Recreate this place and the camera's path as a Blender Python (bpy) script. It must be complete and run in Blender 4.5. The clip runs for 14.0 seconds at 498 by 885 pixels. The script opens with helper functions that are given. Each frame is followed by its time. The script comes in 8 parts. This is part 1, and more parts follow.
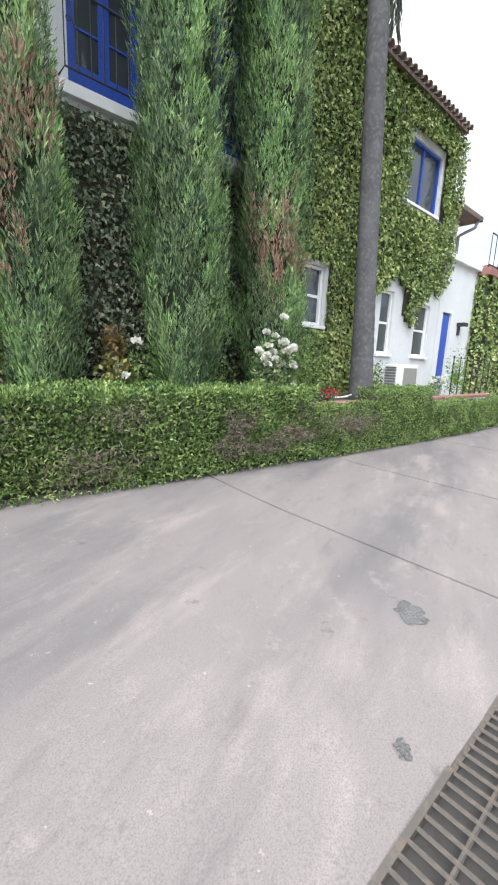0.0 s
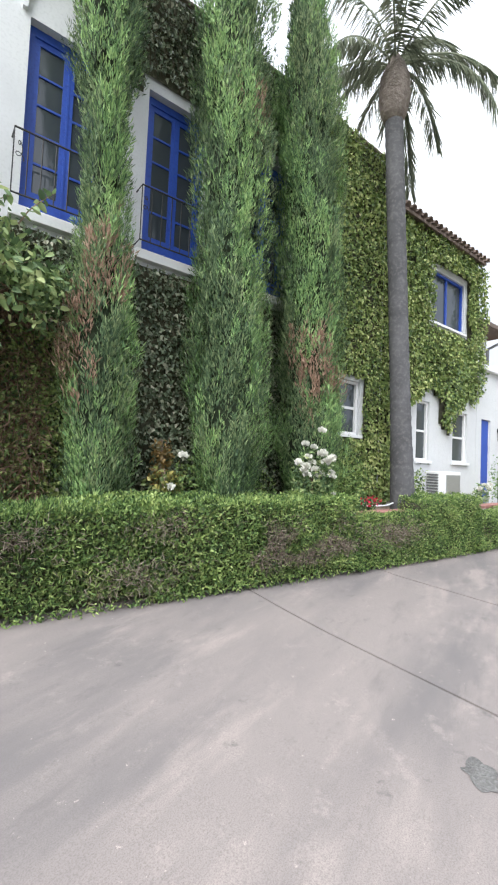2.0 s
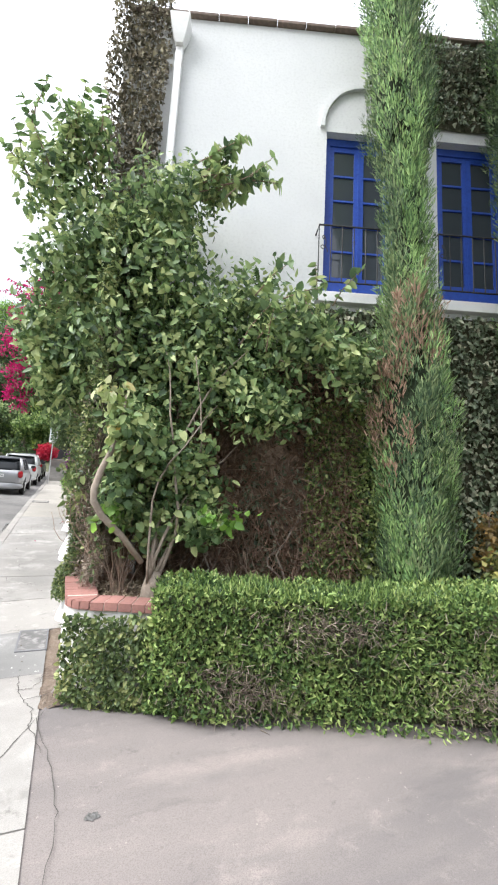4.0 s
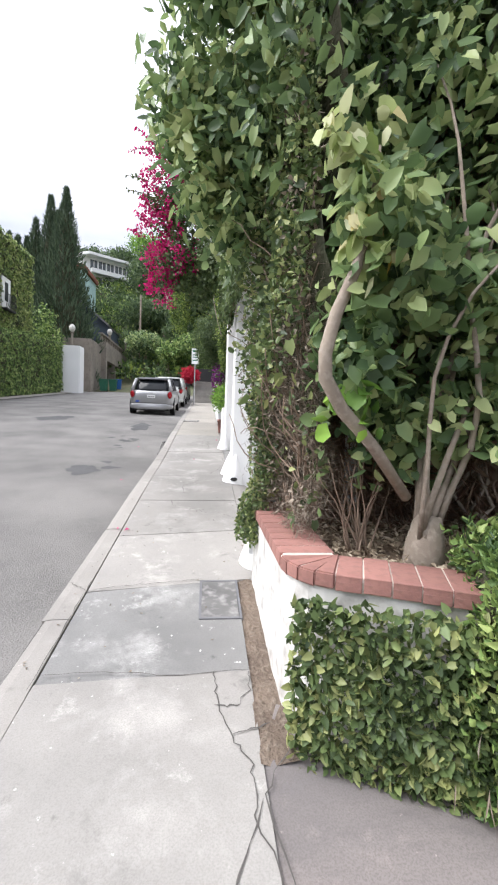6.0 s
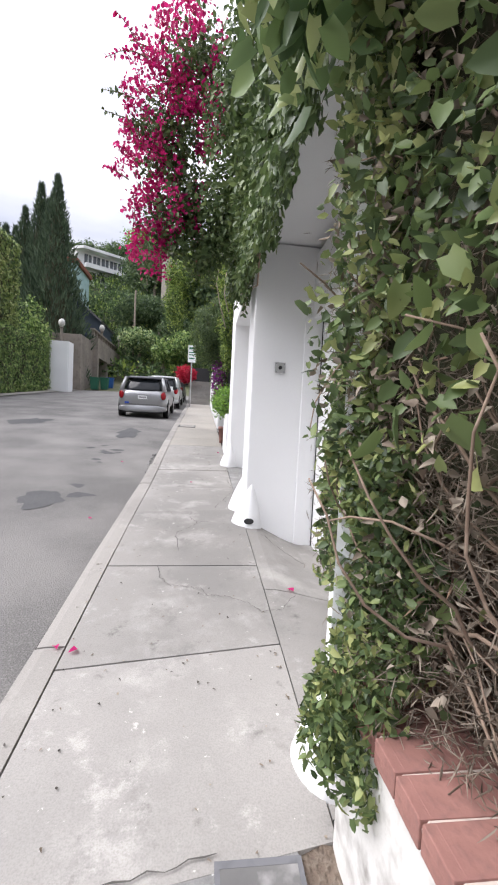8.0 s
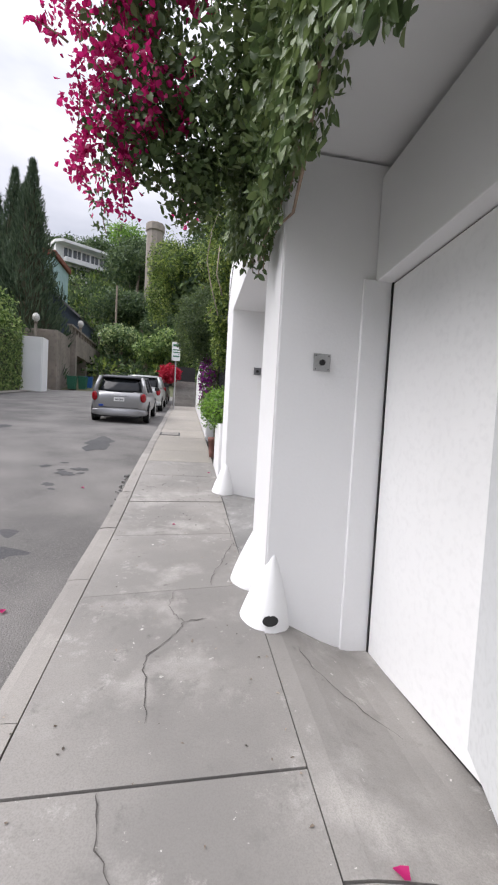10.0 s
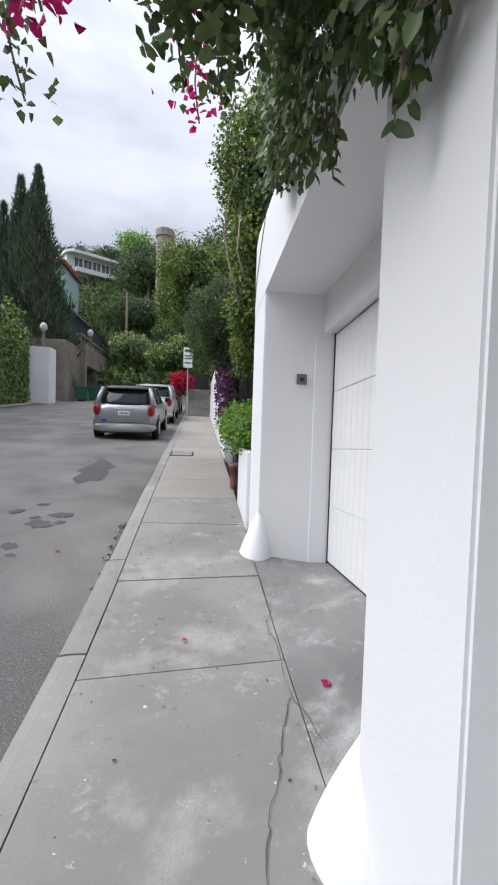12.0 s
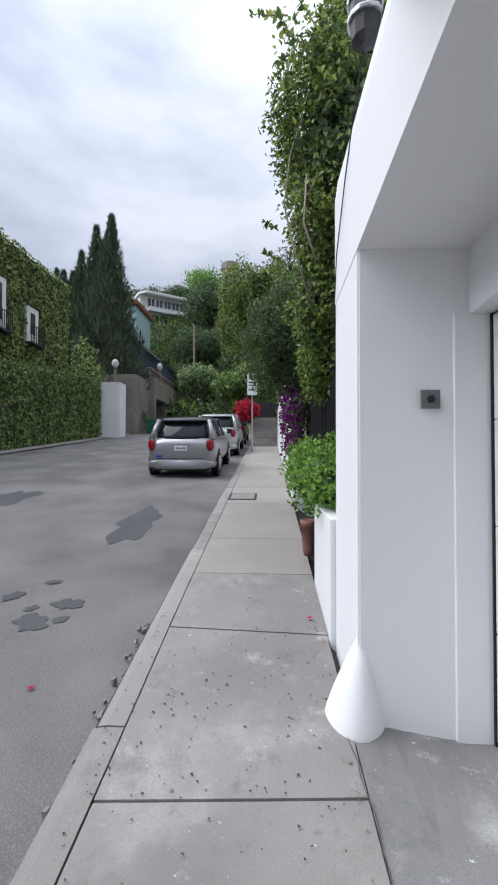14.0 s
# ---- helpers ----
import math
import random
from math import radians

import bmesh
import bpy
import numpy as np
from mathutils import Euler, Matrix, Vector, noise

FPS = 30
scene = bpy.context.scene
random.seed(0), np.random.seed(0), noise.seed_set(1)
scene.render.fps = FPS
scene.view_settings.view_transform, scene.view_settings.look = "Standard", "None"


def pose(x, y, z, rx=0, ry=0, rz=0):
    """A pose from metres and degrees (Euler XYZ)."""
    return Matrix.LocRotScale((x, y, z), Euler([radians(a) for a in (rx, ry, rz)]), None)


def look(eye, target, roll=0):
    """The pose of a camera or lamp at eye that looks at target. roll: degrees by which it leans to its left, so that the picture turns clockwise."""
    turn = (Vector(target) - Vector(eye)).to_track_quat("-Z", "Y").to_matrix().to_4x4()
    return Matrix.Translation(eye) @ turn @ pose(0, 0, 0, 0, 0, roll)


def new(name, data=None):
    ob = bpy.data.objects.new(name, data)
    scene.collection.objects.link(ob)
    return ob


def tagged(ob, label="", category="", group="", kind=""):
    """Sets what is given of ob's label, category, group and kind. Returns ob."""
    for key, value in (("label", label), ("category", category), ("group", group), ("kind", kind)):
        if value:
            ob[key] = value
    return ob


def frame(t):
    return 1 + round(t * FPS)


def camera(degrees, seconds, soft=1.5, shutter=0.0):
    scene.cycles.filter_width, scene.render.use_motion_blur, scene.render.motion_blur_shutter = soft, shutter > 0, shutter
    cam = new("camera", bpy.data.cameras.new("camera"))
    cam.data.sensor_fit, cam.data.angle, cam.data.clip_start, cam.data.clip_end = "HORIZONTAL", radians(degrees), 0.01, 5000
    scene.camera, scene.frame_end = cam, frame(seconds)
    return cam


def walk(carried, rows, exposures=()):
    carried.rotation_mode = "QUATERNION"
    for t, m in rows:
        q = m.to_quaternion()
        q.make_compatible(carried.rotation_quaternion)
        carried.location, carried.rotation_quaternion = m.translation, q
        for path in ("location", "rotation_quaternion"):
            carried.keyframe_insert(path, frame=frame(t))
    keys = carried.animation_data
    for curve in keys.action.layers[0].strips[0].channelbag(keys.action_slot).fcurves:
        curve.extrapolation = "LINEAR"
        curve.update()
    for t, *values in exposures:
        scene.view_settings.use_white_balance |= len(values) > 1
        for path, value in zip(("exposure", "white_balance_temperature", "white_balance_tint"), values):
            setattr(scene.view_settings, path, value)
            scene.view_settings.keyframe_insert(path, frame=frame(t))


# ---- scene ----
PATH = [
    # seconds, x, y, z, yaw, pitch, roll
    (0.0, 0.870, -2.534, 1.217, -63.82, -11.35, 2.51),
    (0.5, 0.860, -2.561, 1.217, -67.12, -9.82, 2.17),
    (1.0, 0.859, -2.559, 1.217, -66.48, -8.25, 2.43),
    (1.5, 0.824, -2.534, 1.291, -62.90, -1.68, 2.34),
    (2.0, 0.785, -2.537, 1.338, -58.00, 2.45, 2.49),
    (2.5, 0.740, -2.461, 1.320, -50.68, 3.43, 2.98),
    (3.0, 0.750, -2.393, 1.320, -42.57, 4.96, 3.11),
    (3.5, 0.675, -2.139, 1.442, -33.90, 9.54, 3.11),
    (4.0, 0.584, -1.786, 1.489, -23.62, 8.62, 3.14),
    (4.2, 0.544, -1.636, 1.494, -20.70, 7.92, 3.24),
    (6.3, 0.319, 0.466, 1.258, -5.40, -3.50, 2.40),
    (6.5, 0.310, 0.654, 1.275, -5.80, -3.24, 3.40),
    (7.0, 0.285, 1.076, 1.343, -5.78, -3.33, 3.70),
    (7.5, 0.245, 1.484, 1.365, -6.85, -3.99, 3.50),
    (8.0, 0.233, 1.870, 1.432, -6.93, -2.92, 2.90),
    (8.5, 0.205, 2.268, 1.467, -8.41, -3.18, 2.40),
    (8.7, 0.205, 2.412, 1.473, -8.61, -2.89, 2.30),
    (10.8, 0.196, 4.217, 1.700, -9.25, -2.75, 3.50),
    (11.0, 0.184, 4.361, 1.721, -6.73, -2.87, 0.60),
    (11.5, 0.198, 4.802, 1.777, -5.65, -0.97, 0.20),
    (12.0, 0.196, 5.235, 1.831, -7.07, -2.18, 1.80),
    (12.5, 0.246, 5.623, 1.901, -2.18, -2.01, 0.50),
    (13.0, 0.262, 6.013, 1.903, -0.17, -0.80, 0.50),
    (13.5, 0.301, 6.442, 1.955, -3.41, 1.17, 3.10),
    (14.0, 0.305, 6.817, 2.012, 2.67, 1.32, 0.20),
]


def view(x, y, z, yaw, pitch, roll):
    a, b = radians(yaw), radians(pitch)
    ahead = Vector((-math.sin(a) * math.cos(b), math.cos(a) * math.cos(b), math.sin(b)))
    return look((x, y, z), Vector((x, y, z)) + ahead, roll)


cam = camera(62.6, 14.0, soft=2.1)
walk(cam, [(t, view(*row)) for t, *row in PATH], exposures=[(0.0, 0.96, 6080, 8), (1.5, 0.96, 6100, 8), (2.2, 0.94, 6250, 9), (3.0, 1.16, 6400, 10), (4.2, 1.04, 6300, 9), (6.3, 0.80, 6260, 12), (8.7, 0.54, 6280, 14), (11.0, 0.22, 6330, 13), (12.5, 0.12, 5950, 11), (14.0, 0.06, 5890, 11)])

# ---- light: bright overcast ----
world = bpy.data.worlds.new("overcast")
scene.world = world
world.use_nodes = True
wn, wl = world.node_tree.nodes, world.node_tree.links
wn.clear()
w_out = wn.new("ShaderNodeOutputWorld")
w_sky = wn.new("ShaderNodeTexSky")
w_sky.sky_type, w_sky.sun_disc = "NISHITA", False
w_sky.sun_elevation, w_sky.sun_rotation = radians(48), radians(271)
w_bg1, w_bg2 = wn.new("ShaderNodeBackground"), wn.new("ShaderNodeBackground")
w_bg1.inputs[1].default_value = 0.10
w_bg2.inputs[1].default_value = 1.0
w_tc, w_map, w_noise = wn.new("ShaderNodeTexCoord"), wn.new("ShaderNodeMapping"), wn.new("ShaderNodeTexNoise")
w_map.inputs["Scale"].default_value = (1.0, 1.0, 2.6)
w_map.inputs["Location"].default_value = (0.7, 0.35, 0.2)
w_noise.inputs["Scale"].default_value = 2.3
w_noise.inputs["Detail"].default_value = 5
w_ramp = wn.new("ShaderNodeValToRGB")
w_ramp.color_ramp.elements[0].position, w_ramp.color_ramp.elements[0].color = 0.34, (0.62, 0.65, 0.74, 1)
w_ramp.color_ramp.elements[1].position, w_ramp.color_ramp.elements[1].color = 0.64, (1.12, 1.12, 1.15, 1)
w_mix = wn.new("ShaderNodeMixShader")
w_mix.inputs[0].default_value = 0.88
wl.new(w_tc.outputs["Generated"], w_map.inputs[0])
wl.new(w_map.outputs[0], w_noise.inputs["Vector"])
wl.new(w_noise.outputs[0], w_ramp.inputs[0])
w_sep, w_pow, w_mul = wn.new("ShaderNodeSeparateXYZ"), wn.new("ShaderNodeMath"), wn.new("ShaderNodeMath")
w_pow.operation, w_mul.operation = "POWER", "MULTIPLY_ADD"   # an overcast sky is brightest overhead
w_pow.use_clamp = True
w_pow.inputs[1].default_value = 3.0
w_mul.inputs[1].default_value, w_mul.inputs[2].default_value = 1.4, 0.66
wl.new(w_tc.outputs["Generated"], w_sep.inputs[0])
wl.new(w_sep.outputs[2], w_pow.inputs[0])
wl.new(w_pow.outputs[0], w_mul.inputs[0])
wl.new(w_mul.outputs[0], w_bg2.inputs[1])
wl.new(w_ramp.outputs[0], w_bg2.inputs[0])
wl.new(w_sky.outputs[0], w_bg1.inputs[0])
wl.new(w_bg1.outputs[0], w_mix.inputs[1])
wl.new(w_bg2.outputs[0], w_mix.inputs[2])
wl.new(w_mix.outputs[0], w_out.inputs[0])

sun_data = bpy.data.lights.new("sun", "SUN")
sun_data.energy, sun_data.angle, sun_data.color = 3.5, radians(60), (1.0, 0.97, 0.93)
sun = new("sun", sun_data)
sun.matrix_world = look((-20, 0.5, 23), (0, 0, 0))


# ---- materials ----
def mat(name, c1, c2=None, c3=None, rough=0.7, metal=0.0, big=1.2, fine=25.0, bump=0.15, spec=0.4, dist=0.01, piece=0.0):
    """Two scales of variation: c1 to c2 over large patches, c3 as fine grain."""
    m = bpy.data.materials.new(name)
    m.use_nodes = True
    nt = m.node_tree
    n, l = nt.nodes, nt.links
    b = n["Principled BSDF"]
    b.inputs["Roughness"].default_value, b.inputs["Metallic"].default_value = rough, metal
    b.inputs["Specular IOR Level"].default_value = spec
    c2, c3 = c2 or [v * 0.8 for v in c1], c3 or [v * 0.65 for v in c1]
    tc = n.new("ShaderNodeTexCoord")
    a, f = n.new("ShaderNodeTexNoise"), n.new("ShaderNodeTexNoise")
    a.inputs["Scale"].default_value, a.inputs["Detail"].default_value = big, 6
    f.inputs["Scale"].default_value, f.inputs["Detail"].default_value = fine, 8
    r1, r2 = n.new("ShaderNodeValToRGB"), n.new("ShaderNodeValToRGB")
    r1.color_ramp.elements[0].position, r1.color_ramp.elements[1].position = 0.35, 0.65
    r1.color_ramp.elements[0].color, r1.color_ramp.elements[1].color = (*c1, 1), (*c2, 1)
    r2.color_ramp.elements[0].position, r2.color_ramp.elements[1].position = 0.48, 0.75
    r2.color_ramp.elements[0].color, r2.color_ramp.elements[1].color = (0, 0, 0, 1), (0.75, 0.75, 0.75, 1)
    mx = n.new("ShaderNodeMix")
    mx.data_type = "RGBA"
    mx.inputs["B"].default_value = (*c3, 1)
    bp = n.new("ShaderNodeBump")
    bp.inputs["Strength"].default_value, bp.inputs["Distance"].default_value = bump, dist
    l.new(tc.outputs["Object"], a.inputs["Vector"])
    l.new(tc.outputs["Object"], f.inputs["Vector"])
    l.new(a.outputs[0], r1.inputs[0])
    l.new(f.outputs[0], r2.inputs[0])
    l.new(r1.outputs[0], mx.inputs["A"])
    l.new(r2.outputs[0], mx.inputs["Factor"])
    col = mx.outputs["Result"]
    if piece:
        oi, hs = n.new("ShaderNodeObjectInfo"), n.new("ShaderNodeHueSaturation")
        mr = n.new("ShaderNodeMapRange")
        mr.inputs["To Min"].default_value, mr.inputs["To Max"].default_value = 1 - piece, 1 + piece
        l.new(oi.outputs["Random"], mr.inputs[0])
        l.new(mr.outputs[0], hs.inputs["Value"])
        l.new(col, hs.inputs["Color"])
        col = hs.outputs[0]
    l.new(col, b.inputs["Base Color"])
    l.new(f.outputs[0], bp.inputs["Height"])
    l.new(bp.outputs[0], b.inputs["Normal"])
    return m


def leaf_mat(name, colors, rough=0.45, glow=0.3, patch=0.9):
    """Leaves: every island takes its own shade, patches of the plant lean lighter or darker; light shines through."""
    m = bpy.data.materials.new(name)
    m.use_nodes = True
    n, l = m.node_tree.nodes, m.node_tree.links
    b = n["Principled BSDF"]
    b.inputs["Roughness"].default_value = rough
    b.inputs["Specular IOR Level"].default_value = 0.35
    g, tc, no = n.new("ShaderNodeNewGeometry"), n.new("ShaderNodeTexCoord"), n.new("ShaderNodeTexNoise")
    no.inputs["Scale"].default_value, no.inputs["Detail"].default_value = patch, 3
    ad = n.new("ShaderNodeMath")
    ad.operation = "MULTIPLY_ADD"
    ad.inputs[1].default_value, ad.inputs[2].default_value = 1.1, -0.55
    sm = n.new("ShaderNodeMath")
    rp = n.new("ShaderNodeValToRGB")
    rp.color_ramp.interpolation = "LINEAR"
    for i, c in enumerate(colors):
        e = rp.color_ramp.elements[i] if i < 2 else rp.color_ramp.elements.new(1.0)
        e.position, e.color = i / (len(colors) - 1), (*c, 1)
    l.new(tc.outputs["Object"], no.inputs["Vector"])
    l.new(no.outputs[0], ad.inputs[0])
    l.new(ad.outputs[0], sm.inputs[0])
    l.new(g.outputs["Random Per Island"], sm.inputs[1])
    l.new(sm.outputs[0], rp.inputs[0])
    l.new(rp.outputs[0], b.inputs["Base Color"])
    tr, mx = n.new("ShaderNodeBsdfTranslucent"), n.new("ShaderNodeMixShader")
    l.new(rp.outputs[0], tr.inputs[0])
    mx.inputs[0].default_value = glow
    l.new(b.outputs[0], mx.inputs[1])
    l.new(tr.outputs[0], mx.inputs[2])
    l.new(mx.outputs[0], n["Material Output"].inputs[0])
    return m


def glass_mat(name, tint=(0.05, 0.06, 0.07)):
    m = bpy.data.materials.new(name)
    m.use_nodes = True
    b = m.node_tree.nodes["Principled BSDF"]
    b.inputs["Base Color"].default_value = (*tint, 1)
    b.inputs["Roughness"].default_value = 0.05
    b.inputs["Specular IOR Level"].default_value = 0.8
    return m


def light_mat(name, color, strength):
    m = bpy.data.materials.new(name)
    m.use_nodes = True
    b = m.node_tree.nodes["Principled BSDF"]
    b.inputs["Base Color"].default_value = (*color, 1)
    b.inputs["Emission Color"].default_value, b.inputs["Emission Strength"].default_value = (*color, 1), strength
    return m


def concrete(name, base, stain, pale, spots=0.5, piece=0.0, streak=(1.0, 1.0, 1.0), grain=0.10):
    """Cast concrete: broad stains, paler worn smears, sparse dark pits and a fine sandy grain."""
    m = bpy.data.materials.new(name)
    m.use_nodes = True
    n, l = m.node_tree.nodes, m.node_tree.links
    bs = n["Principled BSDF"]
    bs.inputs["Roughness"].default_value, bs.inputs["Specular IOR Level"].default_value = 0.88, 0.3
    tc, mp = n.new("ShaderNodeTexCoord"), n.new("ShaderNodeMapping")
    mp.inputs["Scale"].default_value = streak
    mp.inputs["Rotation"].default_value = (0, 0, radians(-21))
    l.new(tc.outputs["Object"], mp.inputs[0])

    def noise_at(scale, detail, vec, rough=0.55):
        q = n.new("ShaderNodeTexNoise")
        q.inputs["Scale"].default_value, q.inputs["Detail"].default_value, q.inputs["Roughness"].default_value = scale, detail, rough
        l.new(vec, q.inputs["Vector"])
        return q.outputs[0]

    def mask(src, lo, hi, top):
        r = n.new("ShaderNodeMapRange")
        r.interpolation_type = "SMOOTHSTEP"
        r.inputs["From Min"].default_value, r.inputs["From Max"].default_value, r.inputs["To Max"].default_value = lo, hi, top
        l.new(src, r.inputs[0])
        return r.outputs[0]

    def over(col, fac, tint, mode="MIX"):
        x = n.new("ShaderNodeMix")
        x.data_type, x.blend_type = "RGBA", mode
        l.new(fac, x.inputs["Factor"])
        if isinstance(col, tuple):
            x.inputs["A"].default_value = (*col, 1)
        else:
            l.new(col, x.inputs["A"])
        x.inputs["B"].default_value = (*tint, 1)
        return x.outputs["Result"]

    col = over(base, mask(noise_at(0.55, 5, mp.outputs[0]), 0.40, 0.66, 0.9), stain)
    col = over(col, mask(noise_at(1.9, 7, mp.outputs[0], 0.62), 0.50, 0.72, 0.75), pale)
    col = over(col, mask(noise_at(6.5, 6, tc.outputs["Object"], 0.7), 0.60, 0.78, 0.5 * spots), tuple(v * 0.62 for v in stain))
    col = over(col, mask(noise_at(9.0, 5, tc.outputs["Object"], 0.75), 0.665, 0.74, 0.42 * spots), tuple(min(0.8, v * 1.35) for v in pale))
    col = over(col, mask(noise_at(24.0, 3, tc.outputs["Object"], 0.6), 0.70, 0.74, 0.40 * spots), tuple(min(0.8, v * 1.4) for v in pale))
    col = over(col, mask(noise_at(3.6, 9, tc.outputs["Object"], 0.78), 0.56, 0.68, 0.26 * spots), tuple(min(0.8, v * 1.12) for v in pale))
    col = over(col, mask(noise_at(2.7, 8, mp.outputs[0], 0.75), 0.55, 0.70, 0.22 * spots), tuple(v * 0.7 for v in stain))
    g = noise_at(160.0, 3, tc.outputs["Object"])
    col = over(col, mask(g, 0.35, 0.75, grain * 4), tuple(v * 0.55 for v in base))
    if piece:
        oi, hs = n.new("ShaderNodeObjectInfo"), n.new("ShaderNodeHueSaturation")
        mr = n.new("ShaderNodeMapRange")
        mr.inputs["To Min"].default_value, mr.inputs["To Max"].default_value = 1 - piece, 1 + piece
        l.new(oi.outputs["Random"], mr.inputs[0])
        l.new(mr.outputs[0], hs.inputs["Value"])
        l.new(col, hs.inputs["Color"])
        col = hs.outputs[0]
    l.new(col, bs.inputs["Base Color"])
    bp = n.new("ShaderNodeBump")
    bp.inputs["Strength"].default_value, bp.inputs["Distance"].default_value = 0.25, 0.006
    l.new(noise_at(45.0, 8, tc.outputs["Object"], 0.7), bp.inputs["Height"])
    l.new(bp.outputs[0], bs.inputs["Normal"])
    return m


M_DRIVE = concrete("driveway_concrete", (0.222, 0.195, 0.184), (0.118, 0.111, 0.113), (0.300, 0.258, 0.238), 1.5, 0.0, (0.45, 1.5, 1.0), 0.16)
M_WALKC = concrete("sidewalk_concrete", (0.305, 0.289, 0.270), (0.205, 0.196, 0.185), (0.425, 0.405, 0.380), 2.2, 0.08)
M_CURB = concrete("curb_concrete", (0.305, 0.287, 0.265), (0.22, 0.207, 0.194), (0.37, 0.35, 0.325), 1.4, 0.08)
M_APRON = concrete("garage_apron_concrete", (0.245, 0.240, 0.232), (0.140, 0.138, 0.135), (0.50, 0.49, 0.47), 2.3, grain=0.12)
M_NEWC = concrete("new_concrete", (0.335, 0.312, 0.276), (0.295, 0.277, 0.25), (0.365, 0.338, 0.30), 0.3, 0.06)
M_CRACK = mat("crack_dirt", (0.10, 0.092, 0.085), rough=1.0)
M_CARGLASS = mat("tinted_car_glass", (0.012, 0.014, 0.016), rough=0.08, bump=0.0, spec=0.25)
M_GAP = mat("joint_dirt", (0.06, 0.055, 0.05), rough=1.0)
M_ASPH = mat("asphalt", (0.185, 0.176, 0.166), (0.105, 0.100, 0.096), (0.25, 0.24, 0.228), 0.92, big=0.9, fine=95, bump=0.8, dist=0.010)
M_DIRT = mat("soil", (0.25, 0.185, 0.135), (0.17, 0.125, 0.09), (0.33, 0.25, 0.185), 1.0, big=3, fine=30, bump=0.8, dist=0.03)
M_STRIP = mat("planting_dirt", (0.17, 0.13, 0.10), (0.12, 0.09, 0.07), (0.24, 0.20, 0.16), 1.0, big=6, fine=40, bump=0.9, dist=0.03)
M_STUCCO = mat("white_stucco", (0.80, 0.80, 0.805), (0.76, 0.76, 0.765), (0.765, 0.765, 0.765), 0.75, big=0.8, fine=60, bump=0.10)
M_OLDW = mat("old_whitewash", (0.68, 0.67, 0.65), (0.58, 0.56, 0.53), (0.17, 0.15, 0.13), 0.9, big=3.5, fine=11, bump=0.5, dist=0.02)
M_HOUSEW = mat("house_stucco", (0.66, 0.67, 0.67), (0.57, 0.58, 0.59), (0.53, 0.54, 0.54), 0.85, big=0.6, fine=30, bump=0.2)
M_BRICK = mat("brick", (0.330, 0.165, 0.138), (0.270, 0.132, 0.112), (0.200, 0.110, 0.096), 0.85, big=6, fine=40, bump=0.4, piece=0.14)
M_MORTAR = mat("mortar", (0.62, 0.53, 0.47), rough=0.95, fine=40)
M_BLUE = mat("blue_paint", (0.03, 0.085, 0.42), (0.025, 0.07, 0.36), (0.02, 0.05, 0.27), 0.5, fine=30, bump=0.05)
M_WHITEP = mat("white_paint", (0.80, 0.80, 0.80), (0.76, 0.76, 0.76), (0.72, 0.72, 0.72), 0.5, fine=30, bump=0.03)
M_IRON = mat("wrought_iron", (0.03, 0.03, 0.035), (0.02, 0.02, 0.022), (0.05, 0.045, 0.04), 0.55, bump=0.1)
M_RUST = mat("rusty_grate", (0.13, 0.115, 0.10), (0.09, 0.08, 0.07), (0.20, 0.15, 0.11), 0.75, 0.4, fine=40)
M_GLASS = glass_mat("dark_glass")
M_TILE = mat("roof_tile", (0.20, 0.155, 0.13), (0.14, 0.11, 0.095), (0.28, 0.2, 0.16), 0.9, big=2, fine=20, bump=0.4, piece=0.2)
M_PALM = mat("palm_bark", (0.105, 0.104, 0.108), (0.066, 0.065, 0.068), (0.16, 0.155, 0.155), 0.95, big=2, fine=18, bump=0.4, dist=0.015)
M_BARK = mat("bark", (0.30, 0.25, 0.20), (0.22, 0.18, 0.145), (0.38, 0.33, 0.28), 0.95, big=5, fine=35, bump=0.6, dist=0.01)
M_TWIG = mat("dry_twigs", (0.28, 0.205, 0.155), (0.19, 0.135, 0.10), (0.38, 0.295, 0.23), 1.0, big=3, fine=30)
# Dark fill behind foliage and in bays; the shade inside is in its colour.
M_DARKG = mat("inner_shade", (0.06, 0.06, 0.035), (0.045, 0.05, 0.028), (0.10, 0.08, 0.055), 1.0, big=3, fine=20, bump=0.8, dist=0.04)
M_STEEL = mat("brushed_steel", (0.50, 0.50, 0.50), (0.44, 0.44, 0.44), (0.36, 0.36, 0.36), 0.4, 0.8, fine=60)
M_GREYP = mat("grey_plate", (0.17, 0.17, 0.18), rough=0.5)
M_BLACK = mat("black_rubber", (0.02, 0.02, 0.02), rough=0.8)

L_HEDGE = leaf_mat("hedge_leaves", [(0.042, 0.080, 0.030), (0.126, 0.210, 0.064), (0.240, 0.350, 0.104), (0.420, 0.505, 0.182)], patch=2.8)
L_CYP = leaf_mat("cypress_sprays", [(0.085, 0.160, 0.070), (0.172, 0.300, 0.110), (0.270, 0.420, 0.155), (0.390, 0.540, 0.210)], rough=0.75, glow=0.15, patch=1.1)
L_CYPD = leaf_mat("cypress_dark_sprays", [(0.040, 0.072, 0.040), (0.085, 0.142, 0.068), (0.155, 0.230, 0.105), (0.280, 0.340, 0.165)], rough=0.75, glow=0.15, patch=1.1)
L_DRY = leaf_mat("dry_sprays", [(0.190, 0.115, 0.078), (0.300, 0.195, 0.135), (0.430, 0.310, 0.225)], rough=0.9, glow=0.1)
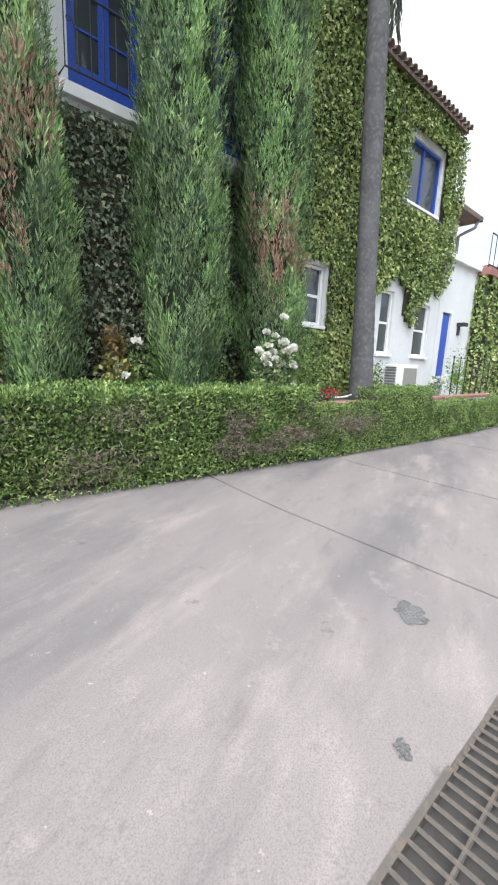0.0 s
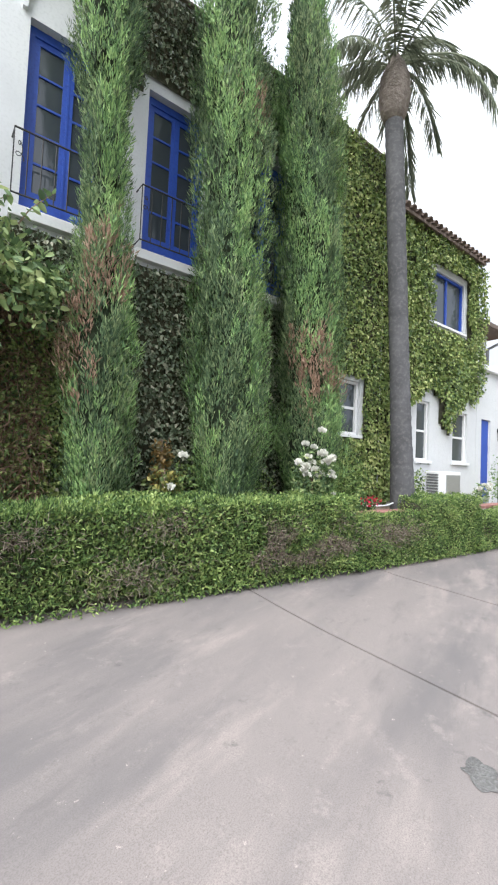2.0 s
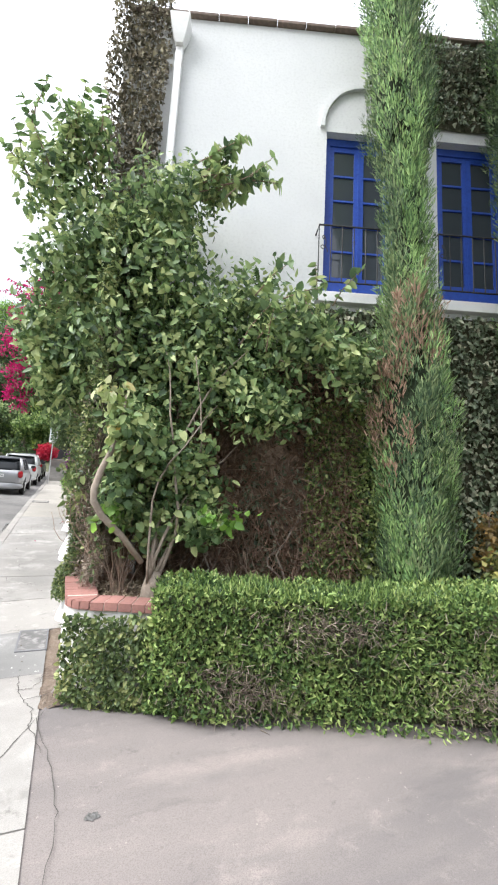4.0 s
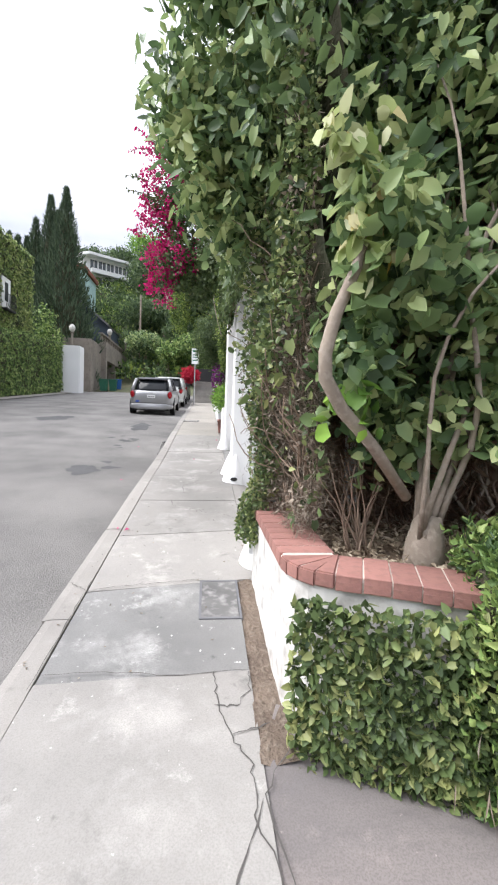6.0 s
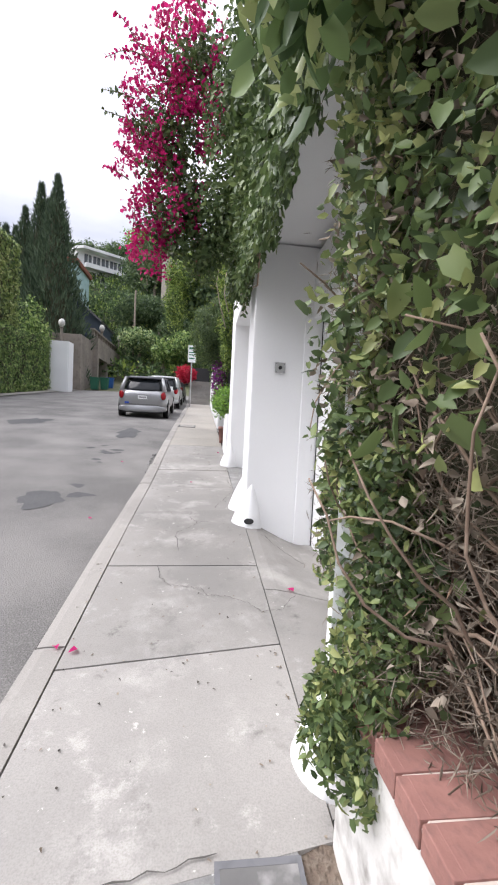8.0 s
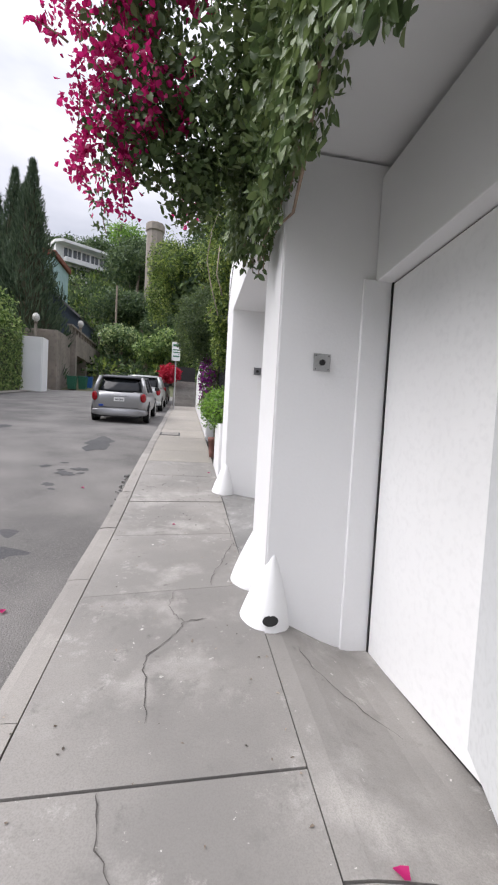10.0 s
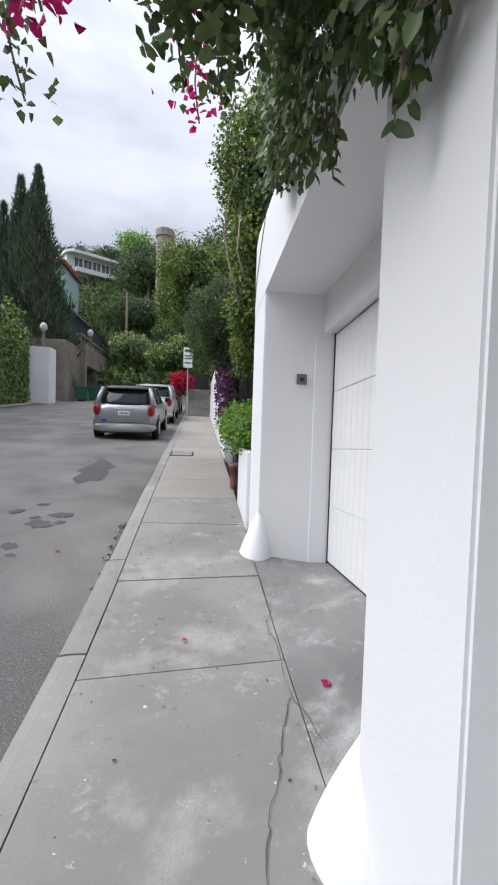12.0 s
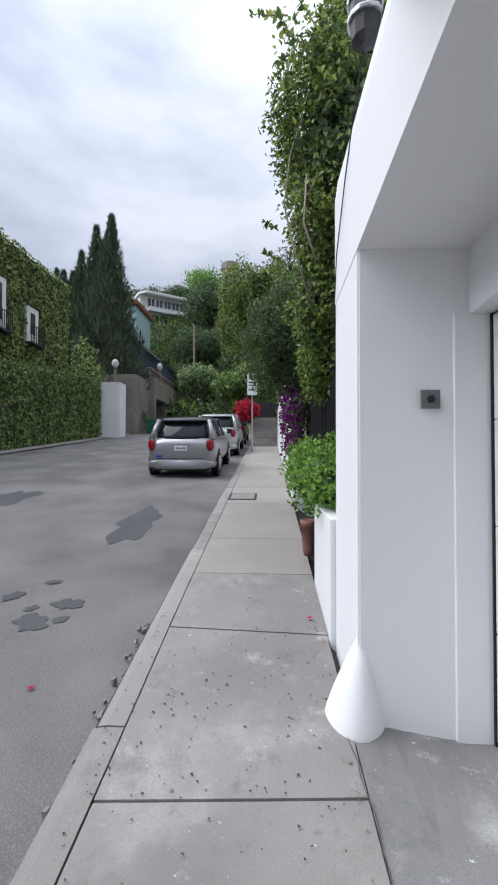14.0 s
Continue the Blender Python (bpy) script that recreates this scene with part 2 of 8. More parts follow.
L_IVYD = leaf_mat("dark_ivy", [(0.055, 0.078, 0.044), (0.118, 0.156, 0.090), (0.205, 0.245, 0.155), (0.390, 0.385, 0.280)], rough=0.35, glow=0.12)
L_IVY = leaf_mat("ivy", [(0.079, 0.132, 0.047), (0.172, 0.245, 0.073), (0.290, 0.370, 0.113), (0.475, 0.515, 0.211)], rough=0.4, glow=0.2)
L_VINE = leaf_mat("vine_leaves", [(0.058, 0.100, 0.047), (0.140, 0.220, 0.092), (0.262, 0.360, 0.148), (0.490, 0.550, 0.255)], rough=0.4, glow=0.35, patch=2.5)
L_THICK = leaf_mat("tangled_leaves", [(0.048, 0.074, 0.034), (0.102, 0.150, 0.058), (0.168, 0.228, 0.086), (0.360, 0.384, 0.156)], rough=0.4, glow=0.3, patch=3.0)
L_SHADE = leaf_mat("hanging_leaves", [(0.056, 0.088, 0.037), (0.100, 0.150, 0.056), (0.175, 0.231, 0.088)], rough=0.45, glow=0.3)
L_BRIGHT = leaf_mat("bright_leaves", [(0.080, 0.160, 0.032), (0.160, 0.304, 0.056), (0.288, 0.480, 0.080)], rough=0.4, glow=0.35)
L_COL = leaf_mat("clipped_leaves", [(0.040, 0.072, 0.022), (0.105, 0.170, 0.040), (0.215, 0.310, 0.070), (0.410, 0.480, 0.120)], rough=0.45, glow=0.3, patch=2.0)
L_STRAW = leaf_mat("pale_dead_twigs", [(0.22, 0.17, 0.12), (0.36, 0.29, 0.21), (0.50, 0.43, 0.33)], rough=0.9, glow=0.1)
L_DEAD = leaf_mat("grey_dead_twigs", [(0.13, 0.105, 0.080), (0.23, 0.185, 0.145), (0.36, 0.31, 0.25)], rough=0.95, glow=0.1)
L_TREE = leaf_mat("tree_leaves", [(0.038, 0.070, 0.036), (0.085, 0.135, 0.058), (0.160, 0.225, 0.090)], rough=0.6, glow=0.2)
L_BOUG = leaf_mat("magenta_bracts", [(0.34, 0.008, 0.10), (0.50, 0.018, 0.15), (0.62, 0.035, 0.20)], rough=0.6, glow=0.45)
L_FARC = leaf_mat("far_cypress_sprays", [(0.040, 0.066, 0.040), (0.070, 0.108, 0.062), (0.115, 0.160, 0.090)], rough=0.7, glow=0.1)
L_RED = leaf_mat("red_bracts", [(0.450, 0.020, 0.050), (0.620, 0.035, 0.080)], rough=0.6, glow=0.4)
L_ROSE = leaf_mat("white_petals", [(0.700, 0.690, 0.620), (0.820, 0.810, 0.760)], rough=0.6, glow=0.3)
L_PALM = leaf_mat("palm_fronds", [(0.15, 0.18, 0.125), (0.25, 0.28, 0.19), (0.36, 0.38, 0.28)], rough=0.6, glow=0.3)


# ---- builders ----
def thing(name, label, category, group="", kind="", at=None):
    ob = new(name)
    ob.empty_display_size = 0.1
    if at is not None:
        ob.matrix_world = at
    return tagged(ob, label, category, group, kind)


def link_mesh(name, me, material, parent=None, label="", kind=""):
    if material and not me.materials:
        me.materials.append(material)
    ob = new(name, me)
    if parent:
        ob.parent = parent
    return tagged(ob, label, kind=kind)


def part(name, bm, material, parent=None, label="", smooth=False):
    me = bpy.data.meshes.new(name)
    bm.normal_update()
    bm.to_mesh(me)
    bm.free()
    if smooth:
        me.shade_smooth()
    return link_mesh(name, me, material, parent, label)


def box(bm, x0, x1, y0, y1, z0, z1, m=None):
    vs = [bm.verts.new(m @ Vector(v) if m else v) for v in ((x0, y0, z0), (x1, y0, z0), (x1, y1, z0), (x0, y1, z0), (x0, y0, z1), (x1, y0, z1), (x1, y1, z1), (x0, y1, z1))]
    for f in ((3, 2, 1, 0), (4, 5, 6, 7), (0, 1, 5, 4), (1, 2, 6, 5), (2, 3, 7, 6), (3, 0, 4, 7)):
        bm.faces.new([vs[i] for i in f])
    return vs


def boxes(*dims, bevel=0.0, m=None):
    bm = bmesh.new()
    for d in dims:
        box(bm, *d, m=m)
    if bevel:
        bmesh.ops.bevel(bm, geom=bm.edges[:], offset=bevel, segments=2, affect="EDGES", profile=0.6)
    return bm


def tube(bm, pts, radii, sides=7, cap=True):
    """A tapered tube along points."""
    rings, n, a = [], len(pts), None
    pts = [Vector(q) for q in pts]
    for i, q in enumerate(pts):
        d = (pts[min(i + 1, n - 1)] - pts[max(i - 1, 0)]).normalized()
        a = d.orthogonal().normalized() if a is None else (a - d * a.dot(d)).normalized()
        b = d.cross(a)
        r = radii[i] if hasattr(radii, "__len__") else radii
        rings.append([bm.verts.new(q + r * (math.cos(2 * math.pi * k / sides) * a + math.sin(2 * math.pi * k / sides) * b)) for k in range(sides)])
    for r0, r1 in zip(rings, rings[1:]):
        for k in range(sides):
            bm.faces.new((r0[k], r0[(k + 1) % sides], r1[(k + 1) % sides], r1[k]))
    if cap:
        bm.faces.new(rings[0][::-1])
        bm.faces.new(rings[-1])
    return bm


def lathe(profile, sides=16, m=None):
    bm = bmesh.new()
    rings = []
    for r, z in profile:
        rings.append([bm.verts.new((m or Matrix()) @ Vector((r * math.cos(2 * math.pi * k / sides), r * math.sin(2 * math.pi * k / sides), z))) for k in range(sides)])
    for r0, r1 in zip(rings, rings[1:]):
        for k in range(sides):
            bm.faces.new((r0[k], r0[(k + 1) % sides], r1[(k + 1) % sides], r1[k]))
    bm.faces.new(rings[0][::-1])
    bm.faces.new(rings[-1])
    return bm


def prism(outline, z0, z1, bm=None):
    """An upright block over a plan outline (counter-clockwise)."""
    bm = bm or bmesh.new()
    lo, hi = [bm.verts.new((x, y, z0)) for x, y in outline], [bm.verts.new((x, y, z1)) for x, y in outline]
    bm.faces.new(lo[::-1])
    bm.faces.new(hi)
    for i in range(len(lo)):
        j = (i + 1) % len(lo)
        bm.faces.new((lo[i], lo[j], hi[j], hi[i]))
    return bm


rng = np.random.default_rng(7)


def unit(v):
    return v / np.maximum(np.linalg.norm(v, axis=-1, keepdims=True), 1e-9)


def leaves(name, P, ahead, up, length, width, material, parent=None, label="", fold=0.25, droop=0.15, kind="", blunt=0.55):
    """A mesh of many leaves: each has two halves folded along its rib. P base points, ahead the way it grows, up its face."""
    n = len(P)
    length = np.broadcast_to(np.asarray(length, float), (n,))[:, None]
    width = np.broadcast_to(np.asarray(width, float), (n,))[:, None]
    ahead = unit(ahead)
    side = unit(np.cross(ahead, up) + 1e-6)
    face = np.cross(side, ahead)
    v = np.empty((n, 6, 3), np.float32)
    v[:, 0] = P
    v[:, 1] = P + ahead * length * 0.28 + side * width * 0.5 + face * width * fold
    v[:, 2] = P + ahead * length * 0.66 + side * width * 0.5 * blunt + face * (width * fold * 0.7 - length * droop * 0.4)
    v[:, 3] = P + ahead * length - face * length * droop
    v[:, 4] = P + ahead * length * 0.66 - side * width * 0.5 * blunt + face * (width * fold * 0.7 - length * droop * 0.4)
    v[:, 5] = P + ahead * length * 0.28 - side * width * 0.5 + face * width * fold
    me = bpy.data.meshes.new(name)
    me.vertices.add(n * 6)
    me.vertices.foreach_set("co", v.ravel())
    idx = (np.arange(n)[:, None] * 6 + np.array([0, 1, 2, 3, 0, 3, 4, 5])).ravel().astype(np.int32)
    me.loops.add(n * 8)
    me.loops.foreach_set("vertex_index", idx)
    me.polygons.add(n * 2)
    me.polygons.foreach_set("loop_start", np.arange(0, n * 8, 4, dtype=np.int32))
    me.update(calc_edges=True)
    return link_mesh(name, me, material, parent, label, kind)


RIB_T, EDGE_T, EDGE_W = (0.0, 0.36, 0.70, 1.0), (0.03, 0.40, 0.76), (0.72, 1.0, 0.55)


def broad_leaves(name, P, ahead, up, length, width, material, parent=None, label="", fold=0.18, droop=0.2):
    """Heart-shaped leaves, curved along the rib, for plants that the path passes close by."""
    n = len(P)
    length = np.broadcast_to(np.asarray(length, float), (n,))[:, None]
    width = np.broadcast_to(np.asarray(width, float), (n,))[:, None]
    ahead = unit(ahead)
    side = unit(np.cross(ahead, up) + 1e-6)
    face = np.cross(side, ahead)
    curl = rng.uniform(-0.3, 1.0, (n, 1)) * droop
    v = np.empty((n, 10, 3), np.float32)
    for i, t in enumerate(RIB_T):
        v[:, i] = P + ahead * length * t - face * length * curl * t * t
    for i, (t, w) in enumerate(zip(EDGE_T, EDGE_W)):
        t0 = t - (0.12 if i == 0 else 0.0)
        e = P + ahead * length * t0 - face * length * curl * t * t + face * width * w * fold
        v[:, 4 + i], v[:, 7 + i] = e + side * width * 0.5 * w, e - side * width * 0.5 * w
    me = bpy.data.meshes.new(name)
    me.vertices.add(n * 10)
    me.vertices.foreach_set("co", v.ravel())
    pat = np.array([0, 4, 5, 1, 1, 5, 6, 2, 2, 6, 3, 0, 1, 8, 7, 1, 2, 9, 8, 2, 3, 9])
    starts = np.array([0, 4, 8, 11, 15, 19])
    me.loops.add(n * 22)
    me.loops.foreach_set("vertex_index", (np.arange(n)[:, None] * 10 + pat).ravel().astype(np.int32))
    me.polygons.add(n * 6)
    me.polygons.foreach_set("loop_start", (np.arange(n)[:, None] * 22 + starts).ravel().astype(np.int32))
    me.update(calc_edges=True)
    me.shade_smooth()
    return link_mesh(name, me, material, parent, label)


def rand(n, lo=0.0, hi=1.0):
    return rng.uniform(lo, hi, n)


def rand_dir(n):
    return unit(rng.normal(size=(n, 3)))


def bumpy(P, scale, amount):
    """A smooth offset field for ragged outlines."""
    s = P * scale
    return amount * (np.sin(s[:, 0] * 1.7 + 1.3 * np.sin(s[:, 1] * 1.1 + s[:, 2])) + np.sin(s[:, 1] * 2.3 + 1.1 * np.sin(s[:, 2] * 1.9 + s[:, 0])) + np.sin(s[:, 2] * 2.0 + s[:, 0] * 1.3)) / 3


def wall_leaves(name, n, rect, place, size, material, parent, depth=0.08, keep=None, label="", aspect=0.8, hang=0.7, make=leaves, mess=0.6):
    """Leaves that hang against an upright wall. rect: a0, a1, z0, z1 along it; place(a, z, out) gives the point and the outward way."""
    a, z = rand(n, rect[0], rect[1]), rand(n, rect[2], rect[3])
    if keep is not None:
        k = keep(a, z)
        a, z = a[k], z[k]
    n = len(a)
    q = np.stack([a, z, z * 0], 1)
    out = np.abs(rng.normal(0, depth * 0.5, n)) + depth * 0.4 + bumpy(q, 2.2, depth * 0.6)
    out = np.minimum(out, depth * 1.25)
    P, o = place(a, z, out)
    d = rand_dir(n) * mess + np.array([0, 0, -hang]) + o * 0.35
    up = o + rand_dir(n) * mess * 1.25
    s = size * rand(n, 0.6, 1.25)
    return make(name, P, d, up, s, s * aspect, material, parent, label)


def ivy_backing(rect, place, keep, parent, material, cell=0.13):
    """A sheet coloured as shade between leaves, behind wall ivy, only where it grows."""
    bm = bmesh.new()
    na, nz = int((rect[1] - rect[0]) / cell), int((rect[3] - rect[2]) / cell)
    A, Z = np.meshgrid(rect[0] + (np.arange(na) + 0.5) * cell, rect[2] + (np.arange(nz) + 0.5) * cell)
    ok = keep(A.ravel(), Z.ravel()).reshape(A.shape) if keep else np.ones(A.shape, bool)
    h = cell / 2
    for i in range(nz):
        for j in range(na):
            if ok[i, j]:
                aa = np.array([A[i, j] - h, A[i, j] + h, A[i, j] + h, A[i, j] - h])
                zz = np.array([Z[i, j] - h, Z[i, j] - h, Z[i, j] + h, Z[i, j] + h])
                q, _ = place(aa, zz, 0.018 + 0.01 * np.sin(aa * 9 + zz * 7))
                bm.faces.new([bm.verts.new(p_) for p_ in q])
    bmesh.ops.remove_doubles(bm, verts=bm.verts[:], dist=0.002)
    return part("shade_backing", bm, material, parent, smooth=True)


def surf_leaves(name, n, lo, hi, m, size, material, parent, aspect=0.6, bump=0.03, faces=("front", "top"), label="", grow=(0, 0, 0.5)):
    """Leaves over the faces of a clipped block between lo and hi in the frame m."""
    lo, hi = np.array(lo, float), np.array(hi, float)
    d = hi - lo
    areas = {"front": d[0] * d[2], "back": d[0] * d[2], "top": d[0] * d[1], "left": d[1] * d[2], "right": d[1] * d[2]}
    tot = sum(areas[f] for f in faces)
    Ps, Ns = [], []
    for f in faces:
        k = int(n * areas[f] / tot)
        q = lo + d * rng.uniform(size=(k, 3))
        nn = np.zeros((k, 3))
        ax, s = {"front": (1, -1), "back": (1, 1), "top": (2, 1), "left": (0, -1), "right": (0, 1)}[f]
        q[:, ax] = (lo if s < 0 else hi)[ax]
        nn[:, ax] = s
        Ps.append(q)
        Ns.append(nn)
    P, N = np.concatenate(Ps), np.concatenate(Ns)
    P = P + N * (bumpy(P, 5.0, bump) + bumpy(P, 1.3, bump) + rng.normal(0, 0.018, len(P)))[:, None]
    R3, T3 = np.array(m.to_3x3()), np.array(m.translation)
    k = len(P)
    ah = N * 0.7 + rand_dir(k) * 0.8 + np.array(grow)
    s = size * rand(k, 0.6, 1.3)
    return leaves(name, P @ R3.T + T3, ah @ R3.T, (N + rand_dir(k) * 0.7) @ R3.T, s, s * aspect, material, parent, label)


def clump(n, centre, radii, shell=0.55):
    """Points in an uneven ellipsoid, denser near its skin, and their outward ways."""
    d = rand_dir(n)
    r = (shell + (1 - shell) * rand(n)) * (1 + bumpy(d * 3, 1.5, 0.25) + rng.normal(0, 0.06, n))
    return np.array(centre) + d * np.array(radii) * r[:, None], d


def crown(name, n, lumps, size, material, parent, aspect=0.6, label="", grow=(0, 0, -0.2), wild=0.8, shell=0.55, make=leaves):
    """A crown of leaves over several lumps, (centre, radii)."""
    vol = np.array([r[0] * r[1] + r[1] * r[2] + r[0] * r[2] for c, r in lumps])
    ks = (n * vol / vol.sum()).astype(int)
    P, D = zip(*[clump(k, c, r, shell) for k, (c, r) in zip(ks, lumps)])
    P, D = np.concatenate(P), np.concatenate(D)
    k = len(P)
    s = size * rand(k, 0.6, 1.3)
    return make(name, P, D * 0.5 + rand_dir(k) * wild + np.array(grow), D + rand_dir(k) * 0.6, s, s * aspect, material, parent, label)


def sprig(p0, way, length, leaf, material, stem, parent, pairs=9):
    """A loose shoot: a thin bending stem with drooping leaves along it."""
    d, q, pts = Vector(way).normalized(), Vector(p0), []
    for i in range(7):
        pts.append(q.copy())
        q = q + d * (length / 6)
        d = (d + Vector((random.uniform(-.18, .18), random.uniform(-.18, .18), random.uniform(-.16, .08)))).normalized()
    bm = bmesh.new()
    tube(bm, pts, [0.007 * (1 - i / 8) + 0.001 for i in range(7)], 5)
    sh = part("shoot", bm, stem, parent, smooth=True)
    k = pairs * 2
    f = np.repeat(np.linspace(1.2, 5.99, pairs), 2)
    A = np.array([[*p_] for p_ in pts])
    i0 = f.astype(int)
    P = A[i0] + (A[i0 + 1] - A[i0]) * (f - i0)[:, None]
    t = unit(A[i0 + 1] - A[i0])
    sd = unit(np.cross(t, rand_dir(k)))
    s = leaf * rng.uniform(0.6, 1.25, k)
    broad_leaves("leaves", P, sd + t * 0.4 + np.array([0, 0, -0.45]), rand_dir(k) + np.array([0, 0, 1.2]), s, s * 0.62, material, sh)


def flower_clusters(name, n, lumps, size, material, parent, label="", each=12):
    """Bracts in small sprays over several lumps, with gaps between the sprays."""
    vol = np.array([r[0] * r[1] + r[1] * r[2] + r[0] * r[2] for c, r in lumps])
    C = np.concatenate([clump(int(n * v / vol.sum()), c, r, 0.6)[0] for v, (c, r) in zip(vol, lumps)])
    d = rand_dir(len(C) * each)
    P = np.repeat(C, each, 0) + d * rng.uniform(0.1, 1.0, (len(d), 1)) * 0.062 * np.array([1, 1, 1.2])
    s = size * rng.uniform(0.7, 1.2, len(P))
    return leaves(name, P, d + np.array([0, 0, -0.2]), rand_dir(len(P)), s, s * 0.85, material, parent, label, fold=0.2, kind="stuff", blunt=1.0)


# ---- plan ----
# The street climbs along +y; the drive and the house with the blue doors stand askew to it.
CORNER = Vector((0.798, 1.763, 0))
HOUSE = Matrix.Translation(CORNER) @ pose(0, 0, 0, 0, 0, -21.34)   # house frame: x along the hedge, y into the house
HOUSE3, HOUSET = np.array(HOUSE.to_3x3()), np.array(HOUSE.translation)
HINV = HOUSE.inverted()


def slope(y):
    return 0.10 + 0.094 * (y - 2.6) - 0.055 * np.exp(-((y - 8.0) / 1.6) ** 2)


def ground_z(x, y):
    """Sidewalk slope, easing into the drive, which falls gently away from the street."""
    u = (HINV @ Vector((x, y, 0))).x
    d = -0.10 - 0.026 * max(u, 0.0)
    s = slope(y) if y > -1.2 else slope(-1.2) + 0.02 * (y + 1.2)
    k = 0.05
    if x > 1.35 and y > 1.5:
        return s
    t = max(-30.0, min(30.0, (s - d) / k))
    return d + k * math.log(1 + math.exp(t))


def sheet(name, xs, ys, zf, material, m=None, label="", category="", smooth=True, parent=None, kind="structure"):
    bm = bmesh.new()
    grid = [[bm.verts.new((m @ Vector((x, y, 0)) if m else Vector((x, y, 0)))) for x in xs] for y in ys]
    for row in grid:
        for v in row:
            v.co.z = zf(v.co.x, v.co.y)
    for r0, r1 in zip(grid, grid[1:]):
        for i in range(len(xs) - 1):
            bm.faces.new((r0[i], r0[i + 1], r1[i + 1], r1[i]))
    ob = part(name, bm, material, parent, smooth=smooth)
    return tagged(ob, label, category, kind=kind)


# ---- ground, road, pavement ----
def street_z(x, y):
    return slope(y) - 0.085 + 0.05 * min(1.0, max(0.0, (-0.56 - x) / 3.0)) - 0.04 * min(1.0, max(0.0, (-7.0 - x) / 3.0))


def land_z(x, y):
    """The land round the street: it climbs on, steeper up the canyon, and rises on both sides of it."""
    base = slope(y) if y > -6 else slope(-6)
    hill = max(0.0, y - 34.0) * 0.10 + max(0.0, y - 48.0) * 0.42
    side = max(0.0, -x - 16.0) * 0.07 + max(0.0, x - 16.0) * 0.3
    return base - 0.5 + min(hill, 23.0) + min(side, 20.0)


M_HILL = mat("brush_ground", (0.07, 0.085, 0.04), (0.10, 0.10, 0.055), (0.16, 0.14, 0.09), 1.0, big=0.08, fine=1.5, bump=0.8, dist=0.2)
xs = [-400, -200, -120, -80, -60, -45, -35, -28, -22, -18, -14, -11, -8, -4, 0, 4, 8, 14, 20, 30, 45, 70, 120, 200, 400]
ys = [-400, -200, -100, -50, -25, -10, 0, 10, 20, 28, 34, 40, 46, 52, 60, 70, 85, 100, 130, 200, 400, 900]
sheet("ground", xs, ys, land_z, M_HILL, label="brushy canyon ground that climbs behind the street", category="ground")
sheet("road", [-10.3, -9, -7.5, -5.5, -3.5, -2.0, -1.2, -0.56], [i * 2.0 - 14 for i in range(34)], street_z, M_ASPH, label="worn grey asphalt street climbing uphill", category="road")
sheet("subsoil", [-0.56, -0.4, 0.0, 0.4, 0.72, 1.4], [i * 1.0 - 12 for i in range(44)], lambda x, y: (ground_z(x, y) if y < 1.7 else slope(y)) - 0.03 - (0.6 if x > 1.0 else 0.0), M_GAP, label="dark dirt in the pavement joints", category="ground")
sheet("drive_subsoil", [i * 1.6 - 1.2 for i in range(24)], [-12 + i * 0.8 for i in range(16)], lambda x, y: ground_z(x, y) - 0.03, M_GAP, HOUSE, label="dark dirt in the driveway joints", category="ground")


def slab(name, outline, zf, material, parent, t=0.07, nx=5, ny=5, lift=0.0):
    """A paving slab over a four-cornered outline, draped on the ground, with its own edges."""
    bm = bmesh.new()
    a, b, c, d = [Vector((*q, 0)) for q in outline]
    top = []
    for j in range(ny + 1):
        row = []
        for i in range(nx + 1):
            q = a.lerp(b, i / nx).lerp(d.lerp(c, i / nx), j / ny)
            q.z = zf(q.x, q.y) + lift
            row.append(bm.verts.new(q))
        top.append(row)
    for r0, r1 in zip(top, top[1:]):
        for i in range(nx):
            bm.faces.new((r0[i], r0[i + 1], r1[i + 1], r1[i]))
    rim = [v for v in top[0]] + [r[-1] for r in top[1:]] + [v for v in top[-1][-2::-1]] + [r[0] for r in top[-2:0:-1]]
    low = [bm.verts.new(v.co - Vector((0, 0, t))) for v in rim]
    for i in range(len(rim)):
        j = (i + 1) % len(rim)
        bm.faces.new((rim[j], rim[i], low[i], low[j]))
    return part(name, bm, material, parent, smooth=False)


pavement = thing("pavement", "old grey concrete sidewalk of cracked slabs along the street", "sidewalk", kind="structure")
G = 0.005
walk_z = lambda x, y: ground_z(x, y) if y < 1.75 else slope(y)
joints = [-9.0, -7.4, -5.8, -4.2, -2.6, -1.0, 0.55, 2.03, 2.86, 3.83, 4.93, 6.24, 7.38, 8.47, 9.75]
skew = [0, 0, 0, 0, 0, 0, 0.02, 0.06, 0.17, 0.17, 0.03, 0.16, 0.10, 0.06, -0.06]
for (y0, y1, s0, s1) in zip(joints, joints[1:], skew, skew[1:]):
    xr = 0.585 if y1 < 2.2 else (0.585 if y1 < 3.1 else 0.715)
    tilt = random.uniform(-0.004, 0.004) if y1 > 2.1 else random.uniform(0.007, 0.010)
    slab("slab", [(-0.40 + G, y0 + G), (xr, y0 + s0 + G), (xr, y1 + s1 - G), (-0.40 + G, y1 - G)], walk_z, M_APRON if 2.0 < y0 < 2.1 else M_WALKC, pavement, lift=tilt)
newj = [9.76, 10.72, 11.8, 13.7, 15.2, 16.7, 18.2, 19.7, 21.2, 22.7, 24.2, 25.7]
for y0, y1 in zip(newj, newj[1:]):
    slab("slab", [(-0.40 + G, y0 + G), (0.722, y0 + G - (0.06 if y0 < 10 else 0.0)), (0.722, y1 - G), (-0.40 + G, y1 - G)], walk_z, M_NEWC if y0 > 10 else M_WALKC, pavement, nx=2, ny=2)
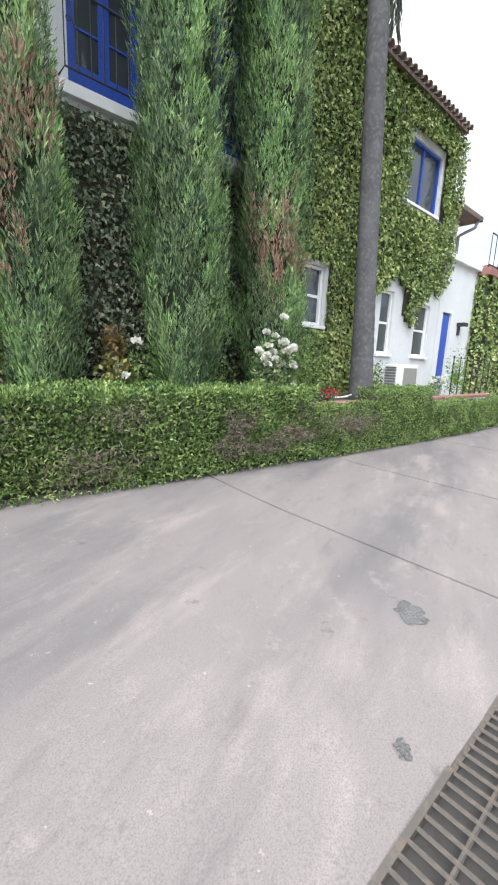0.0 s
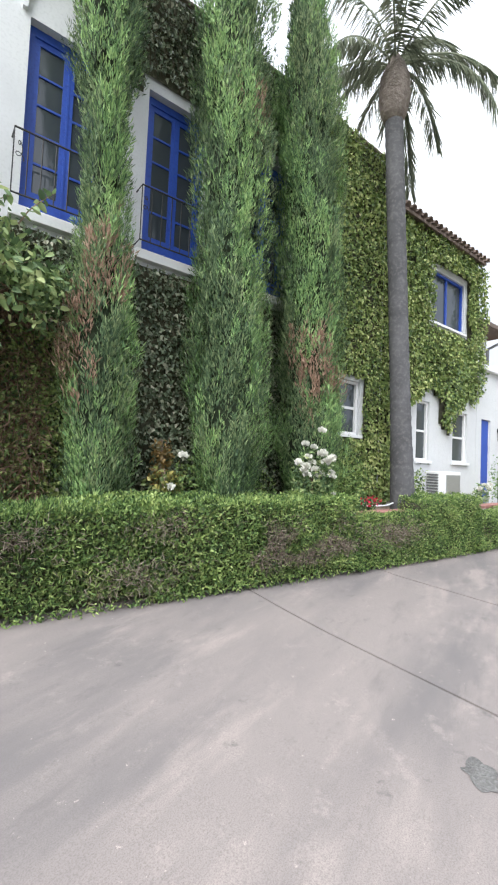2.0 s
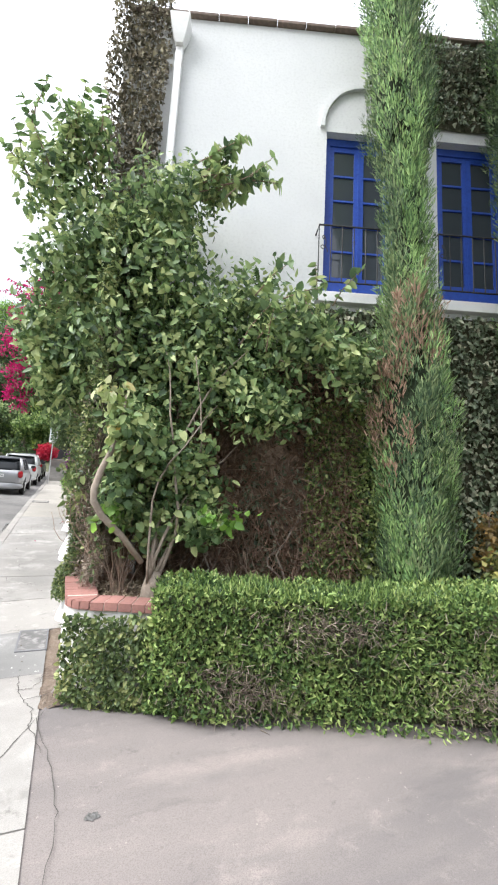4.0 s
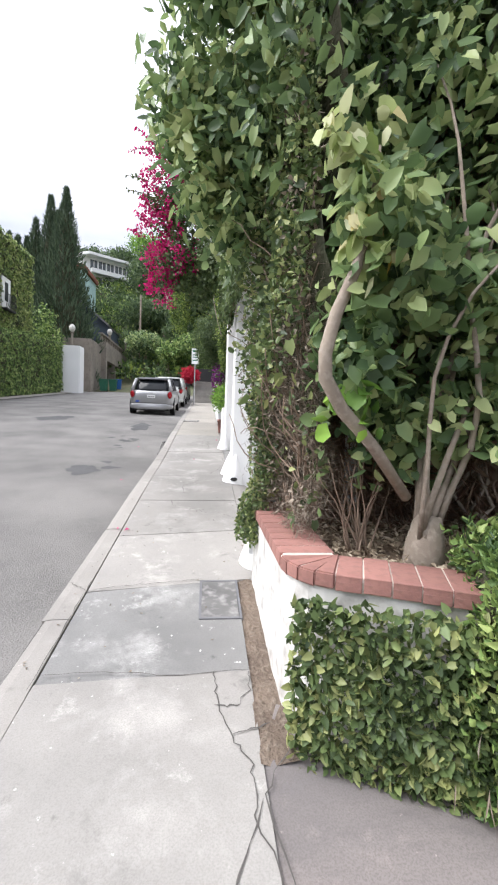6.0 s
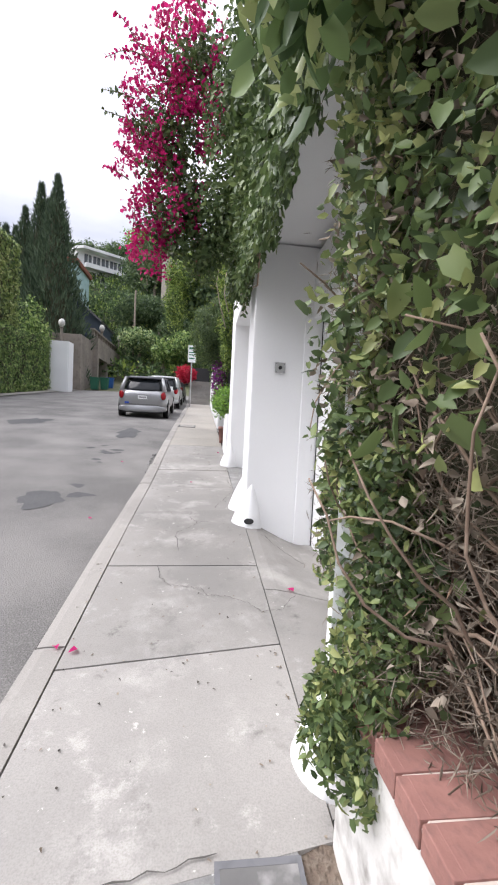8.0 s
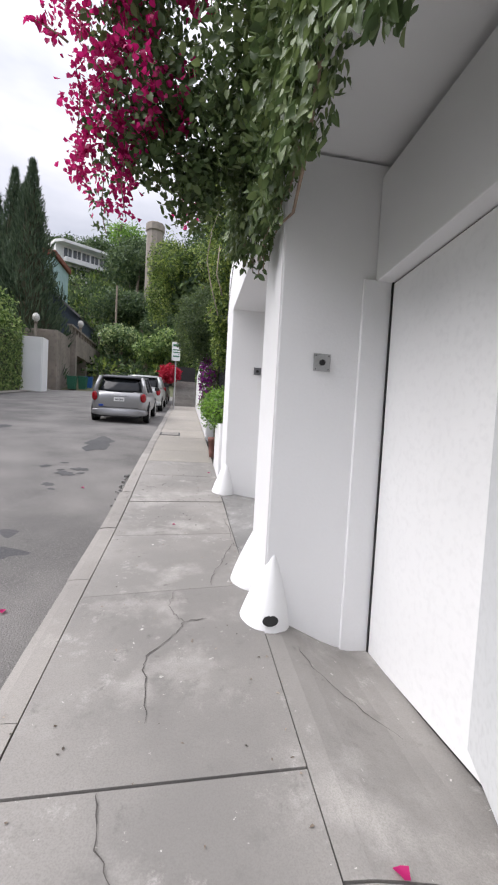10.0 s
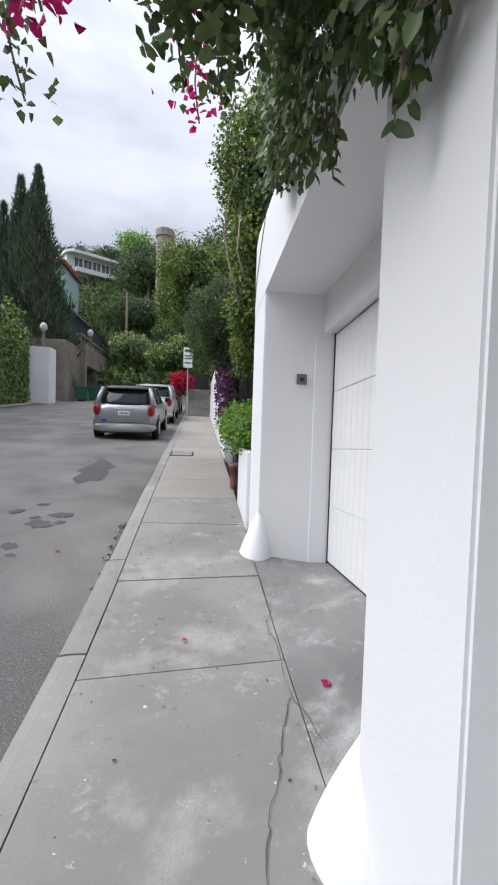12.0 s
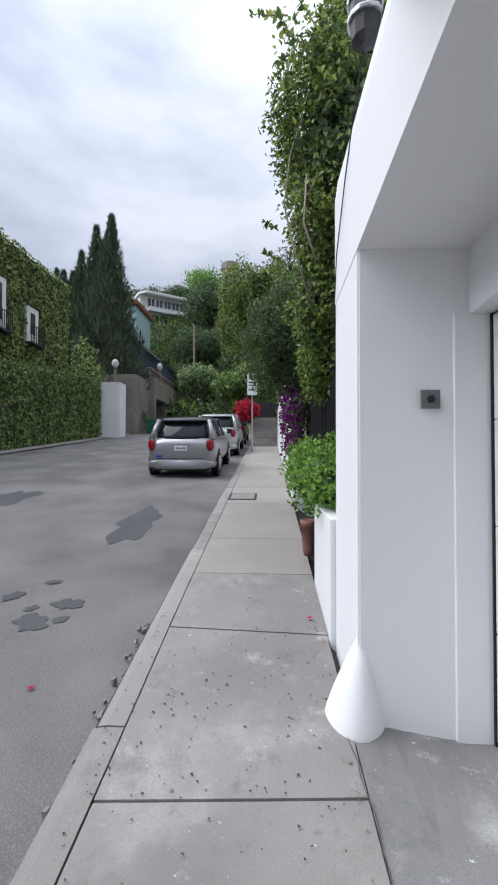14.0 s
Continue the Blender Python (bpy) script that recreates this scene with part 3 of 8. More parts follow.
curb = thing("curb", "worn concrete kerb in lengths beside the asphalt", "kerb", kind="structure")
cy = -9.0
while cy < 27:
    ln = random.choice([0.9, 1.1, 1.25, 1.45])
    if not 9.2 < cy < 9.7:
        slab("kerb_stone", [(-0.55 + random.uniform(-.012, .012), cy + 0.005), (-0.40 - 0.004, cy + 0.005), (-0.40 - 0.004, cy + ln - 0.005), (-0.55 + random.uniform(-.012, .012), cy + ln - 0.005)],
             lambda x, y: walk_z(x, y) - 0.012 * max(0, (-x - 0.5) / 0.07), M_CURB, curb, t=0.16, nx=3, ny=2, lift=random.uniform(-0.006, 0.003))
    cy += ln

M_METER = mat("meter_lid_concrete", (0.165, 0.160, 0.155), (0.115, 0.112, 0.110), (0.36, 0.35, 0.34), 0.85, big=5, fine=16)
meter = thing("meter_lid", "dark grey concrete water meter lid set in the sidewalk", "utility cover")
slab("lid", [(0.345, 2.55), (0.57, 2.55), (0.575, 2.98), (0.345, 2.98)], slope_z := (lambda x, y: slope(y)), M_METER, meter, nx=2, ny=2, lift=0.005)
bm = bmesh.new()
for x0, x1, y0, y1 in ((0.33, 0.345, 2.53, 3.0), (0.575, 0.59, 2.53, 3.0), (0.345, 0.575, 2.53, 2.55), (0.345, 0.575, 2.98, 3.0)):
    box(bm, x0, x1, y0, y1, slope(2.75) - 0.05, slope(2.75) + 0.006)
for v in bm.verts:
    v.co.z += slope(v.co.y) - slope(2.75)
part("rim", bm, M_GREYP, meter)
dirt = sheet("planting_strip", [0.575, 0.62, 0.66, 0.72], [1.58 + i * 0.12 for i in range(14)], lambda x, y: walk_z(x, y) - 0.012 + 0.012 * math.sin(y * 23 + x * 40) + (0.02 if y < 1.95 else 0.0), M_STRIP, label="strip of dirt and dry leaves beside the low wall", category="soil")

# garage aprons and drive
LEAN = 0.055   # the garage front's lines fall slightly uphill
apron = thing("garage_apron", "dark stained concrete apron in front of the garage doors", "paving", kind="structure")


def door_z(y):
    """The threshold of each garage: level in the lower bay, a slight fall uphill in the upper one."""
    return 0.19 if y < 6.2 else 0.585 + LEAN * (8.93 - y)


def apron_z(x, y):
    f = min(1.0, max(0.0, (x - 0.72) / 0.60))
    return slope(y) + (door_z(y) - slope(y)) * f * f * (3 - 2 * f)


for y0, y1 in ((3.1, 4.6), (4.61, 6.17), (6.23, 9.0)):
    slab("apron_slab", [(0.722, y0), (1.60, y0), (1.60, y1), (0.722, y1)], apron_z, M_WALKC if y0 < 6 else M_APRON, apron, nx=9, ny=8, lift=-0.004)
drive = thing("driveway", "broad pale concrete driveway with stains and joints", "driveway", kind="structure")
for u0, u1, v0 in ((-0.15, 4.437, 0.06), (4.463, 6.885, 0.06), (6.915, 10.39, 0.06), (10.425, 14.8, 0.06), (14.82, 34.0, 14.0)):
    for v1, v2 in ((-3.60, v0), (-12.0, -4.12)):
        q = [HOUSE @ Vector((u, v, 0)) for u, v in ((u0 if v1 > -4 else u0, v1), (u1, v1), (u1, v2), (u0, v2))]
        slab("drive_slab", [(w.x, w.y) for w in q], ground_z, M_DRIVE, drive, nx=10, ny=12)

grate = thing("trench_grate", "rusty steel trench drain grate across the driveway", "drain grate", at=HOUSE)


def grate_z(u):
    w = HOUSE @ Vector((u, -3.86, 0))
    return ground_z(w.x, w.y)


bm = boxes(*[(u, u + 1.0, v, v + 0.022, grate_z(u + .5) - 0.05, grate_z(u + .5) + 0.004) for u in np.arange(1.0, 8.0, 1.0) for v in (-3.62, -4.12)])
part("frame", bm, M_RUST, grate)
for v in (-3.74, -3.87, -4.0):
    bm = bmesh.new()
    tube(bm, [(u, v, grate_z(u) - 0.006) for u in np.arange(1.0, 8.01, 0.5)], 0.008, 5)
    part("long_bar", bm, M_RUST, grate)
me_bar = None
for i in range(125):
    u = 1.02 + i * 0.055
    if me_bar is None:
        bm = bmesh.new()
        tube(bm, [(0, -0.25, 0), (0, 0.25, 0)], 0.0075, 5)
        ob = part("cross_bar", bm, M_RUST, grate)
        me_bar = ob.data
    else:
        ob = link_mesh("cross_bar", me_bar, None, grate)
    ob.location = (u, -3.86, grate_z(u) + 0.002)
sheet("trench_floor", [i * 1.0 + 1 for i in range(8)], [-4.12, -3.6], lambda x, y: ground_z(x, y) - 0.12, M_CURB, HOUSE, label="dirty pale floor of the drain trench", category="drain")

# ---- low wall with its brick cap ----
R0 = 0.13
cap_path = []
turn_in = Vector((0.675 + 0.13, 1.90))
for y in np.arange(3.03, 1.91, -0.105):
    cap_path.append((0.675 + 0.13, y, -90.0))
hd, pos, step = -90.0, Vector(turn_in), 0.105
for k in range(4):
    for sub in range(4):
        hd += 68.66 / 16
        pos = pos + R0 * radians(68.66 / 16) * Vector((math.cos(radians(hd)), math.sin(radians(hd))))
        if sub == 1:
            cap_path.append((pos.x, pos.y, hd))
pos = pos - 0.05 * Vector((math.cos(radians(-21.34)), math.sin(radians(-21.34))))
along = Vector((math.cos(radians(-21.34)), math.sin(radians(-21.34))))
count_cap = 0
while count_cap < 135:
    pos = pos + step * along
    cap_path.append((pos.x, pos.y, -21.34))
    count_cap += 1


def cap_z(x, y):
    u = (HINV @ Vector((x, y, 0))).x
    return 0.63 - 0.012 * min(max(u, 0), 8.0)


bm = bmesh.new()
left, right = [], []
for x, y, h in cap_path:
    n = Vector((-math.sin(radians(h)), math.cos(radians(h))))
    left.append((Vector((x, y)) - n * 0.105, cap_z(x, y)))
    right.append((Vector((x, y)) + n * 0.105, cap_z(x, y)))
rows4 = []
for (a, z), (b, _) in zip(left, right):
    rows4.append([bm.verts.new((a.x, a.y, min(ground_z(a.x, a.y), 0.2) - 0.1)), bm.verts.new((a.x, a.y, z)), bm.verts.new((b.x, b.y, z)), bm.verts.new((b.x, b.y, min(ground_z(a.x, a.y), 0.2) - 0.1))])
for r0, r1 in zip(rows4, rows4[1:]):
    for i in range(4):
        bm.faces.new((r0[i], r0[(i + 1) % 4], r1[(i + 1) % 4], r1[i]))
bm.faces.new(rows4[0][::-1])
bm.faces.new(rows4[-1])
lowwall = tagged(part("wall_low", bm, M_OLDW), "low whitewashed wall with a brick cap round the planting bed", "wall", kind="structure")
bm = bmesh.new()
rows4 = []
for (a, z), (b, _) in zip(left, right):
    d = (b - a).normalized() * 0.008
    rows4.append([bm.verts.new((*(a - d), z - 0.001)), bm.verts.new((*(a - d * 1.9), z + 0.046)), bm.verts.new((*(a - d * 0.2), z + 0.061)), bm.verts.new((*(b + d), z + 0.061)), bm.verts.new((*(b + d), z - 0.001))])
for r0, r1 in zip(rows4, rows4[1:]):
    for i in range(5):
        bm.faces.new((r0[i], r0[(i + 1) % 5], r1[(i + 1) % 5], r1[i]))
part("mortar_bed", bm, M_MORTAR, lowwall)
bm = boxes((-0.0495, 0.0495, -0.125, 0.125, 0.0, 0.062), bevel=0.004)
bmesh.ops.bevel(bm, geom=[e for e in bm.edges if e.calc_length() > 0.08 and all(v.co.y < -0.115 and v.co.z > 0.05 for v in e.verts)], offset=0.022, segments=3, affect="EDGES")
brick_me = None
for i, (x, y, h) in enumerate(cap_path):
    if -89 < h < -22:
        wedge = prism([(-0.040, -0.125), (0.040, -0.125), (0.007, 0.125), (-0.007, 0.125)], 0.0, 0.062)
        bmesh.ops.bevel(wedge, geom=wedge.edges[:], offset=0.006, segments=2, affect="EDGES")
        ob = part("brick", wedge, M_BRICK, lowwall)
    elif brick_me is None:
        ob = part("brick", bm, M_BRICK, lowwall)
        brick_me = ob.data
    else:
        ob = link_mesh("brick", brick_me, None, lowwall)
    ob.matrix_local = pose(x, y, cap_z(x, y) + 0.003 + random.uniform(-0.003, 0.003), 0, 0, h + random.uniform(-1.2, 1.2))
# bed soil behind the wall
sheet("bed_soil", [i * 0.5 + 0.3 for i in range(29)], [0.2, 0.45, 0.7, 1.0, 1.25], lambda x, y: 0.60 - 0.012 * max(0, (HINV @ Vector((x, y, 0))).x) + 0.03 * math.sin(x * 5) * math.sin(y * 7), M_DIRT, HOUSE, label="brown soil and leaf litter in the planting bed", category="soil")
sheet("corner_soil", [0.92, 1.2, 1.6, 2.0, 2.4], [1.9, 2.3, 2.6, 3.0, 3.3], lambda x, y: 0.60 + 0.06 * (x - 0.9) + 0.02 * math.sin(x * 9 + y * 7), M_DIRT, label="dry soil and leaf litter under the vine", category="soil")


# ---- garages ----
def soft_block(name, outline, z0, z1, material, parent=None, r=0.03):
    bm = prism(outline, z0, z1)
    bmesh.ops.bevel(bm, geom=[e for e in bm.edges if abs(e.verts[0].co.z - e.verts[1].co.z) > 0.1], offset=r, segments=4, affect="EDGES")
    return part(name, bm, material, parent, smooth=False)


def foot(x, y, z, out, half, high, parent, hole=False):
    """A flared plaster buttress that swells out of the base of a pier."""
    bm = bmesh.new()
    rings, m = [], 24
    for i in range(14):
        f = i / 13
        g = (1 - f ** 1.3) * min(1.0, 0.88 + f * 1.4)
        ring = []
        for k in range(m):
            q = 2 * math.pi * k / m
            w = 1 + 0.05 * math.sin(3 * q + x * 9)
            ring.append(bm.verts.new((x + 0.05 * (1 - g) + (out * g * w) * math.cos(q), y + half * g * w * math.sin(q), z - 0.06 + (high + 0.03) * f)))
        rings.append(ring)
    for r0, r1 in zip(rings, rings[1:]):
        for k in range(m):
            bm.faces.new((r0[k], r0[(k + 1) % m], r1[(k + 1) % m], r1[k]))
    bm.faces.new(rings[-1])
    ob = part("flared_foot", bm, M_STUCCO, parent, smooth=True)
    if hole:
        bm = lathe([(0.050, 0), (0.047, 0.006), (0.0001, 0.007)], 14, pose(x + 0.012, y - 0.150, z + 0.075, 62, 0, 8) @ Matrix.Diagonal((1.0, 0.62, 1.0, 1.0)))
        part("drain_hole", bm, M_BLACK, parent, "dark drain hole in the plaster foot")
    return ob


garage = thing("wall_garage", "smooth white stucco garage front with deep door bays", "wall", kind="structure")
FX = 0.76
# pier by the vine, middle pier, upper pier
soft_block("pier", [(FX + 0.003, 3.104), (1.55, 3.104), (1.55, 3.40), (FX + 0.003, 3.40)], 0.0, 3.40, M_STUCCO, garage, 0.010)
soft_block("pier", [(FX - 0.03, 5.96), (1.55, 5.97), (1.55, 6.45), (FX - 0.03, 6.45)], 0.1, 3.20, M_STUCCO, garage, 0.010)
soft_block("pier", [(FX + 0.003, 8.93), (1.55, 8.93), (1.55, 9.617), (FX + 0.003, 9.617)], 0.4, 3.10, M_STUCCO, garage, 0.010)
# lintel wall over the bays, rounded at its crest
bm = bmesh.new()
prof = [(FX, 3.13), (FX, 3.62), (FX + 0.02, 3.76), (FX + 0.07, 3.88), (FX + 0.16, 3.95), (FX + 0.3, 3.98), (2.4, 3.98), (2.4, 3.13)]
ends = []
for y in np.linspace(3.1, 9.62, 12):
    ends.append([bm.verts.new((x, y, z + 0.03 * (y - 6) if z > 3.2 else 3.06 + LEAN * (8.9 - y))) for x, z in prof])
for r0, r1 in zip(ends, ends[1:]):
    for i in range(len(prof)):
        bm.faces.new((r0[i], r0[(i + 1) % len(prof)], r1[(i + 1) % len(prof)], r1[i]))
bm.faces.new(ends[0][::-1])
bm.faces.new(ends[-1])
bmesh.ops.recalc_face_normals(bm, faces=bm.faces[:])
part("lintel", bm, M_STUCCO, garage)
part("back_wall", boxes((1.60, 1.75, 3.3, 9.62, 0.0, 3.13)), M_STUCCO, garage)
DX = 1.42


def leaned(bm, y):
    """Lets the lines of a garage front fall slightly uphill from y."""
    for v in bm.verts:
        v.co.z += LEAN * (y - v.co.y)
    return bm


def bay(y0, y1, zt, panels):
    part("header", leaned(boxes((DX - 0.10, 1.6, y0, y1, zt, 3.13), bevel=0.008), y1), M_STUCCO, garage)
    part("jamb", boxes((1.24, 1.6, y1 - 0.024, y1 + 0.004, door_z(y1 - 0.1) - 0.08, zt + 0.01), bevel=0.006), M_STUCCO, garage)
    part("jamb", boxes((DX - 0.10, 1.6, y0, y0 + 0.10, door_z(y0 + 0.1) - 0.08, zt + 0.16), bevel=0.006), M_STUCCO, garage)
    door = thing("garage_door", "white panelled sectional garage door, closed" if panels else "plain white garage door, closed", "garage door")
    a, b = y0 + 0.112, y1 - 0.042
    zb = door_z(b) + 0.012
    part("seal", leaned(boxes((DX + 0.012, DX + 0.03, a - 0.010, b + 0.014, zb - 0.05, zt + 0.001)), y1), M_BLACK, door)
    part("seal", boxes((DX - 0.006, DX + 0.0115, b + 0.001, b + 0.0145, zb - 0.03, zt - 0.001)), M_BLACK, door)
    if not panels:
        part("leaf_panel", leaned(boxes((DX + 0.002, DX + 0.011, a, b, zb - 0.03, zt - 0.012)), y1), M_WHITEP, door)
        return door
    k = 4
    h = (zt - 0.012 - zb) / k
    n = int((b - a) / 0.115)
    w = (b - a) / n
    me = None
    for r in range(k):
        z0 = zb + r * h
        part("door_section", leaned(boxes((DX + 0.006, DX + 0.011, a, b, z0 + 0.0015, z0 + h - 0.0015)), y1), M_WHITEP, door)
        for i in range(n):
            if me is None:
                ob = part("plank", leaned(boxes((-0.005, 0.0, 0.002, w - 0.002, 0.0, h - 0.008), bevel=0.0015), 0.0), M_WHITEP, door)
                me = ob.data
            else:
                ob = link_mesh("plank", me, None, door)
            ob.location = (DX + 0.006, a + i * w, z0 + 0.004 + LEAN * (y1 - a - i * w))
    return door


bay(3.40, 5.965, 2.50, False)
bay(6.45, 8.935, 2.71, True)
foot(FX + 0.02, 3.30, slope(3.3), 0.17, 0.16, 0.50, garage)
foot(FX - 0.02, 5.98, 0.375, 0.170, 0.175, 0.50, garage, hole=True)
foot(FX - 0.02, 6.47, slope(6.47), 0.165, 0.18, 0.50, garage)
foot(FX - 0.015, 8.97, slope(8.97) - 0.03, 0.165, 0.165, 0.52, garage)


def plate(x, y, z, w, material, label, name="switch_plate", category="switch plate"):
    ob = thing(name, label, category, at=pose(x, y, z))
    part("plate", boxes((-w / 2, w / 2, -0.008, 0.0, -w / 2, w / 2), bevel=0.002), material, ob)
    part("knob", lathe([(0.018, 0), (0.018, 0.01), (0.012, 0.016)], 12, pose(0, -0.008, 0, 90)), M_BLACK, ob)
    for sx in (-1, 1):
        for sz in (-1, 1):
            part("screw", lathe([(0.005, 0), (0.004, 0.002)], 8, pose(sx * w * 0.38, -0.008, sz * w * 0.38, 90)), M_GREYP, ob)
    return ob


plate(1.005, 5.951, 1.985, 0.105, M_STEEL, "square brushed steel key switch plate on the white pier")
plate(1.12, 8.915, 2.28, 0.095, M_GREYP, "small dark grey key switch plate on the white pier")

# planter past the upper pier
planter = thing("planter_wall", "low white stucco planter wall beyond the garage", "planter", kind="structure")
part("planter_face", boxes((0.725, 0.90, 9.622, 10.56, 0.5, 1.56), bevel=0.008), M_STUCCO, planter)
part("planter_end", boxes((0.90, 0.985, 10.4, 10.56, 0.5, 1.56), bevel=0.015), M_STUCCO, planter)


def crack(pts, w, parent, zf=None):
    """A jagged open crack along the paving."""
    bm = bmesh.new()
    zf = zf or walk_z
    rows_, fine = [], []
    for (x0, y0), (x1, y1) in zip(pts, pts[1:]):
        for k in range(6):
            f = k / 6
            fine.append((x0 + (x1 - x0) * f + random.uniform(-0.010, 0.010), y0 + (y1 - y0) * f + random.uniform(-0.010, 0.010)))
    fine.append(pts[-1])
    for i, (x, y) in enumerate(fine):
        q0, q1 = Vector(fine[max(i - 1, 0)]), Vector(fine[min(i + 1, len(fine) - 1)])
        nrm = (q1 - q0).orthogonal().normalized() * w * random.uniform(0.12, 0.55) * (0.4 if i in (0, len(fine) - 1) else 1)
        z = zf(x, y) + (0.0075 if y > 2.1 else 0.0125)
        rows_.append((bm.verts.new((x + nrm.x, y + nrm.y, z)), bm.verts.new((x - nrm.x, y - nrm.y, z))))
    for r0, r1 in zip(rows_, rows_[1:]):
        bm.faces.new((r0[0], r0[1], r1[1], r1[0]))
    return part("crack", bm, M_CRACK, parent)


random.seed(41)
crack([(-0.03, 4.93), (-0.01, 4.78), (0.07, 4.64), (0.29, 4.59), (0.33, 4.5), (0.45, 4.49), (0.59, 4.4), (0.67, 4.3), (0.8, 4.34), (0.93, 4.51)], 0.005, pavement)
crack([(0.19, 6.31), (0.16, 6.11), (0.21, 5.98), (0.255, 5.93)], 0.005, pavement)
crack([(0.38, 5.96), (0.255, 5.93), (0.2, 5.80), (0.07, 5.62), (0.065, 5.52), (0.10, 5.2)], 0.006, pavement)
crack([(0.44, 6.38), (0.47, 6.55), (0.52, 6.71), (0.60, 6.95), (0.69, 7.2)], 0.006, pavement)
crack([(0.69, 8.86), (0.72, 8.4), (0.73, 7.98), (0.67, 7.86), (0.70, 7.57), (0.69, 7.2), (0.78, 6.89)], 0.006, pavement)
crack([(0.41, 2.08), (0.42, 1.92), (0.48, 1.69), (0.54, 1.58), (0.54, 1.4), (0.62, 1.1)], 0.006, pavement)
crack([(0.42, 1.87), (0.50, 1.86), (0.57, 1.95), (0.58, 2.07)], 0.007, pavement)
crack([(0.48, 1.71), (0.64, 1.77)], 0.008, pavement)
crack([(0.74, 1.72), (0.57, 1.46), (0.69, 0.95), (0.72, 0.63), (0.69, 0.34), (0.62, -0.3)], 0.006, pavement)
crack([(0.57, 1.46), (0.45, 1.2), (0.30, 0.9), (0.34, 0.5)], 0.007, pavement)
crack([(0.89, 5.70), (0.935, 5.56), (1.06, 5.42), (1.25, 5.2)], 0.006, pavement, apron_z)
crack([(-0.40, 2.08), (-0.1, 2.10), (0.2, 2.06), (0.58, 2.08)], 0.006, pavement)
crack([(-0.40, 2.87), (-0.15, 2.93), (0.1, 2.97), (0.34, 3.02)], 0.007, pavement)
crack([(-0.404, 2.0), (-0.406, 2.6), (-0.403, 3.0)], 0.006, pavement)
crack([(-0.55, 2.98), (-0.47, 2.92), (-0.40, 2.87)], 0.006, pavement)


def blotch(name, x, y, rx, ry, zf, material, parent, lift, seed, m=34):
    """A thin patch with a ragged outline."""
    rnd = random.Random(seed)
    bm = bmesh.new()
    p1, p2, p3 = [rnd.uniform(0, 6.28) for _ in range(3)]
    wob = [1 + 0.20 * math.sin(2 * q + p1) + 0.14 * math.sin(5 * q + p2) + 0.09 * math.sin(9 * q + p3) + rnd.uniform(-0.04, 0.04) for q in (2 * math.pi * k / m for k in range(m))]
    ring = [(x + rx * math.cos(2 * math.pi * k / m) * wob[k], y + ry * math.sin(2 * math.pi * k / m) * wob[k]) for k in range(m)]
    c_ = bm.verts.new((x, y, zf(x, y) + lift + 0.0005))
    vs = [bm.verts.new((px, py, zf(px, py) + lift)) for px, py in ring]
    for k in range(m):
        bm.faces.new((c_, vs[k], vs[(k + 1) % m]))
    return part(name, bm, material, parent, smooth=True)


M_PATCH = mat("rough_patch", (0.128, 0.124, 0.119), (0.088, 0.085, 0.082), (0.22, 0.215, 0.21), 0.95, big=8, fine=60, bump=0.9, dist=0.02)
blotch("concrete_patch", 3.24, -2.47, 0.10, 0.10, ground_z, M_PATCH, drive, 0.004, 1)
blotch("concrete_patch", 2.28, -2.53, 0.045, 0.03, ground_z, M_PATCH, drive, 0.004, 2)
blotch("concrete_patch", 0.88, 0.56, 0.03, 0.03, ground_z, M_PATCH, drive, 0.004, 3)
M_TAR = mat("fresh_asphalt", (0.078, 0.077, 0.078), (0.062, 0.062, 0.064), (0.13, 0.13, 0.13), 0.9, big=2, fine=70, bump=0.5)
patches = thing("asphalt_patch", "dark patches of newer asphalt on the street", "road patch", kind="structure")
for i, (x, y, rx, ry) in enumerate(((-1.60, 6.95, 0.26, 0.42), (-1.28, 7.35, 0.22, 0.34), (-1.5, 9.9, 0.13, 0.12), (-1.36, 10.2, 0.11, 0.10), (-1.30, 9.95, 0.05, 0.06), (-1.62, 10.1, 0.05, 0.05), (-1.55, 9.3, 0.07, 0.09), (-1.45, 9.1, 0.05, 0.04), (-1.7, 10.6, 0.06, 0.05), (-1.58, 12.7, 0.3, 0.8), (-1.9, 10.3, 0.08, 0.08), (-4.5, 14, 0.4, 0.9))):
    blotch("patch", x, y, rx, ry, street_z, M_TAR, patches, 0.005, 10 + i)
# crumbled kerb where the old sidewalk meets the new
rubble = tagged(new("kerb_rubble"), "crumbled concrete bits at the broken kerb", "rubble", kind="stuff")
bm = bmesh.new()
rnd = random.Random(5)
for i in range(260):
    y = rnd.uniform(8.3, 9.9)
    x = -0.50 + rnd.gauss(0, 0.045) - 0.03 * (y - 9)
    s = rnd.uniform(0.005, 0.017)
    z = street_z(x, y) + 0.03 + rnd.uniform(0, 0.03) * (x > -0.52)
    box(bm, -s, s, -s * 0.8, s * 0.9, -s, s * 0.7, pose(x, y, z, rnd.uniform(0, 90), rnd.uniform(0, 90), rnd.uniform(0, 90)))
ob = part("rubble_bits", bm, M_APRON, rubble)
tagged(ob, kind="stuff")


# ---- the house with the blue doors ----
def hpt(u, v, z):
    return HOUSE @ Vector((u, v, z))


def on_house(v):
    def place(a, z, out):
        P = np.stack([a, np.full(len(a), v) - out, z], 1)
        return P @ HOUSE3.T + HOUSET, np.tile(HOUSE3 @ np.array([0.0, -1, 0]), (len(a), 1))
    return place


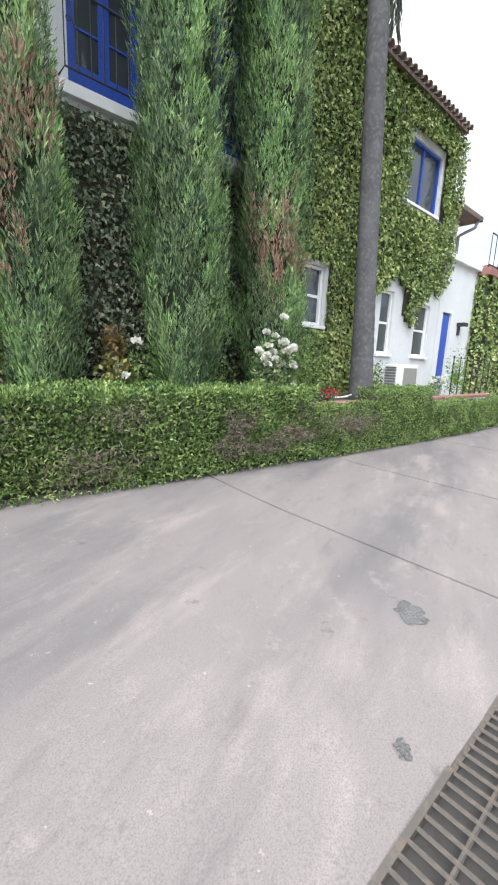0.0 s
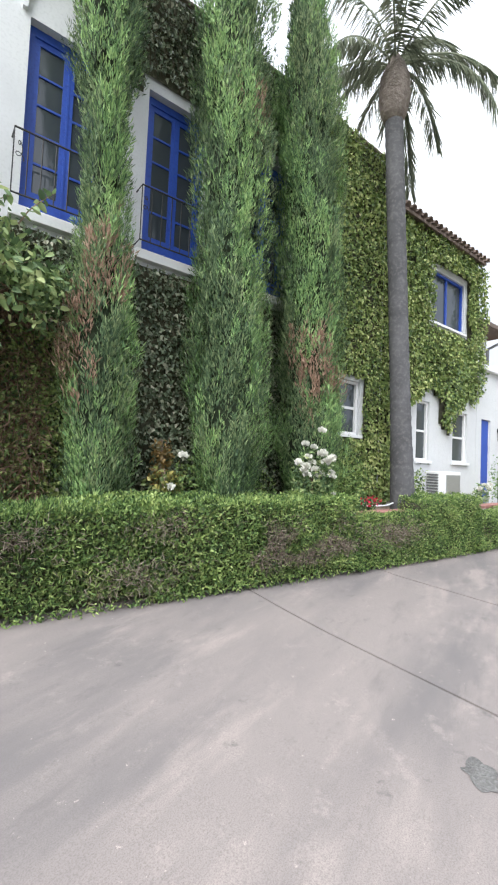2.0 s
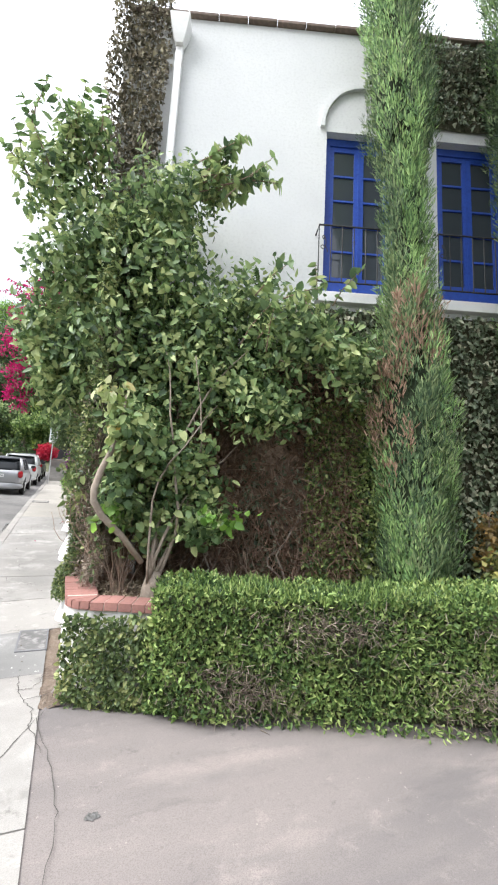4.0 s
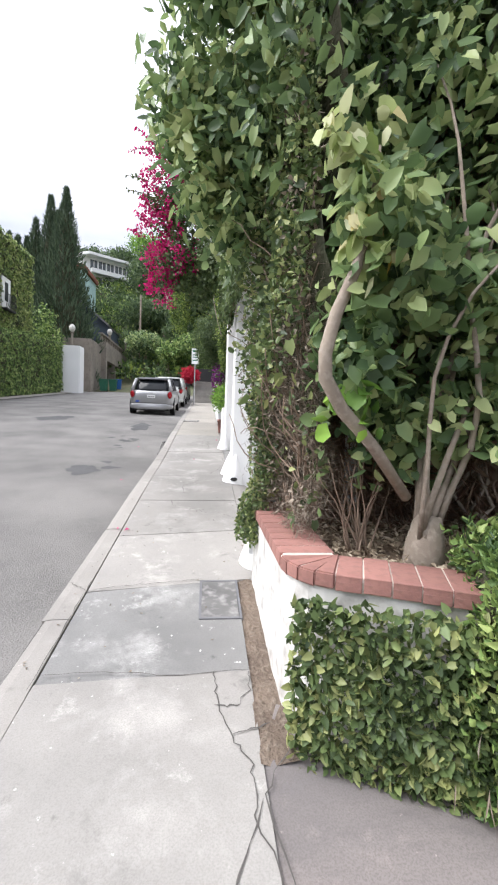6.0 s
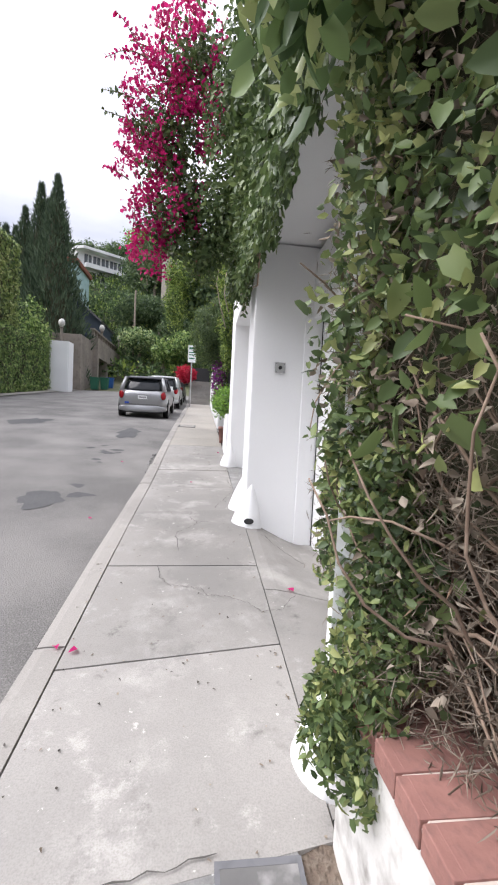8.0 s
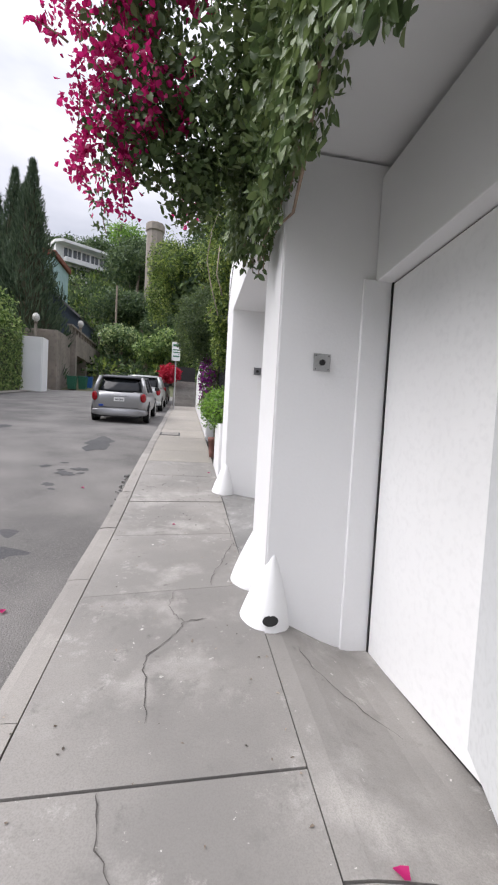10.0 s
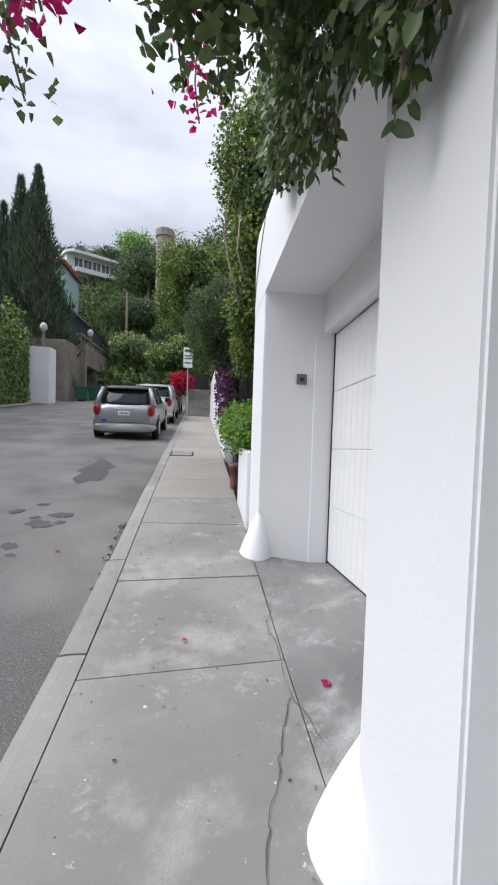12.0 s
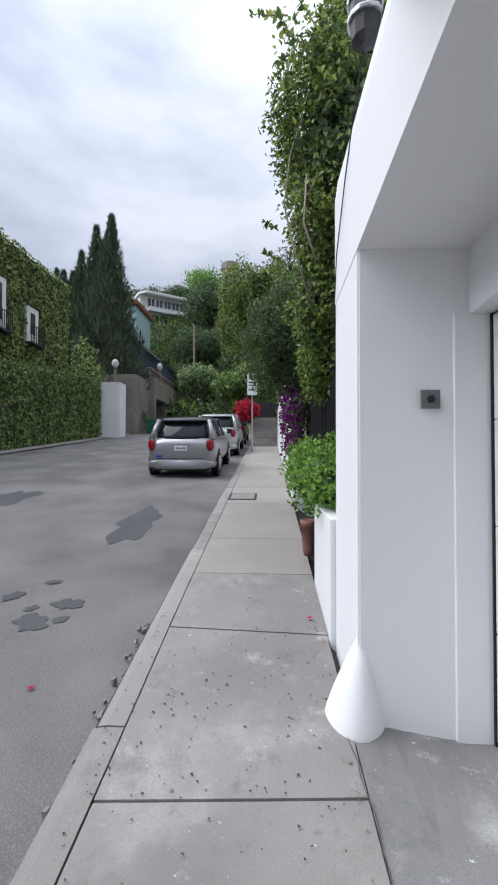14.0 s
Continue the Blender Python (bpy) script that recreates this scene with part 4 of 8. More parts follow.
def wall_with_holes(name, u0, u1, z0, z1, v0, v1, holes, material, parent, label=""):
    """A thick wall in the house frame, with openings through it: holes are (u0, u1, z0, z1)."""
    us = sorted({u0, u1, *[h[0] for h in holes], *[h[1] for h in holes]})
    zs = sorted({z0, z1, *[h[2] for h in holes], *[h[3] for h in holes]})
    bm = bmesh.new()
    solid = lambda a, b: 0 <= a < len(us) - 1 and 0 <= b < len(zs) - 1 and not any(h[0] < (us[a] + us[a + 1]) / 2 < h[1] and h[2] < (zs[b] + zs[b + 1]) / 2 < h[3] for h in holes)
    quad = lambda *q: bm.faces.new([bm.verts.new(c) for c in q])
    for a in range(len(us) - 1):
        for b in range(len(zs) - 1):
            if not solid(a, b):
                continue
            l, r, lo, hi = us[a], us[a + 1], zs[b], zs[b + 1]
            quad((l, v0, lo), (r, v0, lo), (r, v0, hi), (l, v0, hi))
            quad((r, v1, lo), (l, v1, lo), (l, v1, hi), (r, v1, hi))
            if not solid(a - 1, b):
                quad((l, v1, lo), (l, v0, lo), (l, v0, hi), (l, v1, hi))
            if not solid(a + 1, b):
                quad((r, v0, lo), (r, v1, lo), (r, v1, hi), (r, v0, hi))
            if not solid(a, b - 1):
                quad((l, v1, lo), (r, v1, lo), (r, v0, lo), (l, v0, lo))
            if not solid(a, b + 1):
                quad((l, v0, hi), (r, v0, hi), (r, v1, hi), (l, v1, hi))
    bmesh.ops.remove_doubles(bm, verts=bm.verts[:], dist=0.0005)
    return part(name, bm, material, parent, label)


FV = 1.2
house = thing("house", "white stucco house half covered in ivy, with blue French doors", "house", at=HOUSE)
DOORS = [(2.06, 2.98), (3.50, 4.42), (5.12, 6.04)]
holes = [(a, b, 4.05, 6.30) for a, b in DOORS] + [(7.45, 8.12, 1.92, 2.98)]
wall_with_holes("facade_wall", -0.6, 8.8, 0.3, 7.82, FV, FV + 0.28, holes, M_HOUSEW, house)
holes2 = [(10.75, 12.3, 4.86, 6.16), (10.2, 10.75, 1.5, 2.9), (11.85, 12.6, 1.5, 2.8), (13.42, 13.98, 0.2, 2.75)]
wall_with_holes("porch_wall", 13.12, 15.5, -0.4, 4.1, FV + 0.02, FV + 0.30, [holes2.pop()], M_HOUSEW, house)
part("cornice", boxes((13.12, 15.62, FV - 0.10, FV + 0.34, 4.1, 4.24), bevel=0.02), M_WHITEP, house)
part("upper_block", boxes((13.1, 15.2, FV + 0.7, 6.0, 0.0, 5.6)), M_HOUSEW, house)
part("upper_eave", boxes((13.0, 15.75, FV + 0.2, 6.2, 5.6, 5.74), bevel=0.02), M_TILE, house)
wall_with_holes("wing_wall", 8.8, 13.1, 0.0, 6.85, FV + 0.02, FV + 0.30, holes2, M_HOUSEW, house)
part("end_wall", boxes((-0.6, -0.32, FV + 0.28, 8.0, 0.3, 7.82)), M_HOUSEW, house)
part("wing_back", boxes((8.5, 8.78, FV + 0.28, 8.0, 0.3, 7.82)), M_HOUSEW, house)
part("far_wall", boxes((12.82, 13.08, FV + 0.3, 8.0, 0.0, 6.85)), M_HOUSEW, house)
part("rear_wall", boxes((-0.6, 14.6, 8.0, 8.25, 0.0, 6.8)), M_HOUSEW, house)
part("roof_deck", boxes((-0.32, 8.5, FV + 0.28, 8.0, 7.5, 7.6)), M_TILE, house)
# One panel behind all openings, its dark colour standing for the unlit inside.
part("unlit_room_panel", boxes((0, 14, FV + 0.9, FV + 1.0, 0.6, 7.4)), mat("room_shade", (0.05, 0.045, 0.04), rough=0.9), house)
# eaves of the lower wing: a sloping roof with barrel tiles
bm = bmesh.new()
v = [bm.verts.new(c) for c in ((8.82, FV - 0.22, 6.86), (13.0, FV - 0.22, 6.86), (13.0, FV + 3.4, 8.2), (8.82, FV + 3.4, 8.2), (8.82, FV - 0.22, 6.93), (13.0, FV - 0.22, 6.93), (13.0, FV + 3.4, 8.27), (8.82, FV + 3.4, 8.27))]
for f in ((3, 2, 1, 0), (4, 5, 6, 7), (0, 1, 5, 4), (1, 2, 6, 5), (2, 3, 7, 6), (3, 0, 4, 7)):
    bm.faces.new([v[i] for i in f])
roof = part("roof", bm, M_TILE, house)


def barrel(length, r):
    bm = bmesh.new()
    rings = [[bm.verts.new((rr * math.cos(math.pi * k / 6), y, rr * math.sin(math.pi * k / 6))) for k in range(7)] for y, rr in ((0, r), (length, r * 0.85))]
    inner = [[bm.verts.new((rr * math.cos(math.pi * k / 6), y, rr * math.sin(math.pi * k / 6))) for k in range(7)] for y, rr in ((0, r - 0.012), (length, r * 0.85 - 0.012))]
    for k in range(6):
        bm.faces.new((rings[0][k], rings[0][k + 1], rings[1][k + 1], rings[1][k]))
        bm.faces.new((inner[0][k + 1], inner[0][k], inner[1][k], inner[1][k + 1]))
        bm.faces.new((rings[0][k + 1], rings[0][k], inner[0][k], inner[0][k + 1]))
    return bm


tile_me = None
for i in range(19):
    for j in range(2):
        if tile_me is None:
            ob = part("roof_tile", barrel(0.45, 0.09), M_TILE, roof, smooth=True)
            tile_me = ob.data
        else:
            ob = link_mesh("roof_tile", tile_me, None, roof)
        ob.matrix_local = pose(8.95 + i * 0.22, FV - 0.30 + j * 0.38, 6.91 + j * 0.135, 19.5, 0, random.uniform(-2, 2))
coping_me = None
for i in range(24):
    if coping_me is None:
        ob = part("coping_tile", boxes((0, 0.385, -0.06, 0.34, 0, 0.05), bevel=0.012), M_TILE, house)
        coping_me = ob.data
    else:
        ob = link_mesh("coping_tile", coping_me, None, house)
    ob.location = (-0.6 + i * 0.39, FV, 7.825 + random.uniform(0, 0.01))


def french_door(a, b, z0, z1):
    d = thing("french_door", "blue painted French doors with small panes, closed", "door", "blue French doors", at=HOUSE)
    w = b - a
    y = FV + 0.10
    fr = 0.07
    part("frame", boxes((a + .002, a + fr, y, y + 0.09, z0 + .002, z1 - .002), (b - fr, b - .002, y, y + 0.09, z0 + .002, z1 - .002), (a + fr, b - fr, y, y + 0.09, z1 - fr - 0.03, z1 - .002)), M_BLUE, d)
    mid = (a + b) / 2
    for s0, s1 in ((a + fr, mid - 0.002), (mid + 0.002, b - fr)):
        leafp = part("door_leaf", boxes((s0, s0 + 0.06, y + 0.02, y + 0.06, z0 + .003, z1 - fr - .03), (s1 - 0.06, s1, y + 0.02, y + 0.06, z0 + .003, z1 - fr - .03), (s0 + 0.06, s1 - 0.06, y + 0.02, y + 0.06, z0 + .003, z0 + 0.30), (s0 + 0.06, s1 - 0.06, y + 0.02, y + 0.06, z1 - fr - 0.1, z1 - fr - .03)), M_BLUE, d)
        z = z0 + 0.30
        part("pane", boxes((s0 + 0.06, s1 - 0.06, y + 0.038, y + 0.044, z, z1 - fr - 0.1)), M_GLASS, leafp, "dark reflecting glass")
        for k in range(1, 5):
            zz = z + (z1 - fr - 0.1 - z) * k / 5
            part("muntin", boxes((s0 + 0.061, s1 - 0.061, y + 0.022, y + 0.058, zz - 0.012, zz + 0.012)), M_BLUE, leafp)
    part("muntin", boxes((mid - 0.012, mid + 0.012, y + 0.012, y + 0.019, z0 + 0.03, z1 - 0.12)), M_BLUE, d)
    part("door_sill", boxes((a - 0.10, b + 0.10, FV - 0.09, FV + 0.09, z0 - 0.13, z0 - 0.002), bevel=0.008), M_WHITEP, d)
    return d


def balconette(a, b, z):
    r = thing("balcony_rail", "black wrought iron balcony rail with scrolls", "railing", "balcony rails", at=HOUSE)
    y = FV - 0.20
    for zz in (z + 0.08, z + 0.80):
        bm = bmesh.new()
        tube(bm, [(a, FV, zz), (a, y, zz), (b, y, zz), (b, FV, zz)], 0.011, 6)
        part("rail", bm, M_IRON, r)
    n = 9
    for i in range(n):
        x = a + (b - a) * i / (n - 1)
        bm = bmesh.new()
        tube(bm, [(x, y, z + 0.08), (x, y, z + 0.80)], 0.007, 5)
        part("baluster", bm, M_IRON, r)
    for x in (a + 0.06, b - 0.06):
        bm = bmesh.new()
        tube(bm, [(x + 0.045 * math.cos(t) * (1 - t / 14), y - 0.004, z + 0.45 + 0.02 * t + 0.05 * math.sin(t)) for t in np.linspace(0, 12, 40)], 0.005, 5)
        part("scroll", bm, M_IRON, r)
    return r


for a, b in DOORS:
    french_door(a, b, 4.05, 6.30)
    balconette(a - 0.10, b + 0.10, 4.02)
# arched hood over the first door
bm = bmesh.new()
arc = [(2.52 + 0.50 * math.cos(t), 6.34 + 0.60 * math.sin(t)) for t in np.linspace(0, math.pi, 15)]
for (x0, z0), (x1, z1) in zip(arc, arc[1:]):
    s = 1.10
    q = [(x0, z0), (x1, z1), (2.52 + (x1 - 2.52) * s, 6.34 + (z1 - 6.34) * s), (2.52 + (x0 - 2.52) * s, 6.34 + (z0 - 6.34) * s)]
    f = [bm.verts.new((x, FV - 0.05, z)) for x, z in q]
    g = [bm.verts.new((x, FV - 0.001, z)) for x, z in q]
    bm.faces.new(f)
    for i in range(4):
        bm.faces.new((f[(i + 1) % 4], f[i], g[i], g[(i + 1) % 4]))
bmesh.ops.recalc_face_normals(bm, faces=bm.faces[:])
part("door_arch", bm, M_HOUSEW, house, "arched stucco moulding")
leader = thing("downspout", "white painted rain leader with a square head", "drainpipe", at=HOUSE)
part("leader_head", lathe([(0.07, 0), (0.11, 0.10), (0.17, 0.30), (0.18, 0.36)], 4, pose(0.10, FV - 0.10, 7.25, 0, 0, 45)), M_WHITEP, leader)
part("leader_pipe", boxes((0.055, 0.145, FV - 0.10, FV - 0.015, 0.7, 7.26), bevel=0.012), M_WHITEP, leader)


def sash_window(a, b, z0, z1, paint, label, cols=1, mid=True, v=FV):
    w = thing("sash_window", label, "window", at=HOUSE)
    y = v + 0.05
    f = 0.055
    part("window_frame", boxes((a + .002, a + f, y, y + 0.1, z0 + .002, z1 - .002), (b - f, b - .002, y, y + 0.1, z0 + .002, z1 - .002), (a + f, b - f, y, y + 0.1, z1 - f, z1 - .002), (a + f, b - f, y, y + 0.1, z0 + .002, z0 + f)), paint, w)
    for c in range(cols):
        l, r = a + f + (b - a - 2 * f) * c / cols, a + f + (b - a - 2 * f) * (c + 1) / cols
        part("pane", boxes((l, r, y + 0.05, y + 0.056, z0 + f, z1 - f)), M_GLASS, w)
        if c:
            part("mullion", boxes((l - 0.035, l + 0.035, y + 0.02, y + 0.09, z0 + f, z1 - f)), paint, w)
        if mid:
            zz = (z0 + z1) / 2
            part("meeting_rail", boxes((l + .001, r - .001, y + 0.03, y + 0.08, zz - 0.025, zz + 0.025)), paint, w)
    part("window_sill", boxes((a - 0.06, b + 0.06, v - 0.06, v + 0.05, z0 - 0.06, z0 + .001), bevel=0.006), M_WHITEP, w)
    return w


sash_window(7.45, 8.12, 1.92, 2.98, M_WHITEP, "white sash window framed by ivy")
sash_window(10.75, 12.3, 4.86, 6.16, M_BLUE, "blue casement window on the ivy wall", 2, False, FV + 0.02)
sash_window(10.2, 10.75, 1.5, 2.9, M_WHITEP, "white sash window in the stucco wing", v=FV + 0.02)
sash_window(11.85, 12.6, 1.5, 2.8, M_WHITEP, "white sash window in the stucco wing", v=FV + 0.02)
bd = thing("side_door", "bright blue panelled side door, closed", "door", at=HOUSE)
part("door_leaf", boxes((13.43, 13.97, FV + 0.08, FV + 0.13, 0.2, 2.74)), M_BLUE, bd)
for z0, z1 in ((0.5, 1.3), (1.45, 2.55)):
    part("panel", boxes((13.53, 13.87, FV + 0.07, FV + 0.079, z0, z1), bevel=0.003), M_BLUE, bd)

# ivy on the walls: one plant to each wall
ivy_w = thing("ivy", "dark glossy ivy covering the wall round the balcony doors", "ivy", at=None)


def keep_main(a, z):
    k = (z < 3.86) | (a > 6.25) | ((a > 4.55) & (a < 5.0)) | ((a > 3.02) & (a < 3.38) & (z > 6.2)) | ((z > 6.5) & (a > 3.1 + 0.25 * np.sin(z * 5)))
    k &= ~((a > 7.4) & (a < 8.2) & (z > 1.85) & (z < 3.05))
    for p, q in DOORS:
        k &= ~((a > p - 0.12) & (a < q + 0.12) & (z > 3.86) & (z < 6.4))
    k &= ~((a < 0.35) & (z > 0.0) & (a > -0.05))
    return k


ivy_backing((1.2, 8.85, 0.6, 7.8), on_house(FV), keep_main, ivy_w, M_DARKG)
wall_leaves("ivy_leaves", 34000, (1.2, 6.3, 0.6, 7.75), on_house(FV), 0.062, L_IVYD, ivy_w, 0.09, keep_main)
wall_leaves("ivy_leaves", 17000, (6.3, 8.85, 0.6, 7.85), on_house(FV), 0.07, L_IVY, ivy_w, 0.10, keep_main)
ivy_e = thing("ivy", "sunlit green ivy round the blue window of the wing", "ivy")


def keep_wing(a, z):
    low = 2.95 + 0.25 * np.sin(a * 3.1) - 0.5 * (np.abs(a - 11.4) < 0.22) - 0.35 * (np.abs(a - 13.0) < 0.3)
    k = (z > low) & (a < 13.55 - 0.16 * (z - 5.2) ** 2 + 0.1 * np.sin(z * 4))
    k &= ~((a > 10.62) & (a < 12.42) & (z > 4.72) & (z < 6.26))
    k |= (a < 9.5 + 0.15 * np.sin(z * 6))
    return k


ivy_backing((8.8, 13.1, 0.6, 6.85), on_house(FV + 0.02), keep_wing, ivy_e, M_DARKG)
wall_leaves("ivy_leaves", 24000, (8.8, 13.3, 0.6, 6.95), on_house(FV), 0.08, L_IVY, ivy_e, 0.13, keep_wing)
ivy_c = thing("ivy", "brownish ivy on the upper street corner of the house", "ivy")
wall_leaves("ivy_leaves", 6500, (-0.75, -0.02, 3.0, 8.0), on_house(FV), 0.06, leaf_mat("brown_ivy", [(0.07, 0.065, 0.045), (0.13, 0.12, 0.075), (0.20, 0.17, 0.12), (0.27, 0.24, 0.15)], rough=0.6, glow=0.15), ivy_c, 0.16)

# ---- the clipped hedge along the drive ----
hedge = thing("hedge", "clipped green boxwood hedge in front of the low wall", "hedge")


def hedge_block(u0, u1, v0, v1, zt, n, size=0.028):
    bm = bmesh.new()
    nu, rows_ = max(2, int((u1 - u0) / 0.12)), []
    for i in range(nu + 1):
        u = u0 + (u1 - u0) * i / nu
        w = HOUSE @ Vector((u, v0, 0))
        gz = ground_z(w.x, w.y)
        j = lambda s: 0.025 * math.sin(u * 7.3 + s) + 0.02 * math.sin(u * 17 + s * 2)
        rows_.append([bm.verts.new(HOUSE @ Vector(c)) for c in ((u, v0 + 0.13, gz + 0.02), (u, v0 + 0.10 + 0.4 * j(1), gz + 0.2), (u, v0 + 0.09 + 0.4 * j(2), zt - 0.14), (u, v0 + 0.15, zt - 0.085), (u, v1 - 0.05, zt - 0.085), (u, v1, gz + 0.3))])
    for r0, r1 in zip(rows_, rows_[1:]):
        for i in range(5):
            bm.faces.new((r0[i], r1[i], r1[i + 1], r0[i + 1]))
    bm.faces.new(rows_[0])
    bm.faces.new(rows_[-1][::-1])
    bmesh.ops.recalc_face_normals(bm, faces=bm.faces[:])
    # Dark core: the shade between the hedge leaves, put into its colour.
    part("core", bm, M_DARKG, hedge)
    mid = HOUSE @ Vector(((u0 + u1) / 2, v0, 0))
    gz = ground_z(mid.x, mid.y)
    surf_leaves("leaves", n, (u0, v0, gz + 0.07), (u1, v1, zt), HOUSE, size, L_HEDGE, hedge, 0.58, 0.058, ("front", "top", "left", "right"))
    # Recessed leaves take a darker green, so shade in the gaps is coloured in.
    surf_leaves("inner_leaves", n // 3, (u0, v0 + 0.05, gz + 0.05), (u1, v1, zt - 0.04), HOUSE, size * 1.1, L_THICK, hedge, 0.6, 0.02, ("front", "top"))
    k = n // 9
    P = np.stack([rand(k, u0, u1), v0 + rng.normal(0, 0.02, k), gz + 0.06 + (zt - gz - 0.02) * rand(k) ** 0.8], 1)
    P[:, 1] += bumpy(P, 1.3, 0.03)
    leaves("new_growth", P @ HOUSE3.T + HOUSET, (rng.normal(0, 0.5, (k, 3)) + np.array([0, -0.6, 0.5])) @ HOUSE3.T, rand_dir(k), rand(k, 0.035, 0.075), rand(k, 0.008, 0.016), L_HEDGE, hedge, blunt=0.8)


hedge_block(0.60, 3.4, -0.24, 0.28, 0.84, 17000, 0.040)
hedge_block(3.3, 6.35, -0.26, 0.30, 0.85, 18000, 0.040)
hedge_block(6.3, 8.05, -0.26, -0.02, 0.60, 8000, 0.032)
hedge_block(8.0, 9.95, -0.30, 0.20, 0.80, 11000, 0.032)
hedge_block(9.9, 14.6, -0.32, -0.02, 0.50, 14000, 0.036)
# sparse looser growth at the street end and dry patches
wall_leaves("leaves", 3800, (-0.06, 0.75, -0.05, 0.62), on_house(-0.04), 0.038, L_THICK, hedge, 0.13, make=broad_leaves, mess=1.2, hang=0.3, aspect=0.7)
n = 3800
a = rand(n, 4.2, 6.2)
z = 0.3 + 0.16 * rng.normal(size=n)
k = (z > 0.05) & (z < 0.75) & (bumpy(np.stack([a * 4, z * 5, z], 1), 1.0, 1.0) > -0.05)
P = np.stack([a, np.full(n, -0.30) + rng.normal(0, 0.02, n), z], 1)[k]
leaves("dry_growth", P @ HOUSE3.T + HOUSET, rand_dir(len(P)) @ HOUSE3.T, rand_dir(len(P)), 0.10, 0.005, L_DEAD, hedge, "bare pale twigs showing through", kind="stuff")
for u0, u1, zc, n_ in ((0.8, 1.6, 0.18, 700), (1.4, 2.4, 0.62, 500), (2.6, 3.6, 0.2, 500), (6.4, 8.0, 0.3, 1300), (10, 14, 0.1, 900), (3.0, 3.8, 0.66, 400)):
    P = np.stack([rng.normal((u0 + u1) / 2, (u1 - u0) / 3.5, n_), np.full(n_, -0.285) + rng.normal(0, 0.02, n_), zc + rng.normal(0, 0.10, n_)], 1)
    P = P[(P[:, 2] > -0.1) & (P[:, 2] < 0.8)]
    leaves("dry_growth", P @ HOUSE3.T + HOUSET, rand_dir(len(P)) @ HOUSE3.T, rand_dir(len(P)), 0.09, 0.005, L_DEAD, hedge, kind="stuff")
# feathery new growth along the crest and hanging leaves at the foot
n = 7000
a = rand(n, 0.75, 6.35)
P = np.stack([a, rand(n, -0.27, 0.28), 0.80 + 0.03 * np.sin(a * 6) + rand(n, 0, 0.05)], 1)
leaves("new_growth", P @ HOUSE3.T + HOUSET, rng.normal(0, 0.35, (n, 3)) + np.array([0, 0, 1.0]), rand_dir(n), rand(n, 0.03, 0.075), 0.010, L_HEDGE, hedge, blunt=0.8)
n = 2600
a = rand(n, 0.75, 14.5)
P = np.stack([a, -0.25 + rng.normal(0, 0.03, n), -0.02 - 0.026 * a + 0.05 * np.abs(rng.normal(0, 1, n)) + 0.02], 1)
leaves("hanging_leaves", P @ HOUSE3.T + HOUSET, rng.normal(0, 0.5, (n, 3)) + np.array([0, 0, -0.5]), rand_dir(n), rand(n, 0.03, 0.06), 0.022, L_HEDGE, hedge)


